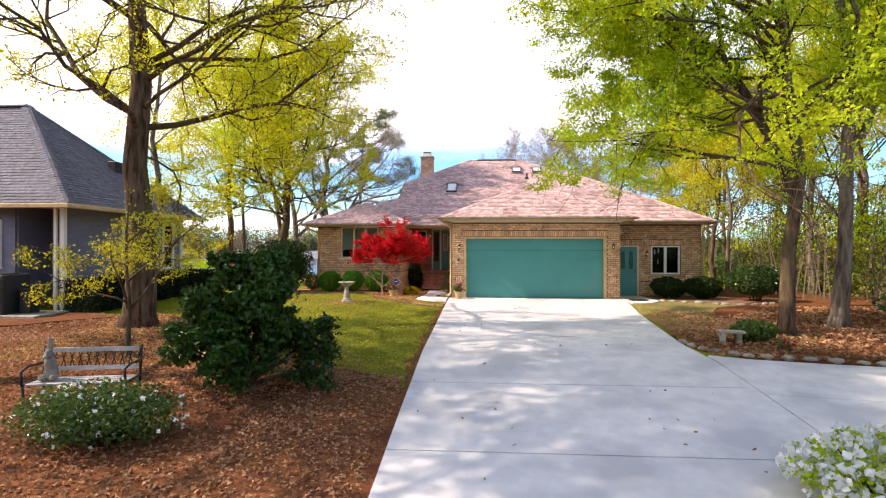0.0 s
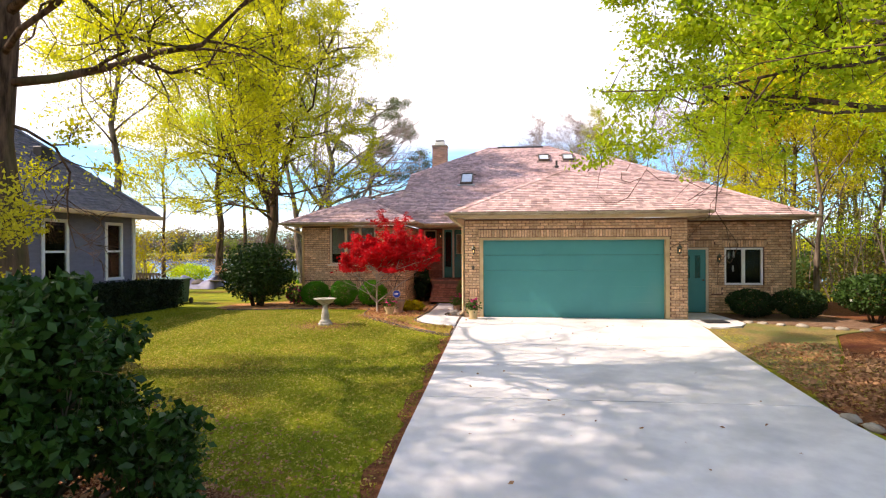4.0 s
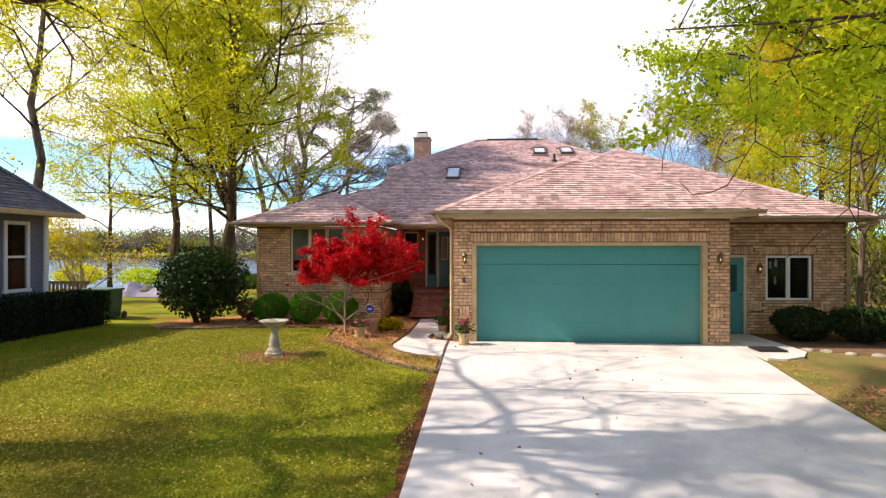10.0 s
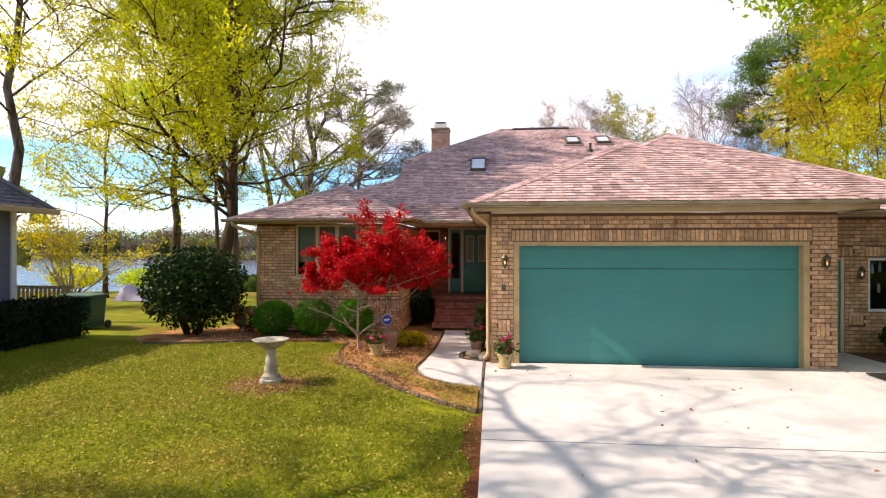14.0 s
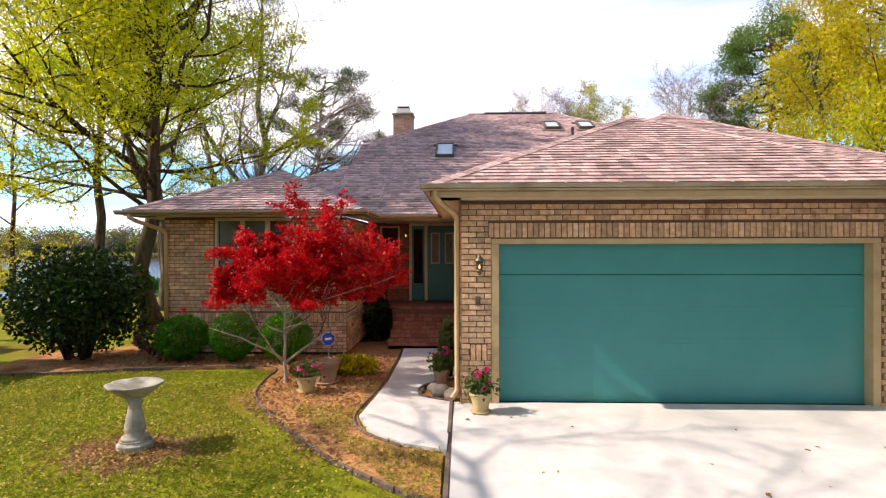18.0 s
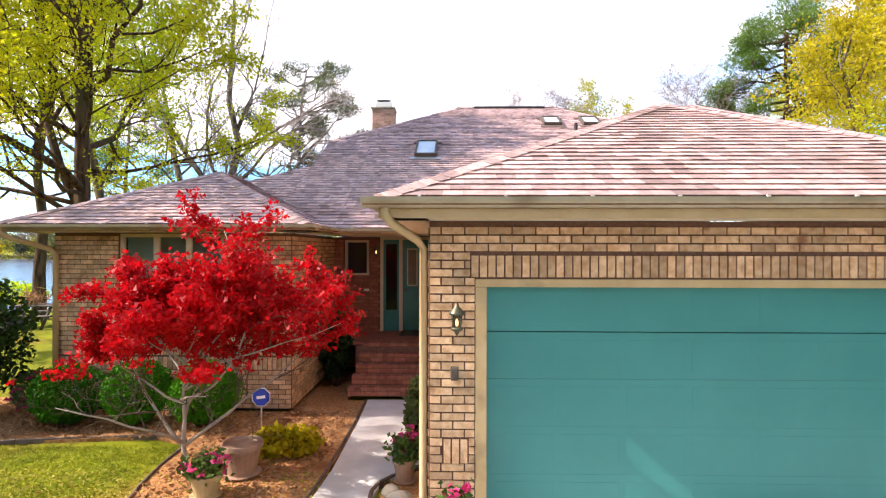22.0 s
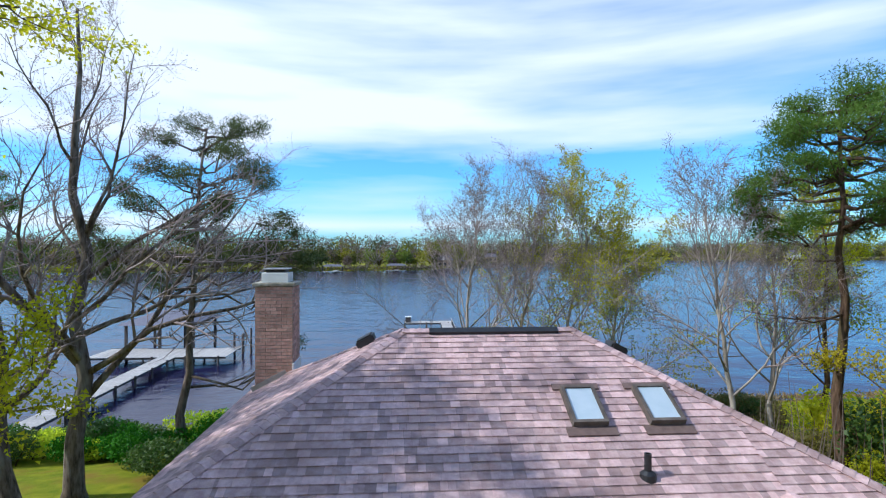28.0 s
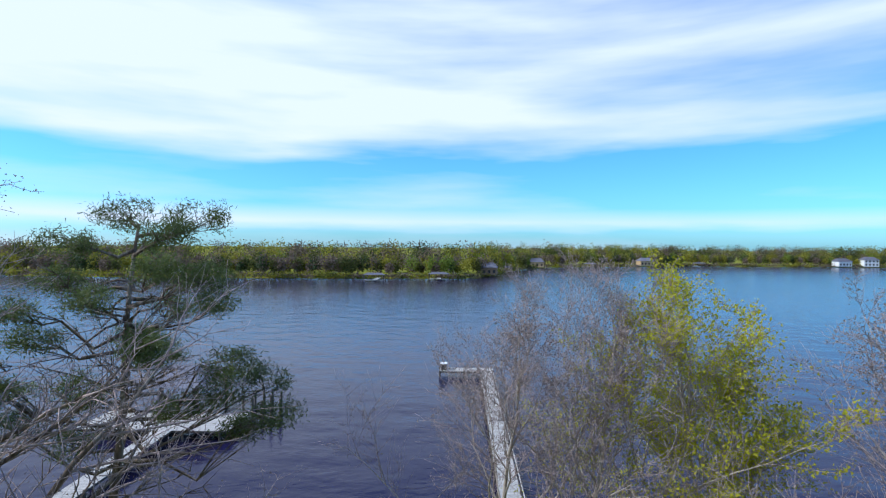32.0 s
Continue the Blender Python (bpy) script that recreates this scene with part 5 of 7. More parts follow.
for i, (x, y) in enumerate(((-8.13, 2.75), (-7.15, 2.8), (-6.16, 2.75))):
    shrub("boxwood", "clipped round green boxwood in the mulch bed", (x, y), 0.97, 0.95, 0.92, 30 + i, "leaf_box", 8500, 0.02, group="boxwoods", base=0.06, hollow=0.8)
shrub("camellia", "large glossy dark green camellia bush", (-10.2, 2.9), 2.5, 2.2, 2.25, 41, "leaf_camellia", 12000, 0.05, stems=8, base=0.05, hollow=0.35, lumps=22)
shrub("azalea", "low pink-flowering azalea at the house corner", (-9.0, 3.3), 0.7, 0.5, 0.7, 42, "leaf_mid", 700, 0.04, flowers="pink_petal", nf=60, fsize=0.035)
shrub("golden_plant", "low golden-green leafy clump in mulch", (-4.72, 1.75), 0.95, 0.75, 0.34, 43, "leaf_gold", 1500, 0.045, base=0.0, hollow=0.3)
shrub("porch_shrub", "dark green shrub in the porch corner", (-4.85, 5.2), 0.6, 0.9, 1.35, 44, "leaf_dark", 1500, 0.06)

# red maple
mt = tree("red_maple", "small scarlet laceleaf maple with slender grey stems", (-5.62, 1.12), 1.9, 0.034, 51, "leaf_red", bark="bark_pale", fork=0.32, auto=0, levels=3, limbs=[(0.4, 150, 40, 1.57, 0.022), (0.43, 10, 40, 1.75, 0.024), (0.47, 265, 40, 1.35, 0.02), (0.71, 95, 40, 1.08, 0.018), (0.9, 190, 21, 1.22, 0.018), (0.9, -6, 26, 2.25, 0.02), (1.04, 60, 40, 0.99, 0.018), (1.14, 140, 40, 1.08, 0.018), (1.23, 335, 34, 1.44, 0.018), (1.33, 240, 40, 0.95, 0.016), (1.42, 10, 34, 1.17, 0.015), (1.52, 170, 38, 0.85, 0.014), (1.42, 200, 16, 0.99, 0.014), (1.52, 20, 19, 1.17, 0.014), (0.95, 290, 16, 0.99, 0.014), (1.19, -4, 21, 1.8, 0.014), (1.04, 30, 27, 1.71, 0.014), (1.42, -15, 32, 1.17, 0.012), (1.57, 330, 37, 0.9, 0.014), (1.14, 8, 10, 1.89, 0.014), (1.33, 175, 11, 1.22, 0.013)], sub=7, twig=6, per=11, size=0.034, puff=0.05, tw_r=0.0035, crooked=0.14, low=1.22, layer=0.6, twig_bark="twig")


def pot(at, r, h, material, label, seed, flowers=None, plant="leaf_mid", ph=0.2, pn=500):
    x, y = at
    z = flat_z(x, y) + 0.045
    t = thing("flower_pot", label, "flower pot", (x, y, z), "flower pots")
    part("pot", lathe([(r * 0.62, 0), (r * 0.66, 0.01), (r * 0.9, h * 0.82), (r, h * 0.84), (r, h), (r * 0.9, h), (r * 0.85, h * 0.9), (0.02, h * 0.88)], 20, (x, y, z)), M[material], t, smooth=False)
    part("saucer", lathe([(r * 0.85, 0), (r * 0.95, 0.02), (r * 0.7, 0.02)], 20, (x, y, z - 0.006)), M[material], t)
    if pn:
        rng = np.random.default_rng(seed)
        c = rng.normal(size=(pn, 3)) * np.array([r * 0.55, r * 0.55, ph * 0.35]) + np.array([x, y, z + h + ph * 0.4])
        scatter_mesh("leaves", c, 0.035, M[plant], t, rng, 0.6)
        if flowers:
            k = 16
            c = rng.normal(size=(k, 3)) * np.array([r * 0.6, r * 0.6, ph * 0.25]) + np.array([x, y, z + h + ph * 0.75])
            c = np.repeat(c, 8, 0) + rng.normal(size=(k * 8, 3)) * 0.018
            scatter_mesh("blossom", c, 0.028, M[flowers], t, rng, 0.8)
    return t


pot((-2.66, -0.42), 0.14, 0.24, "terracotta", "yellow-tan pot of pink and red flowers by the garage", 61, "pink_petal", ph=0.22)
pot((-3.2, 0.95), 0.13, 0.24, "clay", "brown pot of pink flowers beside the walk", 62, "pink_petal", ph=0.22)
pot((-5.12, 0.55), 0.16, 0.22, "terracotta", "tan pot of pink flowers in the mulch", 63, "pink_petal", ph=0.16)
pot((-4.98, 1.1), 0.22, 0.34, "clay", "empty wide clay planter in the mulch", 64, pn=0)
shrub("corner_grass", "tall thin green and dry stems beside the garage wall", (-3.1, 1.6), 0.3, 0.5, 1.0, 65, "leaf_pine_grey", 900, 0.06, stems=14)
for i, (x, y, w) in enumerate(((-3.18, 0.35, 0.15), (-3.02, 0.2, 0.13), (-3.3, 0.55, 0.1))):
    bm = bmesh.new()
    bmesh.ops.create_icosphere(bm, subdivisions=2, radius=w)
    for v in bm.verts:
        v.co = Vector((v.co.x, v.co.y * 0.8, v.co.z * 0.7)) * (1 + 0.2 * noise.noise(v.co * 9 + Vector((i, 0, 0))))
        v.co += Vector((x, y, 0.08))
    tagged(part("stone", bm, M["stone"], smooth=True), "rounded pale landscape stone at the walk corner", "stone", "corner stones")

sg = thing("yard_sign", "blue octagonal security sign on a short stake", "sign", (-5.32, 2.62, 0))
sm = Matrix.Translation((-5.32, 2.62, 0.42)) @ Matrix.Rotation(radians(90), 4, "X")
for nm, r, dz, mt_ in (("rim", 0.135, 0.0, "white"), ("face", 0.122, 0.008, "blue")):
    bm = bmesh.new()
    bmesh.ops.create_cone(bm, cap_ends=True, segments=8, radius1=r, radius2=r, depth=0.012)
    bmesh.ops.rotate(bm, verts=bm.verts, matrix=Matrix.Rotation(radians(22.5), 3, "Z"))
    for v in bm.verts:
        v.co = sm @ (v.co + Vector((0, 0, dz)))
    part(nm, bm, M[mt_], sg)
bm = bmesh.new()
box(bm, -0.06, -0.018, 0.016, 0.06, 0.02, 0.02, sm @ Matrix.Rotation(radians(8), 4, "Z"))
part("emblem", bm, M["white"], sg, "white bar emblem")
part("stake", boxes((-5.33, 2.625, 0.0, -5.31, 2.635, 0.36)), M["steel"], sg)

# edging along the beds
def edging(name, pts, label, w=0.032, h=0.065):
    t = thing(name, label, "edging", (pts[0][0], pts[0][1], 0))
    pts = [Vector((x, y, 0)) for x, y in pts]
    for a, b in zip(pts, pts[1:]):
        d = (b - a).normalized()
        m = Matrix.Translation(Vector((a.x, a.y, flat_z(a.x, a.y) - 0.02))) @ Matrix((d, Vector((-d.y, d.x, 0)), Vector((0, 0, 1)))).transposed().to_4x4()
        bm = bmesh.new()
        box(bm, 0.004, -w / 2, 0, (b - a).length - 0.004, w / 2, h, m)
        bmesh.ops.bevel(bm, geom=bm.edges[:], offset=0.008, segments=1, affect="EDGES")
        part("strip", bm, M["edging"], t)


def fine(pts, n=3):
    out = []
    for i in range(len(pts) - 1):
        p0, p1, p2, p3 = (np.array(pts[max(0, min(len(pts) - 1, i + k))]) for k in (-1, 0, 1, 2))
        for j in range(n):
            s = j / n
            out.append(tuple(0.5 * (2 * p1 + (p2 - p0) * s + (2 * p0 - 5 * p1 + 4 * p2 - p3) * s * s + (3 * p1 - p0 - 3 * p2 + p3) * s ** 3)))
    return out + [pts[-1]]


edging("bed_edging", fine([(-3.08, -2.75), (-3.7, -2.3), (-4.3, -1.75), (-5.0, -0.9), (-5.5, -0.2), (-5.85, 0.5), (-6.0, 1.3), (-6.1, 2.1), (-6.6, 2.3), (-8.3, 2.1), (-9.6, 1.7), (-10.6, 1.55)]), "dark curved landscape edging round the mulch bed")
edging("walk_edging", fine([(-3.52, -1.56), (-4.0, -1.15), (-4.2, -0.6), (-4.14, 0.3), (-4.09, 1.2), (-4.1, 3.0), (-4.14, 4.1)]), "dark edging strip beside the front walk", 0.03, 0.07)
edging("drive_edging", [(-3.03, -2.7), (-3.03, -1.2), (-3.03, 0.0)], "dark timber strip between walk and driveway", 0.05, 0.07)
edging("nook_edging", fine([(-3.0, 0.05), (-3.45, 0.35), (-3.46, 0.9), (-3.0, 1.4)]), "dark edging round the corner patch", 0.04, 0.08)

# shrubs by the side wing
shrub("foundation_shrub", "dark clipped shrub under the side window", (4.85, 0.75), 1.3, 1.1, 0.80, 71, "leaf_dark", 4200, 0.035, group="foundation shrubs", base=0.05)
shrub("foundation_shrub", "dark clipped shrub under the side window", (6.0, 0.6), 1.4, 1.2, 0.82, 72, "leaf_dark", 4200, 0.035, group="foundation shrubs", base=0.05)
shrub("flowering_shrub", "green shrub with pale flowers at the house end", (7.4, -0.2), 1.9, 1.6, 1.25, 73, "leaf_camellia", 4500, 0.045, flowers="white_petal", nf=10, fsize=0.03)

rng0 = random.Random(5)


def border(pts, label, size=0.2):
    d = fine(pts, 6)
    acc, last = 0, None
    for a, b in zip(d, d[1:]):
        acc += math.hypot(b[0] - a[0], b[1] - a[1])
        if acc > size * 1.9 or last is None:
            acc, last = 0, b
            bm = bmesh.new()
            bmesh.ops.create_icosphere(bm, subdivisions=2, radius=1)
            yaw = math.atan2(b[1] - a[1], b[0] - a[0])
            k = rng0.random() * 50
            sx, sy, sz = size * rng0.uniform(0.85, 1.1), size * rng0.uniform(0.5, 0.75), size * rng0.uniform(0.34, 0.5)
            for v in bm.verts:
                c = v.co * (1 + 0.22 * noise.noise(v.co * 1.6 + Vector((k, 0, 0))))
                c = Vector((c.x * sx, c.y * sy, c.z * sz))
                c.rotate(Euler((0, 0, yaw)))
                v.co = c + Vector((b[0], b[1], flat_z(*b) + sz * 0.45))
            tagged(part("stone", bm, M["stone"], smooth=True), label, "stone", "border stones")


border([(2.18, -7.75), (2.45, -8.55), (2.95, -9.0), (3.9, -9.2), (5.0, -9.4)], "rough pale field stone edging the litter bed", 0.125)
border([(4.15, -0.45), (5.0, -1.0), (6.3, -1.6), (7.4, -1.3)], "flat pale stone edging the shrub bed", 0.13)

# concrete bench at the litter bed
cbn = thing("stone_bench", "small cast concrete bench on the litter bed", "bench", (3.1, -7.9, 0))
zb = flat_z(3.1, -7.9)
rot = Matrix.Translation((3.2, -7.75, zb)) @ Matrix.Rotation(radians(-14), 4, "Z") @ Matrix.Scale(0.82, 4)
for nm, r in (("seat", (-0.32, -0.14, 0.27, 0.32, 0.14, 0.335)), ("leg", (-0.24, -0.11, -0.04, -0.12, 0.11, 0.27)), ("leg", (0.12, -0.11, -0.04, 0.24, 0.11, 0.27))):
    bm = bmesh.new()
    box(bm, *r, rot)
    bmesh.ops.bevel(bm, geom=bm.edges[:], offset=0.015, segments=2, affect="EDGES")
    part(nm, bm, M["cast"], cbn)
shrub("low_shrub", "low green shrub behind the stone bench", (3.75, -7.6), 0.9, 0.7, 0.45, 81, "leaf_mid", 1100, 0.05)
shrub("red_flowers", "small clump of red flowers among litter", (3.85, -8.5), 0.25, 0.22, 0.2, 82, "leaf_mid", 120, 0.03, flowers="leaf_red", nf=9, fsize=0.03, category="flowers")

# left litter bed: bench, statue, azalea, big shrub
zb = flat_z(-7.4, -12.03)
gb = thing("garden_bench", "old garden bench with white slats and iron ends", "bench", (-7.6, -11.6, zb))
gm = Matrix.Translation((-7.4, -12.03, zb)) @ Matrix.Rotation(radians(12), 4, "Z")
for i in range(4):
    bm = bmesh.new()
    box(bm, -0.62, -0.22 + i * 0.115, 0.40, 0.62, -0.22 + i * 0.115 + 0.09, 0.42, gm)
    part("seat_slat", bm, M["wood_grey"], gb)
for z0, z1 in ((0.50, 0.56), (0.76, 0.82)):
    bm = bmesh.new()
    box(bm, -0.62, 0.25, z0, 0.62, 0.275, z1, gm)
    part("back_rail", bm, M["wood_grey"], gb)
for i in range(22):
    x = -0.58 + i * 0.0555
    tube("back_lattice", [gm @ Vector((x, 0.262, 0.56)), gm @ Vector((x + (0.05 if i % 2 else -0.05), 0.262, 0.76))], 0.007, M["iron"], gb, 5)
for s in (-1, 1):
    x = 0.64 * s
    for pts in ([(x, -0.26, 0.0), (x, -0.2, 0.2), (x, -0.24, 0.41)], [(x, 0.34, 0.0), (x, 0.24, 0.22), (x, 0.25, 0.45), (x, 0.29, 0.84)], [(x, -0.24, 0.41), (x, 0.25, 0.41)], [(x, -0.24, 0.41), (x, -0.26, 0.6), (x, -0.1, 0.64), (x, 0.25, 0.62)]):
        tube("iron_end", [gm @ Vector(p) for p in pts], 0.018, M["iron"], gb, 6)
st = bmesh.new()
for c, r in (((-0.42, 0.02, 0.56), (0.115, 0.12, 0.17)), ((-0.42, -0.01, 0.68), (0.095, 0.095, 0.17)), ((-0.42, -0.04, 0.85), (0.068, 0.085, 0.075)), ((-0.42, -0.11, 0.83), (0.04, 0.04, 0.035)), ((-0.445, 0.0, 0.99), (0.022, 0.016, 0.12)), ((-0.395, 0.0, 0.99), (0.022, 0.016, 0.12)), ((-0.33, -0.06, 0.48), (0.06, 0.09, 0.05)), ((-0.51, -0.06, 0.48), (0.06, 0.09, 0.05))):
    g = bmesh.ops.create_icosphere(st, subdivisions=2, radius=1)
    for v in g["verts"]:
        v.co = gm @ (Vector((v.co.x * r[0] * 0.75, v.co.y * r[1] * 0.8, v.co.z * r[2])) + Vector(((c[0] + 0.42) * 0.75 - 0.42, c[1], 0.42 + (c[2] - 0.42) * 0.85)))
tagged(part("rabbit_statue", st, M["stone"], smooth=True), "weathered stone rabbit statue seated on the bench", "statue")
shrub("white_azalea", "low azalea with white blossom in the litter", (-6.5, -12.95), 2.1, 1.3, 0.74, 91, "leaf_mid", 7500, 0.027, flowers="white_petal", nf=130, fsize=0.024, base=0.0, hollow=0.25, lumps=14)
shrub("white_azalea", "azalea covered in white blossom beside the drive", (1.95, -13.9), 1.9, 1.2, 0.8, 92, "leaf_fresh", 3800, 0.032, flowers="white_petal", nf=620, fsize=0.042, base=0.0, hollow=0.6)
tagged(tree("glossy_shrub", "large glossy dark evergreen shrub with open foot", (-5.35, -11.2), 1.62, 0.06, 93, "leaf_glossy", fork=0.12, auto=15, sub=7, twig=6, per=7, three=False, size=0.05, puff=0.06, rise=40, spread_=0.80, tw_r=0.006, limbs=[(0.2, 0, 18, 1.15, 0.03), (0.2, 180, 18, 1.15, 0.03), (0.2, 270, 20, 1.0, 0.03), (0.2, 310, 24, 1.1, 0.03), (0.2, 220, 24, 1.1, 0.03), (0.3, 0, 40, 1.2, 0.035), (0.3, 180, 40, 1.2, 0.035), (0.35, 270, 45, 1.0, 0.03)]), category="shrub")
tree("sapling", "young tree with thin pale stem and yellow leaves", (-8.4, -9.6), 3.3, 0.055, 94, "leaf_new", bark="bark", fork=0.3, auto=0, limbs=[(0.9, 120, 55, 1.6, 0.03), (1.0, 20, 50, 1.7, 0.03), (1.1, 200, 30, 1.8, 0.025), (1.5, -10, 20, 1.8, 0.025), (1.8, 170, 15, 1.7, 0.02), (2.2, 60, 40, 1.3, 0.02)], sub=6, twig=5, per=9, size=0.028, puff=0.08, tw_r=0.006)

shrub("ground_cover", "low yellow-green ground cover at the lawn edge", (-8.4, -6.9), 1.7, 1.3, 0.34, 95, "thicket", 3600, 0.03, base=0.0, hollow=0.2, lumps=14)
tagged(tree("twiggy_plant", "small twiggy plant with sparse green leaves", (-4.65, -10.6), 0.75, 0.012, 96, "leaf_mid", fork=0.15, auto=9, sub=5, twig=3, per=3, size=0.025, puff=0.03, rise=48, spread_=0.7, tw_r=0.003), category="shrub")

# ---- large trees ----
oak = "tall oak with furrowed bark and yellow-green spring leaves"
tree("oak_tree", oak, (-10.2, -6.6), 16, 0.36, 11, "leaf_spring", fork=0.46, auto=7, crooked=0.17, low=2.95, limbs=[(4.3, 12, -12, 2.8, 0.035), (4.9, 6, 5, 5.2, 0.085), (5.3, -12, 10, 5.2, 0.06), (5.2, 178, 28, 6.0, 0.10), (6.0, 4, 15, 6.2, 0.08), (6.6, -30, 32, 5.5, 0.09), (7.4, 100, 34, 6, 0.09), (6.4, 8, 26, 6.2, 0.08), (4.8, -70, 20, 5, 0.08), (6.3, -5, 16, 6.0, 0.07)], sub=9, twig=8, per=12, three=False, size=0.036, puff=0.13, spread_=0.42, layer=0.5, tw_r=0.008, droop=0.015)
tree("oak_tree", oak, (4.86, -6.7), 15, 0.165, 12, "leaf_fresh", low=3.2, fork=0.45, auto=8, limbs=[(3.2, 152, 70, 7.5, 0.13), (3.7, 174, 8, 5.8, 0.055), (5.0, 160, 2, 5.4, 0.04), (4.6, 40, 50, 5, 0.06), (4.9, 196, 24, 5.0, 0.045), (5.6, 166, 30, 6.6, 0.05), (6.3, 186, 34, 6.4, 0.045), (4.5, 140, 12, 4.6, 0.04), (5.2, 10, 25, 4.5, 0.04), (7.2, 160, 30, 7.6, 0.05), (7.0, 205, 25, 6, 0.04), (6.6, 174, 24, 7.4, 0.045), (5.8, 172, 4, 5.0, 0.045), (6.3, 164, 6, 4.8, 0.04), (5.4, 140, 4, 4.4, 0.04), (6.9, 184, 14, 5.6, 0.045), (5.7, 194, 6, 6.6, 0.045), (6.3, 200, 8, 6.9, 0.045), (6.8, 190, 10, 6.6, 0.04)], crooked=0.2, sub=10, twig=7, per=30, three=False, size=0.042, puff=0.13, spread_=0.42, layer=0.45, tw_r=0.007, droop=0.012)
tree("oak_tree", "tall pale-barked tree with a wide flared foot", (6.6, -5.7), 17, 0.19, 13, "leaf_fresh", bark="bark_grey", fork=0.38, auto=10, limbs=[(4.4, 30, 45, 4.5, 0.12), (5.5, 140, 30, 5, 0.1), (5.0, 80, 20, 4, 0.06)], sub=8, twig=6, per=13, size=0.055, puff=0.22, lean=(0.3, 0.3))
# two unseen oaks, added only to throw dappled shade on drive and litter
tree("oak_tree", "broad oak out of view, added to shade the drive", (-14.0, -11.5), 15, 0.3, 20, "leaf_spring", fork=0.40, auto=13, sub=7, twig=6, per=14, size=0.085, puff=0.36, spread_=0.48)
tree("oak_tree", "broad oak out of view, added to shade the drive", (-13.5, -16.5), 15, 0.3, 21, "leaf_spring", fork=0.40, auto=13, sub=7, twig=6, per=14, size=0.085, puff=0.36, spread_=0.48)
tree("oak_tree", "tall dark-trunked tree with bright spring leaves", (-12.2, 8.8), 13.4, 0.27, 14, "leaf_spring", limbs=[(3.2, 20, 58, 8, 0.13), (3.6, 165, 55, 8, 0.13), (4.2, 280, 32, 7, 0.11), (4.8, 95, 30, 7, 0.11), (3.4, 230, 25, 6, 0.07), (3.8, 190, 18, 6, 0.07), (7.0, 300, 22, 6.5, 0.09), (8.0, 258, 28, 6, 0.08), (9.0, 330, 30, 6, 0.08), (9.5, 285, 36, 5.5, 0.08), (8.5, 0, 25, 5.5, 0.08), (5.5, 250, 14, 7.0, 0.08), (6.4, 320, 14, 6.5, 0.08)], fork=0.3, auto=18, crooked=0.15, sub=9, twig=7, per=17, size=0.048, puff=0.13, layer=0.5, spread_=0.5, rise=14, lr=0.33, tw_r=0.008)
tree("oak_tree", "slender tree with yellow-green leaves at the lawn edge", (-18.5, 15.5), 15, 0.24, 15, "leaf_spring", fork=0.3, auto=15, sub=7, twig=6, per=12, size=0.065, puff=0.26, lr=0.35)
tree("oak_tree", "tall pale-stemmed tree behind the neighbouring house", (-17.1, 5.0), 14, 0.2, 22, "leaf_spring", bark="bark_grey", fork=0.4, auto=15, sub=7, twig=6, per=12, size=0.06, puff=0.26, spread_=0.46, lr=0.35)
tree("oak_tree", "slim pale leaning tree with fresh green leaves", (-13.8, 12.2), 13, 0.19, 16, "leaf_fresh", bark="bark_grey", fork=0.35, auto=14, sub=7, twig=6, per=12, size=0.062, puff=0.26, lean=(-0.9, 0.3), lr=0.35)
tree("oak_tree", "thin small tree at the lawn edge", (-21, 14), 9, 0.13, 19, "leaf_spring", fork=0.35, auto=9, sub=6, twig=5, per=6, size=0.05, lr=0.35)
tree("bare_tree", "big bare grey tree with forked limbs by the lake", (-14.6, 23.7), 18, 0.34, 18, "bud", bark="bark_grey", twig_bark="twig_purple", fork=0.28, auto=9, limbs=[(4.9, 205, 50, 9, 0.2), (3.6, 30, 42, 10, 0.16), (4.6, 12, 34, 9, 0.13), (6.0, -8, 30, 7.5, 0.11), (8.0, 25, 35, 7, 0.11), (9.5, -15, 40, 6, 0.09)], sub=9, twig=9, per=3, size=0.03, puff=0.14, spread_=0.5, tw_r=0.008)
tree("bare_tree", "dark leaning bare trunk with crooked limbs by the lake", (-15.9, 22.6), 13, 0.3, 23, "bud", bark="bark_grey", twig_bark="twig_purple", fork=0.3, auto=9, limbs=[(3.4, 20, 40, 6, 0.14), (4.6, 0, 30, 6, 0.1)], sub=8, twig=8, per=2, size=0.03, puff=0.14, spread_=0.5, lean=(-2.6, 1.5), tw_r=0.008)


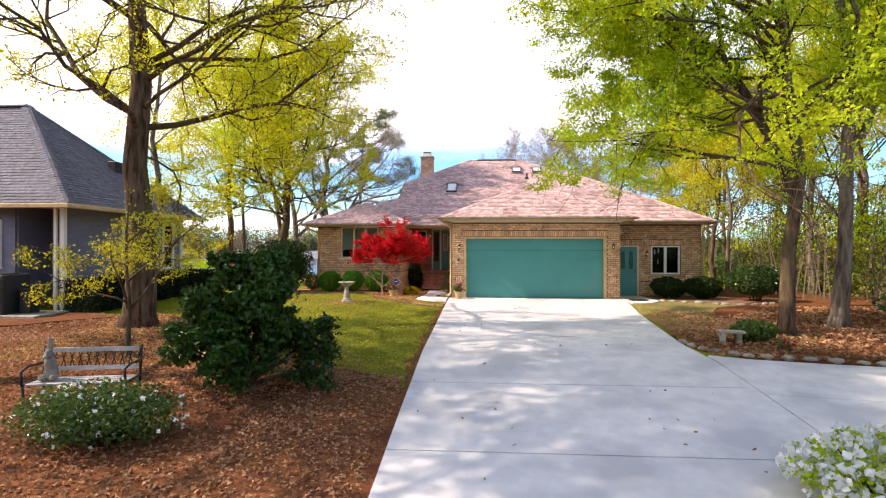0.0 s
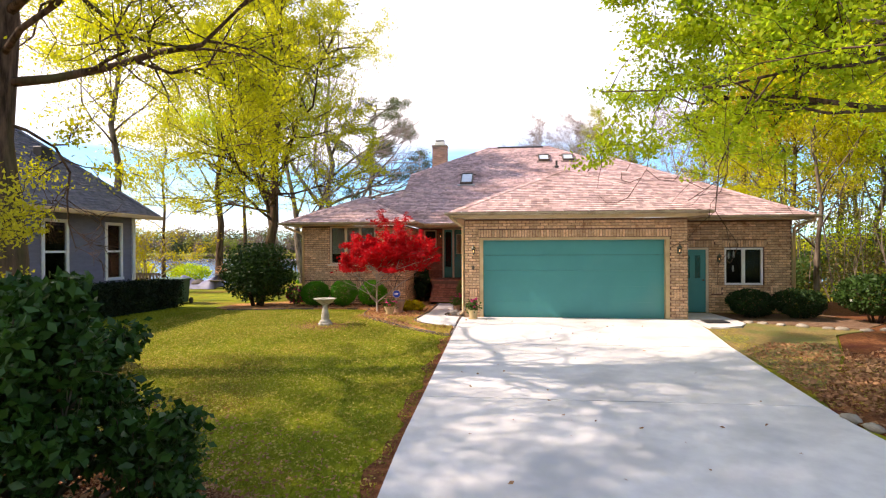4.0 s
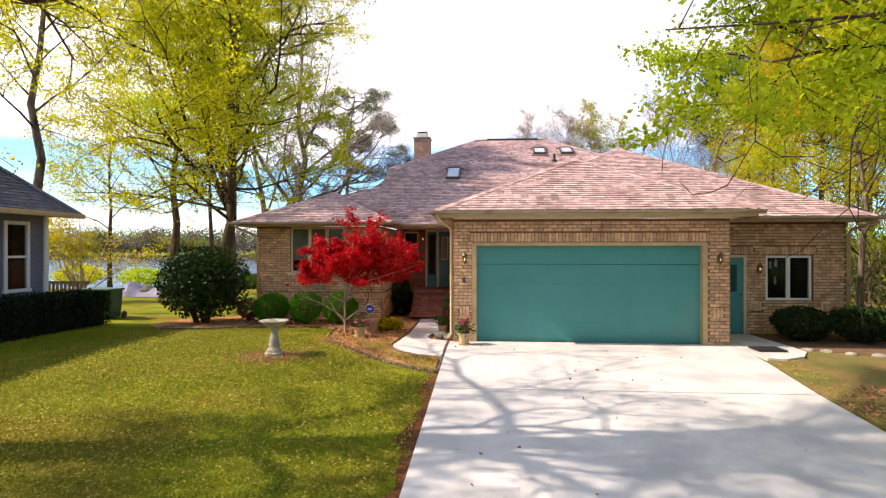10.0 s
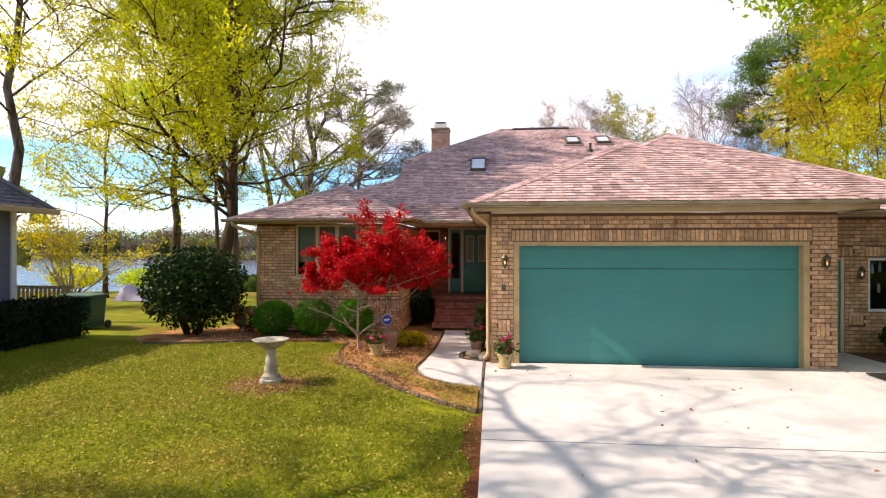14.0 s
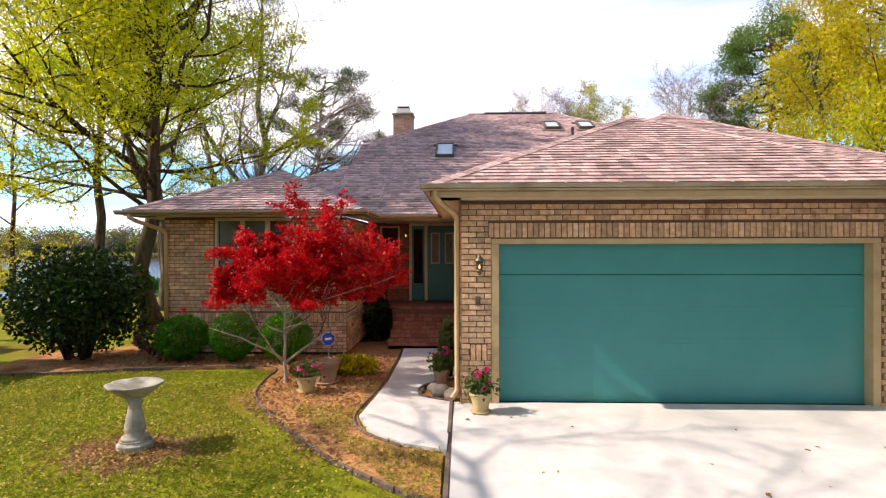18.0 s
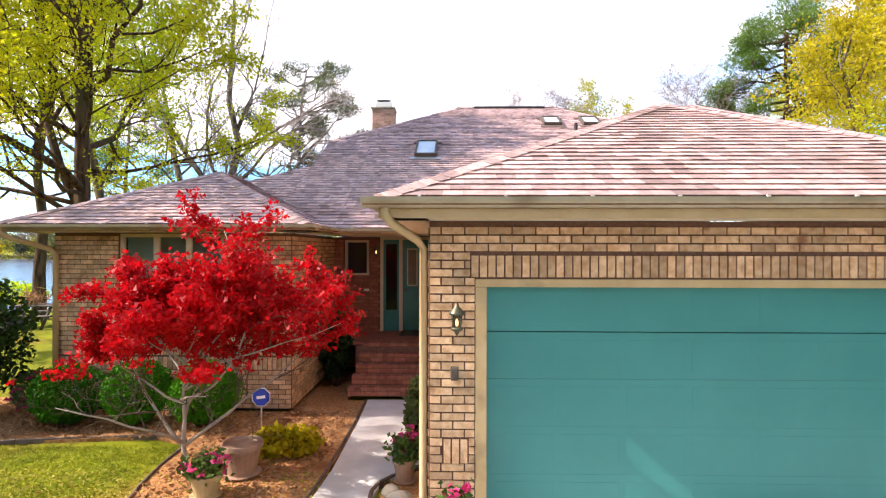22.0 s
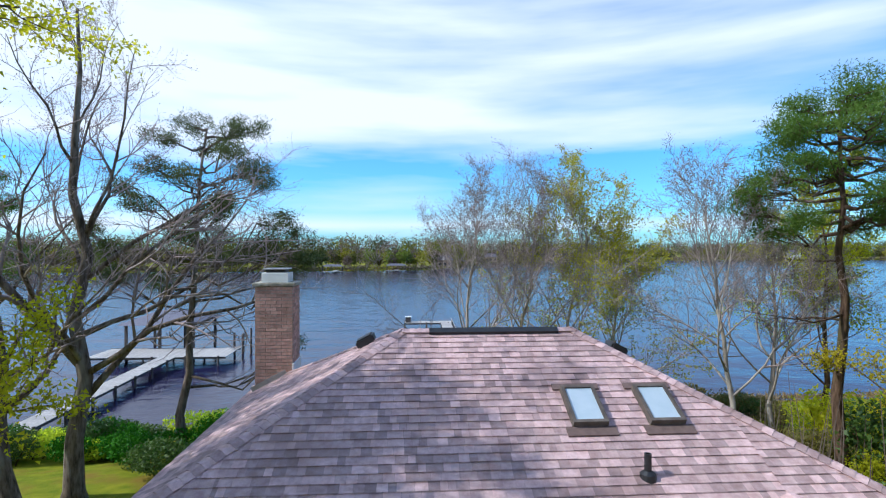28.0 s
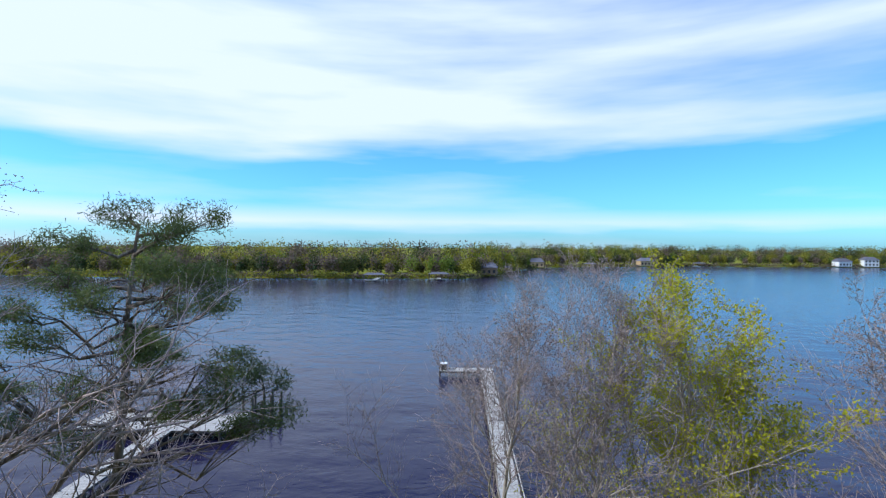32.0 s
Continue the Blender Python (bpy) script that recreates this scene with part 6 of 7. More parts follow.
def pine_tree(label, at, h, r, seed, leaf, clouds=(), n=0, crown=0.5, reach=3.2, lean=(0, 0), bark="bark", tufts=15, needles=75, snags=0):
    """A tall pine: bare lower stem, crooked limbs, each ending in a rounded cloud of needle tufts."""
    rng = np.random.default_rng(seed)
    z0 = float(ground_z(at[0], at[1])) - 0.1
    t = thing("pine_tree", label, "tree", (at[0], at[1], z0), "pines")
    V, F = [], []
    pts = [Vector((at[0] + lean[0] * k + rng.normal() * 0.08, at[1] + lean[1] * k + rng.normal() * 0.08, z0 + h * k)) for k in np.linspace(0, 0.97, 9)]
    tube_data(pts, [r * (1.3 if i == 0 else 1 - 0.8 * i / 8) for i in range(9)], 9, V, F)

    def on_trunk(k):
        j = min(int(k / 0.97 * 8), 7)
        return pts[j].lerp(pts[j + 1], min(1, k / 0.97 * 8 - j))

    ends = []
    for dx, dy, z, rad in clouds:
        ends.append((Vector((at[0] + dx, at[1] + dy, z)), rad, None))
    for i in range(n):
        k = 1 - crown + crown * (i + rng.random() * 0.7) / n
        az = i * 2.4 + rng.normal() * 0.5
        ln = reach * (0.35 + 0.65 * math.sin(math.pi * min(1, (k - 1 + crown) / crown * 0.75 + 0.22))) * rng.uniform(0.55, 1.15)
        s = on_trunk(k)
        ends.append((s + Vector((math.cos(az) * ln, math.sin(az) * ln, rng.uniform(0.1, 0.8))), rng.uniform(0.65, 1.15), s))
    cs = []
    for e, rad, s in ends:
        if s is None:
            k = max(0.2, min(0.95, (e.z - z0 - 0.3 * math.hypot(e.x - at[0], e.y - at[1])) / h))
            s = on_trunk(k)
        jog = 0.07 * (e - s).length
        line = [s] + [s.lerp(e, q) + Vector(rng.normal(size=3)) * jog + Vector((0, 0, -0.12 * (e - s).length * math.sin(math.pi * q))) for q in (0.25, 0.5, 0.75)] + [e - Vector((0, 0, rad * 0.3))]
        tube_data(line, [r * 0.34, r * 0.27, r * 0.2, r * 0.14, r * 0.07], 5, V, F)
        for m in range(tufts):
            d = Vector(rng.normal(size=3)).normalized()
            q2 = e + Vector((d.x * rad, d.y * rad, d.z * rad * 0.62)) * rng.uniform(0.55, 1.0)
            q = line[rng.integers(2, 5)]
            tube_data([q, q.lerp(q2, 0.5) + Vector((0, 0, -0.05)), q2], [r * 0.08, 0.016, 0.008], 3, V, F)
            cs.append(q2)
    for i in range(snags):
        s = on_trunk(rng.uniform(0.3, 0.85))
        d = Vector((rng.normal(), rng.normal(), rng.uniform(0.0, 0.5))).normalized()
        ln, line = rng.uniform(2.0, 4.2), [s]
        for m in range(5):
            d = (d + Vector(rng.normal(size=3)) * 0.22).normalized()
            line.append(line[-1] + d * ln / 5)
        tube_data(line, [r * 0.22, r * 0.18, r * 0.14, r * 0.1, r * 0.07, 0.012], 5, V, F)
        for m in range(12):
            q = line[rng.integers(2, 6)]
            d2 = (d + Vector(rng.normal(size=3)) * 0.8).normalized()
            q2 = q + d2 * rng.uniform(0.4, 1.1)
            tube_data([q, q.lerp(q2, 0.5) + Vector(rng.normal(size=3)) * 0.08, q2], [0.018, 0.012, 0.006], 3, V, F)
    meshed("trunk", [tuple(v) for v in V], F, M[bark], t, smooth=True)
    a = np.array([tuple(c) for c in cs])
    c = np.repeat(a, needles, 0) + rng.normal(size=(len(a) * needles, 3)) * np.array([0.23, 0.23, 0.15])
    scatter_mesh("crown", c, 0.10, M[leaf], t, rng, 0.16, three=True)
    return t


pine_tree("lakeside pine with grey-green needle clumps and bare lower limbs", (-13.8, 31.0), 17.0, 0.24, 201, "leaf_pine_grey", bark="bark_grey", crown=0.42, reach=3.4, n=15, lean=(1.0, 0.6), snags=34, clouds=((4.4, 0, 8.7, 0.9), (5.8, 0.4, 8.9, 1.0), (5.0, -0.6, 9.7, 0.8), (6.4, 0, 7.8, 0.8), (5.0, 0.5, 7.2, 0.7), (5.4, 0, 3.6, 0.6), (4.6, 0.2, 2.6, 0.6), (-3.2, 0, 8.4, 0.8), (-3.8, 0.8, 7.0, 0.8), (3.6, 0.3, 12.6, 0.8), (4.2, 0.0, 11.8, 0.7), (2.6, -0.5, 14.2, 0.8), (-2.6, -0.6, 11.4, 0.8), (2.2, -0.8, 10.2, 0.8), (-4.6, 0, 9.4, 0.8), (-1.0, 0, 6.6, 0.8)), needles=80, tufts=18)
pine_tree("tall pine with dense green tufted crown", (13.7, 22.2), 14.5, 0.24, 202, "leaf_pine", crown=0.36, reach=3.0, n=32, snags=6, needles=95, tufts=16)
pine_tree("distant tall pine above the woods", (22, 26), 17, 0.25, 203, "leaf_pine", crown=0.42, reach=3.0, n=22)
pine_tree("distant dark pine near the lake", (-24, 30), 15, 0.22, 204, "leaf_pine", crown=0.5, reach=3.0, n=22)
bare = "bare pale-barked tree with fine twigs and buds"
for i, (x, y, h, leaf, lean) in enumerate(((0.2, 30.0, 10.6, "bud", (0.8, 0)), (2.9, 30.0, 11.4, "bud", (1.3, 0.2)), (5.0, 30.2, 11.4, "leaf_new", (1.8, 0)), (11.5, 25.0, 10.6, "bud", (-1.4, 0)), (13.0, 25.2, 9.4, "bud", (0.3, 0)), (8.4, 31.5, 9.0, "leaf_new", (0.6, 0)))):
    tree("bare_tree", bare if leaf == "bud" else "lakeside tree with sparse yellow-green new leaves", (x, y), h, 0.15, 210 + i, leaf, bark="bark_pale", fork=0.26, auto=15, sub=11, twig=10, per=3, size=0.03 if leaf == "bud" else 0.06, puff=0.12, rise=42, spread_=0.66, lean=lean, tw_r=0.008, twig_bark="twig_purple", crooked=0.10, lr=0.5)

gold = "slim roadside tree with golden new leaves"
WOODS = [(14.8, 19.0, 11.5, "leaf_gold", 0.16), (11.0, 14.0, 12, "leaf_gold", 0.15), (9.8, 8.5, 11, "leaf_gold", 0.13), (11.5, 3.5, 13, "leaf_fresh", 0.17), (9.4, -1.5, 12, "leaf_spring", 0.14), (12.6, -3.5, 14, "leaf_fresh", 0.18), (10.4, -7.5, 13, "leaf_fresh", 0.16), (15.5, 6.5, 14, "leaf_gold", 0.18), (15.2, 0.0, 13, "leaf_spring", 0.17), (17.5, -6, 14, "leaf_fresh", 0.2), (19, 12, 14, "leaf_gold", 0.2), (8.6, 4.5, 9, "leaf_spring", 0.1), (19.5, 2.5, 15, "leaf_fresh", 0.2), (13.5, 9.0, 12, "leaf_spring", 0.14), (22, -2, 15, "leaf_fresh", 0.2), (18, 18, 13, "leaf_fresh", 0.17), (17, 27, 12, "leaf_spring", 0.16), (23, 9, 14, "leaf_fresh", 0.18), (26, 17, 14, "leaf_gold", 0.18)]
for i, (x, y, h, leaf, r) in enumerate(WOODS):
    tree("woodland_tree", {"leaf_gold": gold, "leaf_fresh": "woodland tree with fresh green spring leaves", "leaf_spring": "slender woodland tree with yellow-green leaves"}[leaf], (x, y), h, r, 300 + i, leaf, bark="bark_grey" if i % 2 else "bark", fork=0.22, auto=12, sub=7, twig=6, per=13, size=0.055, puff=0.2, group="woodland trees", rise=36, spread_=0.40, lr=0.4)
rngw = random.Random(9)
for i in range(26):
    x, y = rngw.uniform(8.2, 24), rngw.uniform(-9.5, 20)
    if x < 9.5 and y > -3:
        x += 1.5
    shrub("undergrowth_bush", "tangled olive-green undergrowth bush below the trees", (x, y), rngw.uniform(1.6, 3), rngw.uniform(1.4, 2.6), rngw.uniform(0.9, 2.3), 400 + i, rngw.choice(("leaf_mid", "thicket", "leaf_mid")), 1500, 0.075, group="undergrowth", hollow=0.3, stems=4, three=True)
for i in range(34):
    x, y = rngw.uniform(13, 32), rngw.uniform(-6, 34)
    shrub("undergrowth_bush", "tangled olive-green undergrowth bush below the trees", (x, y), rngw.uniform(2.5, 4.5), rngw.uniform(2, 4), rngw.uniform(2.0, 4.2), 440 + i, rngw.choice(("leaf_mid", "leaf_mid", "leaf_fresh", "leaf_spring")), 1800, 0.10, group="undergrowth", hollow=0.3, stems=4, three=True)
# brush thicket of bare stems
V, F = [], []
for i in range(560):
    x, y = rngw.uniform(9, 26), rngw.uniform(-8, 22)
    z = float(ground_z(x, y))
    hh = rngw.uniform(1.5, 5.0)
    p = Vector((x, y, z))
    q = p + Vector((rngw.gauss(0, 0.35), rngw.gauss(0, 0.35), hh))
    tube_data([p, p.lerp(q, 0.5) + Vector((rngw.gauss(0, 0.12), rngw.gauss(0, 0.12), 0)), q], [0.026, 0.018, 0.007], 3, V, F)
tagged(meshed("brush_stems", [tuple(v) for v in V], F, M["twig"], kind="stuff"), "thicket of thin bare grey-brown stems", "brush")

# dense olive and brown thicket at the foot of the woods
rngt = np.random.default_rng(77)
cx = rngt.uniform(9.2, 27, 520)
cy = rngt.uniform(-8.5, 16, 520)
keep = (cx > 10.2) | (cy < -1.5)
cx, cy = cx[keep], cy[keep]
cz = ground_z(cx, cy) + 0.2 + rngt.random(len(cx)) ** 1.4 * 4.2
for nm, lf, lab, k in (("thicket_green", "leaf_mid", "dense olive-green thicket under the trees", 0), ("thicket_fresh", "leaf_fresh", "fresh yellow-green thicket under the trees", 1), ("thicket_brown", "thicket", "dull brown-green brush under the trees", 2)):
    sel = np.arange(len(cx)) % 3 == k
    c = np.repeat(np.stack([cx, cy, cz], 1)[sel], 190, 0)
    c = c + rngt.normal(size=c.shape) * np.array([0.55, 0.55, 0.38])
    c = c[c[:, 2] > ground_z(c[:, 0], c[:, 1]) + 0.03]
    tagged(scatter_mesh(nm, c, 0.065, M[lf], None, rngt, three=True), lab, "undergrowth", kind="stuff")

# ---- lakeside ----
def dock(label, a, b, width, deck, posts=3.2, rail=True, singles=300, plank=0.15, ramp=0.0):
    """A plank walkway on piles from a to b in plan."""
    t = thing("dock", label, "dock", (a[0], a[1], deck))
    A, B = Vector((*a, deck + ramp)), Vector((*b, deck))
    d = (Vector((*b, 0)) - Vector((*a, 0)))
    ln = d.length
    d.normalize()
    s = Vector((-d.y, d.x, 0))
    me = bpy.data.meshes.new("plank")
    bm = boxes((0, -width / 2, 0, plank - 0.012, width / 2, 0.035))
    bm.to_mesh(me)
    bm.free()
    me.materials.append(M["wood_grey"])
    m = Matrix((d, s, Vector((0, 0, 1)))).transposed().to_4x4()
    n = min(singles, int(ln / plank))
    st = ln / n
    for i in range(n):
        ob = new("plank", me)
        hang(ob, t)
        k = i / n
        z = deck + ramp * max(0, 1 - k * ln / 6)
        mm = m.copy()
        mm.translation = Vector((a[0], a[1], 0)) + d * (i * st) + Vector((0, 0, z))
        ob.matrix_basis = mm @ Matrix.Diagonal((st / plank, 1, 1, 1))
    for side in (-1, 1):
        bm = bmesh.new()
        mm = m.copy()
        mm.translation = Vector((a[0], a[1], deck - 0.2))
        box(bm, 0, side * (width / 2 - 0.1) - 0.03, 0, ln, side * (width / 2 - 0.1) + 0.03, 0.19, mm)
        part("beam", bm, M["wood_dark"], t)
    k = 0.0
    while k <= ln:
        for side in (-1, 1):
            p = Vector((a[0], a[1], 0)) + d * k + s * side * (width / 2 + 0.02)
            part("pile", lathe([(0.11, -6.0 - deck + deck), (0.10, deck + (0.75 if rail and side < 0 else 0.12))], 8, (p.x, p.y, 0)), M["wood_dark"], t)
        k += posts
    if rail:
        p, q = Vector((a[0], a[1], deck + 0.7)) - s * (width / 2 + 0.02), Vector((b[0], b[1], deck + 0.7)) - s * (width / 2 + 0.02)
        tube("rail", [p, q], 0.04, M["wood_grey"], t, 6)
    return t


dock("long grey plank dock running out into the lake", (2.4, 31.5), (3.2, 82), 1.5, -2.55, ramp=0.5)
dock("cross platform at the outer end of the dock", (-2.8, 82.9), (4.2, 82.9), 2.2, -2.55, rail=False, singles=46)
bt = thing("dock_box", "small pale storage box standing on the dock end", "dock box", (-2.3, 82.9, -2.5))
part("body", boxes((-2.7, 82.4, -2.51, -1.9, 83.3, -1.75), bevel=0.02), M["wood_dark"], bt)
part("lid", boxes((-2.78, 82.3, -1.75, -1.82, 83.4, -1.66), bevel=0.02), M["white"], bt)
dock("neighbouring plank pier on dark piles", (-25.4, 30.5), (-26.2, 58), 1.6, -2.4, rail=False, singles=180, ramp=0.3)
dock("wide pier platform beneath a boat shelter", (-34, 60.5), (-20.5, 60.5), 5.0, -2.4, rail=False, singles=90)
bs = thing("boat_shelter", "open boat shelter with low hipped roof on posts", "boat shelter", (-29, 65, -2.4))
for x in (-32.5, -29, -25.5):
    for y in (62.9, 69.5):
        part("post", boxes((x - 0.12, y - 0.12, -5.2, x + 0.12, y + 0.12, 0.2)), M["wood_dark"], bs)
rv = [(-33.2, 62.2, 0.2), (-24.8, 62.2, 0.2), (-24.8, 70.2, 0.2), (-33.2, 70.2, 0.2), (-30.5, 66.2, 1.4), (-27.5, 66.2, 1.4)]
meshed("roof", rv, [(0, 1, 5, 4), (1, 2, 5), (2, 3, 4, 5), (3, 0, 4), (3, 2, 1, 0)], M["shingle_grey"], bs)
for i in range(9):
    x = -21.5 + 0.9 * (i % 5)
    y = 64 + 3.2 * (i // 5)
    tagged(part("mooring_pile", lathe([(0.13, -6), (0.12, -0.9 - 0.3 * (i % 3))], 8, (x, y, 0)), M["wood_dark"]), "dark wooden mooring pile standing in the water", "pile", "mooring piles")

rngb = random.Random(21)
for i in range(60):
    x = rngb.uniform(-24, 18)
    y = rngb.uniform(31 if x > 4 else 34.5, 41.5) - float(np.interp(x, [-40, -12, 0], [7, 5, 0]))
    if 0.6 < x < 5:
        continue
    shrub("bank_bush", "bright green bush on the lake bank" if x < 1 else "dull brown-green bush on the lake bank", (x, y), rngb.uniform(2, 3.6), rngb.uniform(1.6, 2.6), rngb.uniform(0.9, 1.9), 500 + i, rngb.choice(("leaf_fresh", "leaf_box", "leaf_box", "leaf_mid") if x < 1 else ("thicket", "thicket", "leaf_mid", "thicket")), 1400, 0.085, group="bank bushes", hollow=0.45, three=True, stems=3)
for i, (x, y, w, h, lf) in enumerate(((-22.5, 19, 3.2, 1.3, "leaf_fresh"), (-19.8, 20.5, 2.8, 1.2, "leaf_box"), (-17, 21.5, 2.4, 1.1, "leaf_mid"), (-25, 17, 3, 1.5, "leaf_spring"), (-12.5, 26, 3.0, 1.5, "leaf_mid"), (-10.2, 27.5, 2.6, 1.3, "leaf_mid"), (-14.5, 28, 2.6, 1.5, "leaf_box"))):
    shrub("lawn_bush", "rounded green bush at the lawn edge", (x, y), w, w * 0.8, h, 560 + i, lf, 2200, 0.07, group="lawn bushes", hollow=0.5)
for i in range(40):
    x, y = rngb.uniform(4.5, 17), rngb.uniform(19, 33)
    shrub("brush_bush", "thin brown-olive brush on the slope to the lake", (x, y), rngb.uniform(1.6, 3), rngb.uniform(1.4, 2.4), rngb.uniform(0.8, 2.2), 600 + i, rngb.choice(("thicket", "thicket", "leaf_mid", "leaf_spring")), 900, 0.06, group="slope brush", hollow=0.2, three=True, stems=5)
for i, (x, y, w, h, lf) in enumerate(((-9.4, 31.5, 3.4, 2.3, "leaf_box"), (-7.2, 32.4, 3.6, 2.7, "leaf_fresh"), (-5.0, 31.8, 3.2, 2.5, "leaf_box"), (-2.9, 32.6, 3.4, 2.8, "leaf_fresh"), (-0.9, 32.2, 2.8, 2.4, "leaf_box"), (-11.6, 30.4, 3.0, 2.0, "leaf_box"))):
    shrub("tall_bank_bush", "tall bright green bush crowding the lake bank", (x, y), w, w * 0.8, h, 660 + i, lf, 3800, 0.07, group="tall bank bushes", hollow=0.4, three=True, stems=5, lumps=16)
for i, (x, y, w, h) in enumerate(((8.9, 23.2, 2.8, 2.1), (10.8, 22.4, 2.6, 1.8), (13.2, 23.0, 2.8, 2.0), (7.2, 30.5, 2.6, 1.0))):
    shrub("slope_bush", "loose olive-green bush on the slope", (x, y), w, w * 0.8, h, 670 + i, "leaf_mid" if i % 2 else "thicket", 2600, 0.06, group="slope bushes", hollow=0.25, three=True, stems=6, lumps=16)
# reeds along the water
rn = np.random.default_rng(77)
n = 5000
rx = rn.uniform(-60, 50, n)
ry = 42.0 + rn.normal(size=n) * 1.0 - np.interp(rx, [-40, -12, 0], [7, 5, 0])
keep_ = ~((rx > 1.2) & (rx < 4.6))
rx, ry = rx[keep_], ry[keep_]
c = np.stack([rx, ry, ground_z(rx, ry) + 0.3], 1)
M["reed"] = leafy("reed", (0.16, 0.10, 0.045), (0.30, 0.22, 0.09), 0.8, 0.3)
tagged(scatter_mesh("reeds", c, 0.45, M["reed"], None, rn, 0.08, kind="stuff"), "brown marsh reeds along the shoreline", "reeds")

tagged(tree("crape_myrtle", "multi-stemmed shrub with yellowish spring leaves", (-19.0, 9.5), 3.8, 0.05, 571, "leaf_gold", bark="bark_pale", fork=0.1, auto=0, limbs=[(0.15, a, 68, 3.2, 0.04) for a in range(0, 360, 45)], sub=5, twig=4, per=5, size=0.055, puff=0.18, tw_r=0.006), category="shrub")

# picnic table and covered boat on the back lawn
zt = flat_z(-18, 13)
pt = thing("picnic_table", "dark wooden picnic table on the back lawn", "table", (-16.6, 13.2, zt))
part("tabletop", boxes((-17.4, 12.8, zt + 0.70, -15.8, 13.6, zt + 0.75), bevel=0.01), M["wood_dark"], pt)
for y in (12.35, 13.75):
    part("seat", boxes((-17.4, y, zt + 0.42, -15.8, y + 0.28, zt + 0.46), bevel=0.01), M["wood_dark"], pt)
for x in (-17.1, -16.1):
    for s in (-1, 1):
        tube("leg", [(x, 13.2 + 0.7 * s, zt), (x, 13.2 + 0.25 * s, zt + 0.7)], 0.05, M["wood_dark"], pt, 6)
    part("brace", boxes((x - 0.03, 12.4, zt + 0.36, x + 0.03, 14.0, zt + 0.42)), M["wood_dark"], pt)
tv, tf = [], []
for i in range(13):
    for j in range(9):
        u, v = i / 12, j / 8
        x = -19.3 + 2.3 * u
        y = 12.2 + 1.3 * v
        z = zt + 0.75 * math.sin(math.pi * v) ** 0.7 * (0.75 + 0.25 * math.cos(6 * u)) * (1 if 0 < i < 12 else 0.15) + 0.03 * noise.noise((x * 3, y * 3, 0))
        tv.append((x, y, z))
for i in range(12):
    for j in range(8):
        a = i * 9 + j
        tf.append((a, a + 9, a + 10, a + 1))
tb = thing("covered_boat", "small upturned boat under a grey-blue tarpaulin", "boat", (-18.2, 12.8, zt))
cov = meshed("tarpaulin", tv, tf, M["tarp"], tb, smooth=True)
part("hull", lathe([(0.1, 0.0), (0.5, 0.05), (0.45, 0.3), (0.1, 0.5)], 14, (-18.2, 12.85, zt)), M["wood_dark"], tb)
bd = thing("brush_pile", "brown bundle of dry branches on the table", "brush pile", (-16.9, 13.2, zt + 0.75))
rp = np.random.default_rng(5)
scatter_mesh("twigs", rp.normal(size=(120, 3)) * np.array([0.2, 0.2, 0.15]) + np.array([-16.9, 13.2, zt + 0.95]), 0.22, M["fallen"], bd, rp, 0.1)

# ---- the far shore ----
rf = np.random.default_rng(31)
groups = {"leaf_spring": [], "leaf_mid": [], "bud": [], "leaf_pine": [], "leaf_fresh": []}
sizes = {}
for i in range(1500):
    x = rf.uniform(-430, 620)
    y = far_shore(x) + 1.5 + abs(rf.normal()) * 26
    front = y - far_shore(x) < 22
    h = rf.uniform(7, 13) if front else rf.uniform(16, 20.5)
    kind_ = rf.choice(list(groups), p=[0.3, 0.2, 0.27, 0.11, 0.12])
    if x < 0:
        kind_ = rf.choice(list(groups), p=[0.2, 0.22, 0.36, 0.14, 0.08])
    m = 210
    dd = rf.normal(size=(m, 3))
    dd /= np.linalg.norm(dd, axis=1, keepdims=True)
    rr = rf.uniform(0.35, 1.0, size=(m, 1))
    w = h * rf.uniform(0.28, 0.42)
    groups[kind_].append(dd * rr * np.array([w, w, h * 0.42]) + np.array([x, y, -2.2 + h * 0.56]))
for i in range(620):
    x = rf.uniform(-300, 560)
    y = far_shore(x) - 1.5 + rf.normal() * 1.6
    h = rf.uniform(1.5, 4.5)
    dd = rf.normal(size=(26, 3))
    groups[rf.choice(("bud", "leaf_mid", "bud", "leaf_spring"))].append(dd * np.array([1.6, 1.0, h * 0.22]) + np.array([x, y, -2.9 + h * 0.45]))
for i in range(300):
    x = rf.uniform(-90, 90)
    y = rf.uniform(-62, -32)
    m = 46
    h = rf.uniform(8, 14)
    dd = rf.normal(size=(m, 3))
    dd /= np.linalg.norm(dd, axis=1, keepdims=True)
    w = h * 0.36
    groups["leaf_mid"].append(dd * rf.uniform(0.35, 1.0, size=(m, 1)) * np.array([w, w, h * 0.45]) + np.array([x, y, -1.5 + h * 0.5]))
for i in range(160):
    x, y = rf.uniform(-75, -34), rf.uniform(-40, 22)
    m = 46
    h = rf.uniform(8, 13)
    dd = rf.normal(size=(m, 3))
    dd /= np.linalg.norm(dd, axis=1, keepdims=True)
    w = h * 0.36
    groups["leaf_mid"].append(dd * rf.uniform(0.35, 1.0, size=(m, 1)) * np.array([w, w, h * 0.45]) + np.array([x, y, -1.0 + h * 0.5]))
words = {"leaf_spring": "yellow-green spring woods on the far shore", "leaf_mid": "olive-green woods round the lake and across the street", "bud": "brown leafless woods on the far shore", "leaf_pine": "dark pines on the far shore", "leaf_fresh": "fresh green woods on the far shore"}
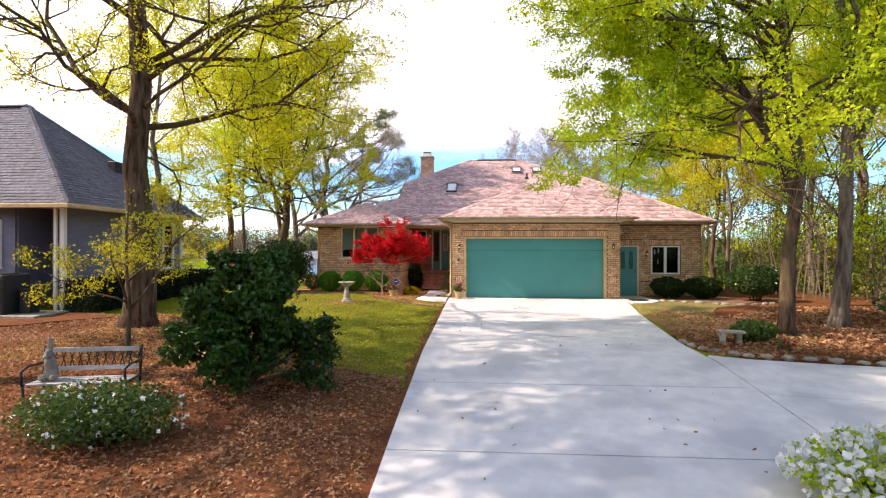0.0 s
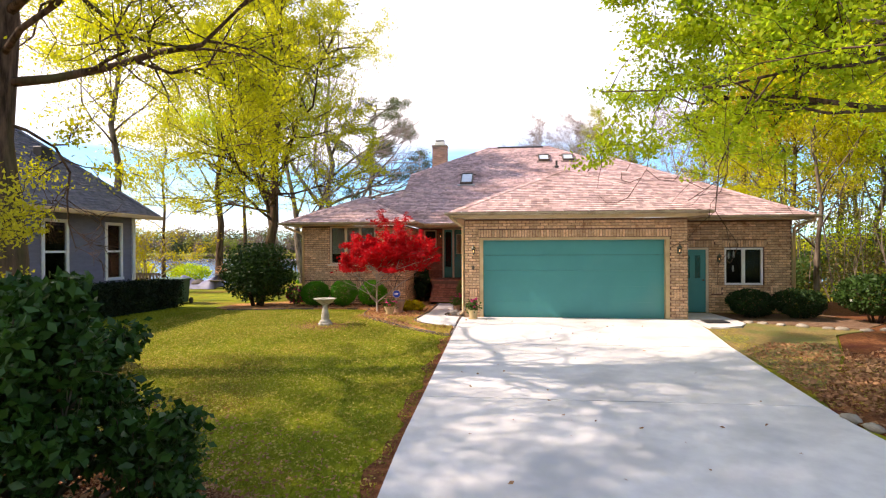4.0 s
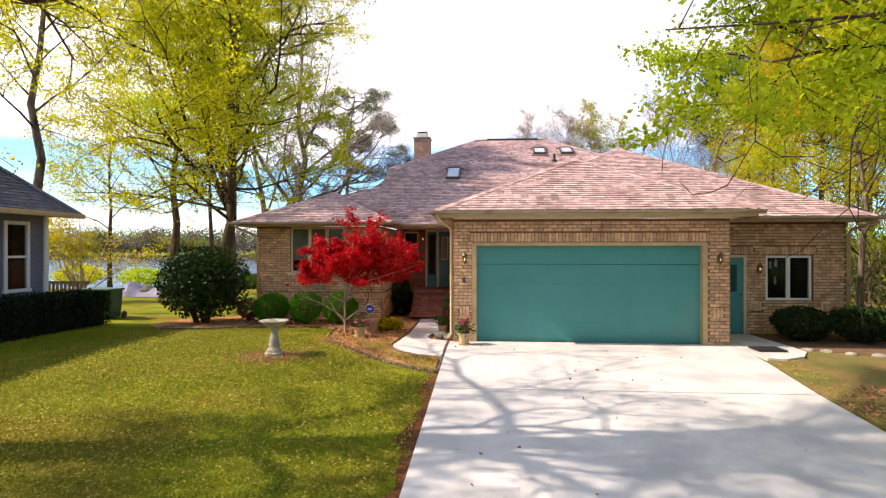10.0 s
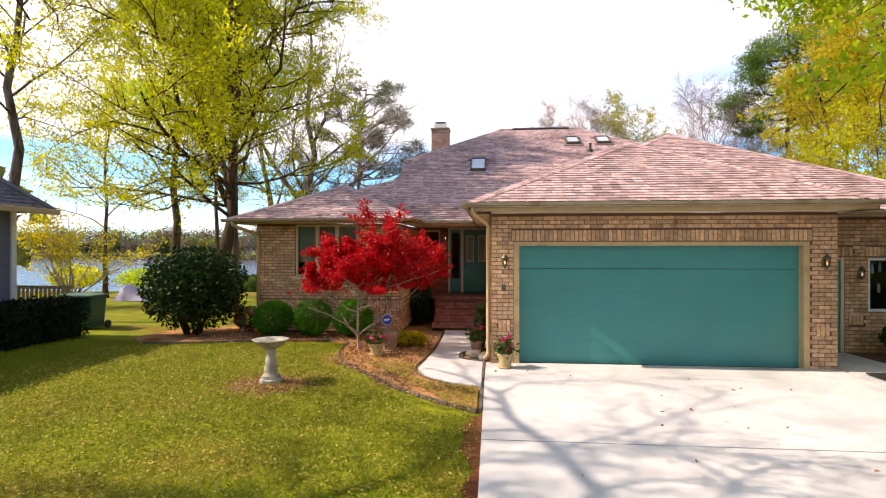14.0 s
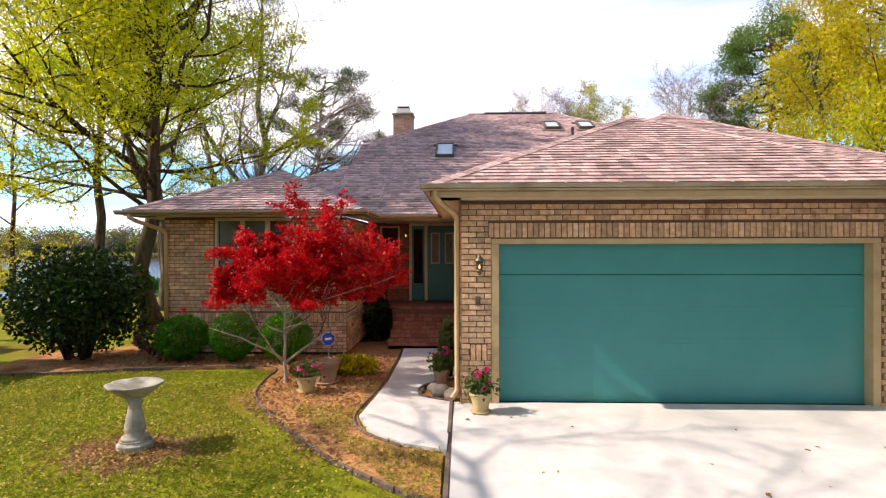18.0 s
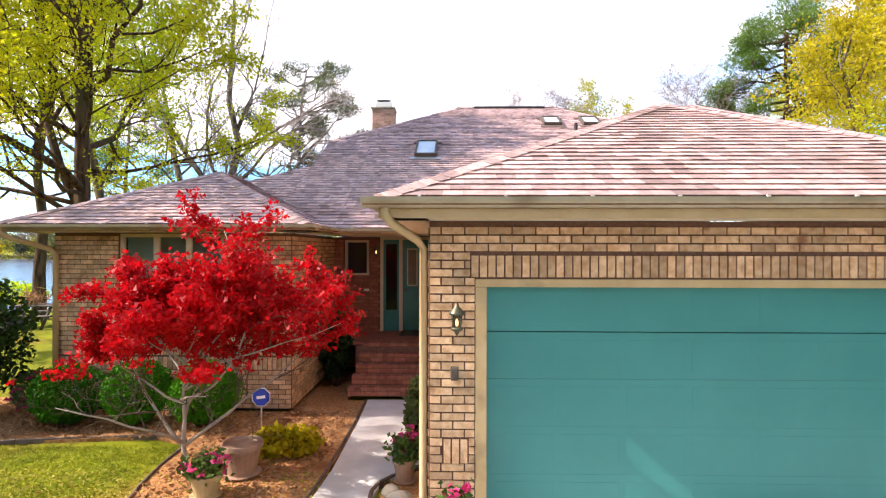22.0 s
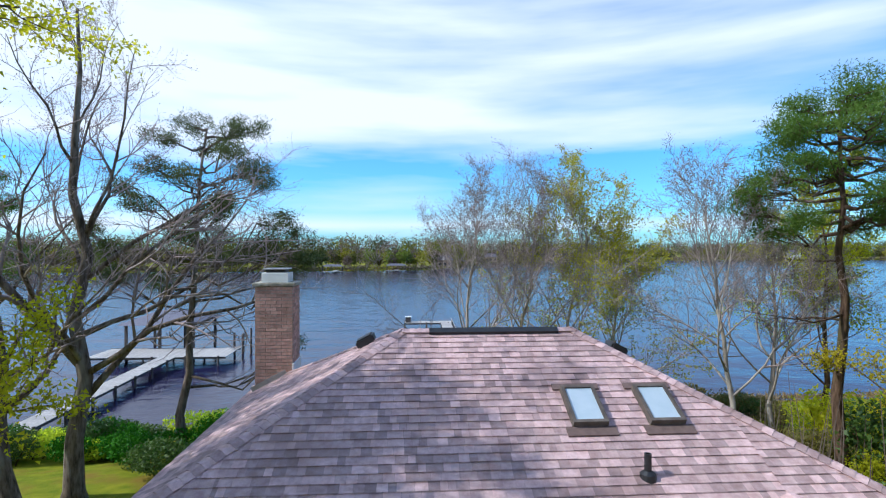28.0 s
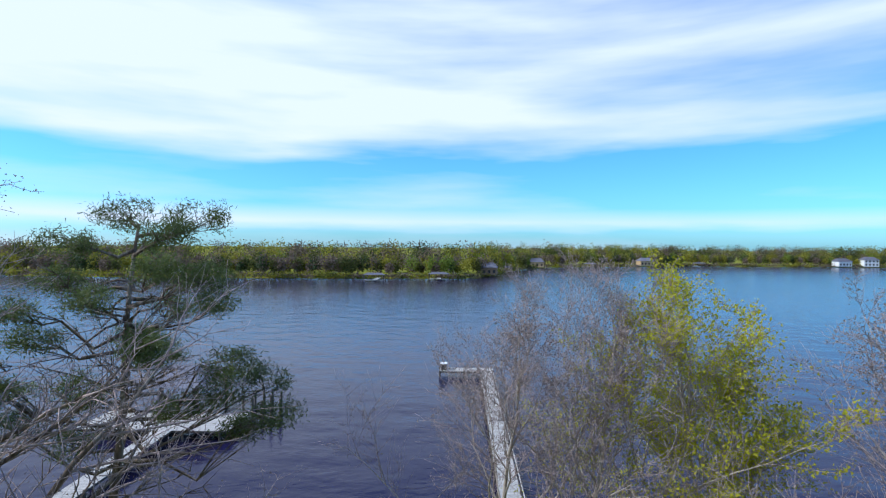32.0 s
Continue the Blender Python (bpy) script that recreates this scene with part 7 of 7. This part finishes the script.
for k, v in groups.items():
    tagged(scatter_mesh("far_woods", np.concatenate(v), 0.55, M["far_" + k], None, rf, 0.7, kind="stuff", three=True), words[k], "woods")


def far_house(at, w, d, h, yaw, wall, label):
    t = thing("far_house", label, "house", (at[0], at[1], -2.2), "far houses")
    m = Matrix.Translation((at[0], at[1], -2.2)) @ Matrix.Rotation(radians(yaw), 4, "Z")
    bm = bmesh.new()
    box(bm, -w / 2, -d / 2, 0, w / 2, d / 2, h, m)
    part("wall", bm, M[wall], t)
    vs = [m @ Vector(p) for p in ((-w / 2 - 0.5, -d / 2 - 0.5, h), (w / 2 + 0.5, -d / 2 - 0.5, h), (w / 2 + 0.5, d / 2 + 0.5, h), (-w / 2 - 0.5, d / 2 + 0.5, h), (-w / 2 + 2, 0, h + 2.8), (w / 2 - 2, 0, h + 2.8))]
    meshed("roof", vs, [(0, 1, 5, 4), (1, 2, 5), (2, 3, 4, 5), (3, 0, 4), (3, 2, 1, 0)], M["shingle_grey"], t)
    for i in range(4):
        for j in range(2 if h > 5 else 1):
            bm = bmesh.new()
            x = -w / 2 + w * (i + 0.5) / 4
            box(bm, x - 0.7, -d / 2 - 0.06, 1 + j * 3, x + 0.7, -d / 2 - 0.01, 2.6 + j * 3, m)
            part("window", bm, M["black"], t)


for i, (x, y, w, h, wall) in enumerate(((352, 507, 13, 4.5, "white"), (378, 509, 12, 6, "white"), (405, 510, 14, 4.5, "cream"), (62, 426, 13, 4, "cream"), (165, 480, 12, 4, "cream"), (18, 312, 11, 4, "wood_fence"), (-150, 292, 12, 5, "white"))):
    far_house((x, y), w, 9, h, (-1) ** i * 8, wall, "pale house with grey roof on the far shore")
for i, (x, y) in enumerate(((-38, 268), (32, 366), (110, 455), (-8, 280), (215, 494))):
    t = thing("far_dock", "small roofed dock on the far shore", "dock", (x, y, WATER), "far docks")
    part("deck", boxes((x - 1, y - 4, -2.75, x + 1, y + 14, -2.6), (x - 5, y - 7, -2.75, x + 5, y - 4, -2.6)), M["wood_grey"], t)
    for xx in (-4.6, 4.6):
        for yy in (-6.7, -4.3):
            part("pile", boxes((x + xx - 0.15, y + yy - 0.15, -5, x + xx + 0.15, y + yy + 0.15, -0.2)), M["wood_dark"], t)
    rv = [(x - 5.2, y - 7.3, -0.2), (x + 5.2, y - 7.3, -0.2), (x + 5.2, y - 3.7, -0.2), (x - 5.2, y - 3.7, -0.2), (x - 3, y - 5.5, 0.8), (x + 3, y - 5.5, 0.8)]
    meshed("roof", rv, [(0, 1, 5, 4), (1, 2, 5), (2, 3, 4, 5), (3, 0, 4), (3, 2, 1, 0)], M["shingle_grey"], t)

# ---- the neighbouring house ----
nb = thing("neighbour_house", "grey-blue lap-sided house with a steep grey shingle roof", "house", (-18, -1, 0))
zn = -0.1
part("core", boxes((-26, -2.9, zn, -15.42, 1.75, 3.0), (-26, -4.2, zn, -15.45, -2.9, 3.0), (-15.42, -2.95, zn, -14.03, 1.75, 3.0)), M["siding"], nb)


def lap_siding(name, a, b, z0, z1, out, holes=()):
    """Overlapping boards along a wall from a to b; holes as spans along it with heights."""
    a, b, o = Vector((*a, 0)), Vector((*b, 0)), Vector((*out, 0))
    d = (b - a).normalized()
    m = Matrix((d, -o, Vector((0, 0, 1)))).transposed().to_4x4()
    m.translation = a
    ln = (b - a).length
    w = part(name, boxes((0, 0, 0, 0.01, 0.01, 0.01)), M["siding"], nb, "grey-blue lap siding wall")
    w.data.transform(m)
    z = z0
    while z < z1:
        segs, at = [], 0.0
        for h0, h1, hz0, hz1 in sorted(holes):
            if hz0 < z + 0.08 < hz1:
                segs.append((at, h0))
                at = h1
        segs.append((at, ln))
        for s0, s1 in segs:
            bm = bmesh.new()
            vs = box(bm, s0, -0.03, z, s1, 0.03, z + 0.165)
            for v in vs:
                if v.co.z > z + 0.1 and v.co.y < 0:
                    v.co.y = -0.012
                v.co = m @ v.co
            part("board", bm, M["siding"], w)
        z += 0.155
    return w, m


WINS = [(2.55, 3.45), (4.85, 5.60)]
sidew, sm_ = lap_siding("side_wall", (-14.0, -4.3), (-14.0, 1.8), zn, 3.0, (1, 0), [(a, b, 1.0, 2.75) for a, b in WINS])
# the side wall runs towards +y, so spans measure from its near end
for a, b in WINS:
    y0, y1 = -4.3 + a, -4.3 + b
    w = part("window", boxes((-14.02, y0, 1.0, -13.94, y0 + 0.09, 2.75), (-14.02, y1 - 0.09, 1.0, -13.94, y1, 2.75), (-14.02, y0 + 0.09, 2.66, -13.94, y1 - 0.09, 2.75), (-14.03, y0 - 0.03, 0.95, -13.92, y1 + 0.03, 1.04), bevel=0.006), M["white"], nb, "white double-hung window with blind")
    part("sash_rail", boxes((-14.01, y0 + 0.09, 1.82, -13.965, y1 - 0.09, 1.88)), M["white"], w)
    part("pane", boxes((-13.995, y0 + 0.09, 1.04, -13.985, y1 - 0.09, 2.66)), M["glass"], w)
    for i in range(14):
        z = 1.95 + i * 0.05
        part("blind_slat", boxes((-14.028, y0 + 0.1, z, -14.006, y1 - 0.1, z + 0.012)), M["tarp"], w)
for y in (-4.36, 1.75):
    part("corner_board", boxes((-14.06, y, zn, -13.93, y + 0.13, 3.0), bevel=0.006), M["white"], nb)
frontw, fm_ = lap_siding("front_wall", (-26, -4.25), (-15.5, -4.25), zn, 3.0, (0, -1), [(9.2, 10.0, 1.2, 2.6)])
w = part("window", boxes((-16.85, -4.34, 1.2, -16.76, -4.22, 2.6), (-15.99, -4.34, 1.2, -15.9, -4.22, 2.6), (-16.76, -4.34, 2.51, -15.99, -4.22, 2.6), (-16.88, -4.36, 1.14, -15.87, -4.2, 1.2), bevel=0.006), M["white"], nb)
part("pane", boxes((-16.76, -4.28, 1.2, -15.99, -4.27, 2.51)), M["glass"], w)
part("recess_wall", boxes((-15.45, -2.98, zn, -14.0, -2.94, 3.0)), M["siding"], nb)
part("downspout", boxes((-14.2, -4.42, zn, -14.12, -4.34, 3.0), bevel=0.01), M["white"], nb)
NE = 3.02
roof_n = part("roof", boxes((-26, -4.85, NE - 0.03, -13.45, 2.35, NE), bevel=0.0), M["trim"], nb, "steep grey shingle hip roof")
NH = 3.76
R1, R2 = (-17.8, -1.25, NE + NH), (-26, -1.25, NE + NH)
A_, B_, C_, D_ = (-13.4, -4.9, NE), (-13.4, 2.4, NE), (-26, 2.4, NE), (-26, -4.9, NE)
_S = S


def shingles_n(corners, kind, seed, pitch):
    global S
    S = pitch
    shingles(roof_n, corners, kind, "shingle_grey", seed=seed)
    S = _S


shingles_n([A_, B_, R1], "r", 41, NH / 4.4)
shingles_n([D_, A_, R1, R2], "f", 42, NH / 3.65)
shingles_n([B_, C_, R2, R1], "b", 43, NH / 3.65)
caps(roof_n, A_, R1, "shingle_grey", 0.2, 0.09)
caps(roof_n, B_, R1, "shingle_grey", 0.2, 0.09)
caps(roof_n, R1, R2, "shingle_grey", 0.2, 0.09)
for r in ((-13.4, -4.89, NE - 0.14, -13.28, 2.4, NE - 0.01), (-26, -5.02, NE - 0.14, -13.28, -4.9, NE - 0.01)):
    part("gutter", boxes(r, bevel=0.02), M["cream"], roof_n)
part("roof_vent", boxes((-15.4, -0.5, 4.5, -15.1, -0.1, 4.92), bevel=0.03), M["black"], roof_n)

ac = thing("air_conditioner", "black outdoor air-conditioning unit on a pad", "air conditioner", (-14.95, -5.3, 0))
zg = flat_z(-14.9, -5.3)
part("pad", boxes((-15.7, -5.9, zg - 0.05, -13.5, -4.6, zg + 0.09), bevel=0.01), M["cast"], ac)
part("casing", boxes((-15.4, -5.75, zg + 0.09, -14.5, -4.85, zg + 1.15), bevel=0.03), M["black"], ac)
for i in range(12):
    part("louvre", boxes((-15.36, -5.77, zg + 0.18 + i * 0.075, -14.54, -5.752, zg + 0.21 + i * 0.075)), M["iron"], ac)
part("fan_grille", lathe([(0.38, 0), (0.36, 0.03), (0.1, 0.05), (0.02, 0.05)], 18, (-14.95, -5.3, zg + 1.15)), M["iron"], ac)
u2 = thing("utility_box", "small dark utility box beside the cooler", "utility box", (-14.25, -5.2, 0))
part("body", boxes((-14.4, -5.35, zg + 0.09, -14.1, -5.0, zg + 0.72), bevel=0.02), M["black"], u2)
part("lid", boxes((-14.42, -5.37, zg + 0.72, -14.08, -4.98, zg + 0.75), bevel=0.008), M["iron"], u2)

# hedge along the side wall, in clipped lengths
for i in range(7):
    y = -4.1 + i * 1.02
    rngh = np.random.default_rng(600 + i)
    zh = flat_z(-13.2, y)
    h = thing("hedge_shrub", "dark green clipped hedge shrub along the siding", "hedge", (-13.25, y, zh), "hedge")
    n = 3200
    c = np.stack([rngh.uniform(-0.55, 0.55, n), rngh.uniform(-0.6, 0.6, n), rngh.uniform(0.02, 0.92, n)], 1)
    face = rngh.integers(0, 4, n)
    c[face == 0, 0] = 0.5 + rngh.normal(size=(face == 0).sum()) * 0.05
    c[face == 1, 2] = 0.88 + rngh.normal(size=(face == 1).sum()) * 0.04
    c[face == 2, 1] = np.sign(c[face == 2, 1]) * 0.58
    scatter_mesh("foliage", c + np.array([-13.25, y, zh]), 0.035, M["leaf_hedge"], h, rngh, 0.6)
    # solid near-black core, its colour standing in for shade between the leaves
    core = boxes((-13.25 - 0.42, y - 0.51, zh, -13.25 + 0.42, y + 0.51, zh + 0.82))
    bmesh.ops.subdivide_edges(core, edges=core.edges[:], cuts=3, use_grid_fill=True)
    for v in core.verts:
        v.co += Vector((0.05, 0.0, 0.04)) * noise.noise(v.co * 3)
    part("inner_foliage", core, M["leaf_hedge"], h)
    V, F = [], []
    for k in range(4):
        tube_data([Vector((-13.25 + 0.1 * k - 0.15, y, zh - 0.05)), Vector((-13.25 + 0.2 * k - 0.3, y + 0.1, zh + 0.7))], [0.025, 0.01], 5, V, F)
    meshed("stems", [tuple(v) for v in V], F, M["bark"], h)
# bins
for i, (x, y) in enumerate(((-14.15, 4.0), (-13.6, 3.75))):
    zg = flat_z(x, y)
    t = thing("wheelie_bin", "dark green wheeled refuse bin by the hedge", "bin", (x, y, zg), "bins")
    bm = boxes((-0.27, -0.3, 0.05, 0.27, 0.3, 0.85), bevel=0.03)
    for v in bm.verts:
        v.co.x *= 0.82 + 0.2 * v.co.z
        v.co.y *= 0.82 + 0.2 * v.co.z
        v.co += Vector((x, y, zg))
    part("body", bm, M["green_plastic"], t)
    part("lid", boxes((x - 0.3, y - 0.34, zg + 0.85, x + 0.3, y + 0.33, zg + 0.92), bevel=0.025), M["green_plastic"], t)
    for s in (-1, 1):
        bm = lathe([(0.1, -0.03), (0.11, -0.02), (0.11, 0.02), (0.1, 0.03)], 14)
        ob = part("wheel", bm, M["black"], t)
        ob.matrix_basis = Matrix.Translation((x + 0.3 * s, y + 0.28, zg + 0.1)) @ Matrix.Rotation(radians(90), 4, "Y")
fence = thing("deck_fence", "short weathered wooden railing behind the house", "fence", (-14.0, 5, 0))
for i in range(12):
    x = -16.9 + i * 0.14
    part("slat", boxes((x, 5.0, 0.0, x + 0.08, 5.03, 0.95)), M["wood_fence"], fence)
part("rail", boxes((-17.0, 5.035, 0.88, -15.2, 5.08, 0.98)), M["wood_fence"], fence)
part("rail", boxes((-17.0, 5.035, 0.2, -15.2, 5.08, 0.3)), M["wood_fence"], fence)

# ---- fallen leaves and grass ----
rl = np.random.default_rng(88)


def strewn(name, n, x0, x1, y0, y1, material, size, label, category, lift=0.05, squash=0.55, flat=0.75, inside=None, three=False):
    x, y = rl.uniform(x0, x1, n), rl.uniform(y0, y1, n)
    if inside is not None:
        k = inside(x, y)
        x, y = x[k], y[k]
    c = np.stack([x, y, ground_z(x, y) + lift], 1)
    tagged(scatter_mesh(name, c, size, M[material], None, rl, squash, kind="stuff", flat=flat, three=three), label, category)


strewn("fallen_leaves", 42000, -13, -3.1, -15.5, -5, "fallen", 0.03, "dry fallen leaves strewn over the ground", "leaves", 0.04, three=True, inside=lambda x, y: (y < -10.4) | (x < np.interp(y, [-10.4, -9.7, -9.0, -7.7, -6.0, -4.9], [-3.4, -5.6, -6.9, -7.6, -8.6, -9.6])))
strewn("fallen_leaves", 9000, 2.3, 10, -9.3, -2, "fallen", 0.045, "dry fallen leaves under the oaks", "leaves", 0.045, inside=lambda x, y: (y > -9.0 - 0.15 * (x - 2)) & ((y < -6.2 + (x - 2.5) * 0.9) | (x > 6.8)))
strewn("fallen_leaves", 26000, -11, -3.1, -10, 1.2, "straw", 0.02, "small dry leaves scattered over the lawn", "leaves", 0.03)
strewn("bark_chips", 9000, -9.5, -3.2, -2.4, 3.4, "fallen", 0.03, "loose bark chips on the mulch bed", "bark chips", 0.05, inside=lambda x, y: ((y > 2.2) | ((x > -5.9 + 0.75 * np.clip(-y, 0, 3)) & (y > -2.0))) & ~((x > -4.2) & (y > -1.7)))
pa, pr = rl.uniform(0, 2 * math.pi, 2600), np.abs(rl.normal(size=2600)) * 0.52
px, py = -6.35 + pr * 1.15 * np.cos(pa), -1.68 + pr * np.sin(pa)
tagged(scatter_mesh("fallen_leaves", np.stack([px, py, ground_z(px, py) + 0.005], 1), 0.02, M["fallen"], None, rl, 0.5, kind="stuff", flat=0.75, three=True), "dry leaf bits round the bird bath", "leaves")
strewn("dry_straw", 7000, -5.3, -3.1, -2.7, -0.2, "straw", 0.05, "dry straw and weeds over the front of the bed", "straw", 0.045, squash=0.1, flat=0.2, three=True, inside=lambda x, y: (x > -3.3 - 0.75 * (y + 2.7)) & ~((x > -4.2) & (y > -1.65 + 0.55 * np.clip(-3.5 - x, 0, 1))))
bx, by = rl.uniform(0.5, 18, 26000), rl.uniform(30.8, 41.8, 26000)
bk = ~((bx > 1.4) & (bx < 4.6) & (by > 31.0))
bx, by = bx[bk], by[bk]
tagged(scatter_mesh("bank_brush", np.stack([bx, by, ground_z(bx, by) + rl.random(len(bx)) ** 2 * 0.75], 1), 0.11, M["reed"], None, rl, 0.3, kind="stuff", three=True), "low brown brush covering the lake bank", "brush")
strewn("fallen_leaves", 9000, -6.5, -3.1, -11, -7.4, "fallen", 0.022, "brown leaf bits thinning out over the lawn's edge", "leaves", 0.03, three=True, inside=lambda x, y: rl.random(x.shape) < np.clip(0.9 - 0.42 * (y - np.interp(x, [-6.9, -5.6, -4.2, -3.2], [-9.0, -9.7, -10.2, -10.8])), 0, 1) ** 2)
strewn("dry_straw", 9000, 2.2, 5.2, -7.6, -1.5, "straw", 0.035, "dry pine straw fringing the worn lawn and the drive", "straw", 0.03, squash=0.12, flat=0.5, three=True, inside=lambda x, y: (x - np.interp(y, [-7.6, -3.9, -1.5], [2.2, 2.6, 3.0]) > 0.02) & (x - np.interp(y, [-7.6, -3.9, -1.5], [2.2, 2.6, 3.0]) < 0.28 + 0.25 * np.abs(np.sin(3 * y)) + 1.6 * np.clip(-4.2 - y, 0, 3)))
strewn("fallen_leaves", 2600, 2.2, 4.6, -7.6, -3.2, "fallen", 0.035, "brown leaves drifting on the worn lawn", "leaves", 0.035, inside=lambda x, y: (x - np.interp(y, [-7.6, -3.9, -1.5], [2.2, 2.6, 3.0]) > 0.02) & (y < -4.0 + 0.9 * (x - 2.6)))
strewn("drive_leaves", 70, -2.9, 2.2, -14, -0.5, "fallen", 0.03, "a few dry leaves lying on the driveway", "leaves", 0.045)
strewn("grass_blades", 205000, -13, -3.05, -11.2, 2.0, "blade", 0.032, "short lawn grass blades", "grass", -0.004, squash=0.16, flat=-0.3, three=True, inside=lambda x, y: ~((x > -6.1 + 0.85 * np.clip(-y, 0, 4)) & (y > -2.8)) & (y > np.interp(x, [-13, -9.6, -8.6, -7.6, -6.9, -5.6, -4.2, -3.2, -3.0], [-5.2, -4.9, -6.0, -7.7, -9.0, -9.7, -10.2, -10.6, -11.4]) + 0.12 * np.sin(9 * x)) & (((x + 6.35) / 0.62) ** 2 + ((y + 1.68) / 0.5) ** 2 > 0.5 + 0.7 * np.abs(np.sin(31 * x) * np.sin(27 * y))))
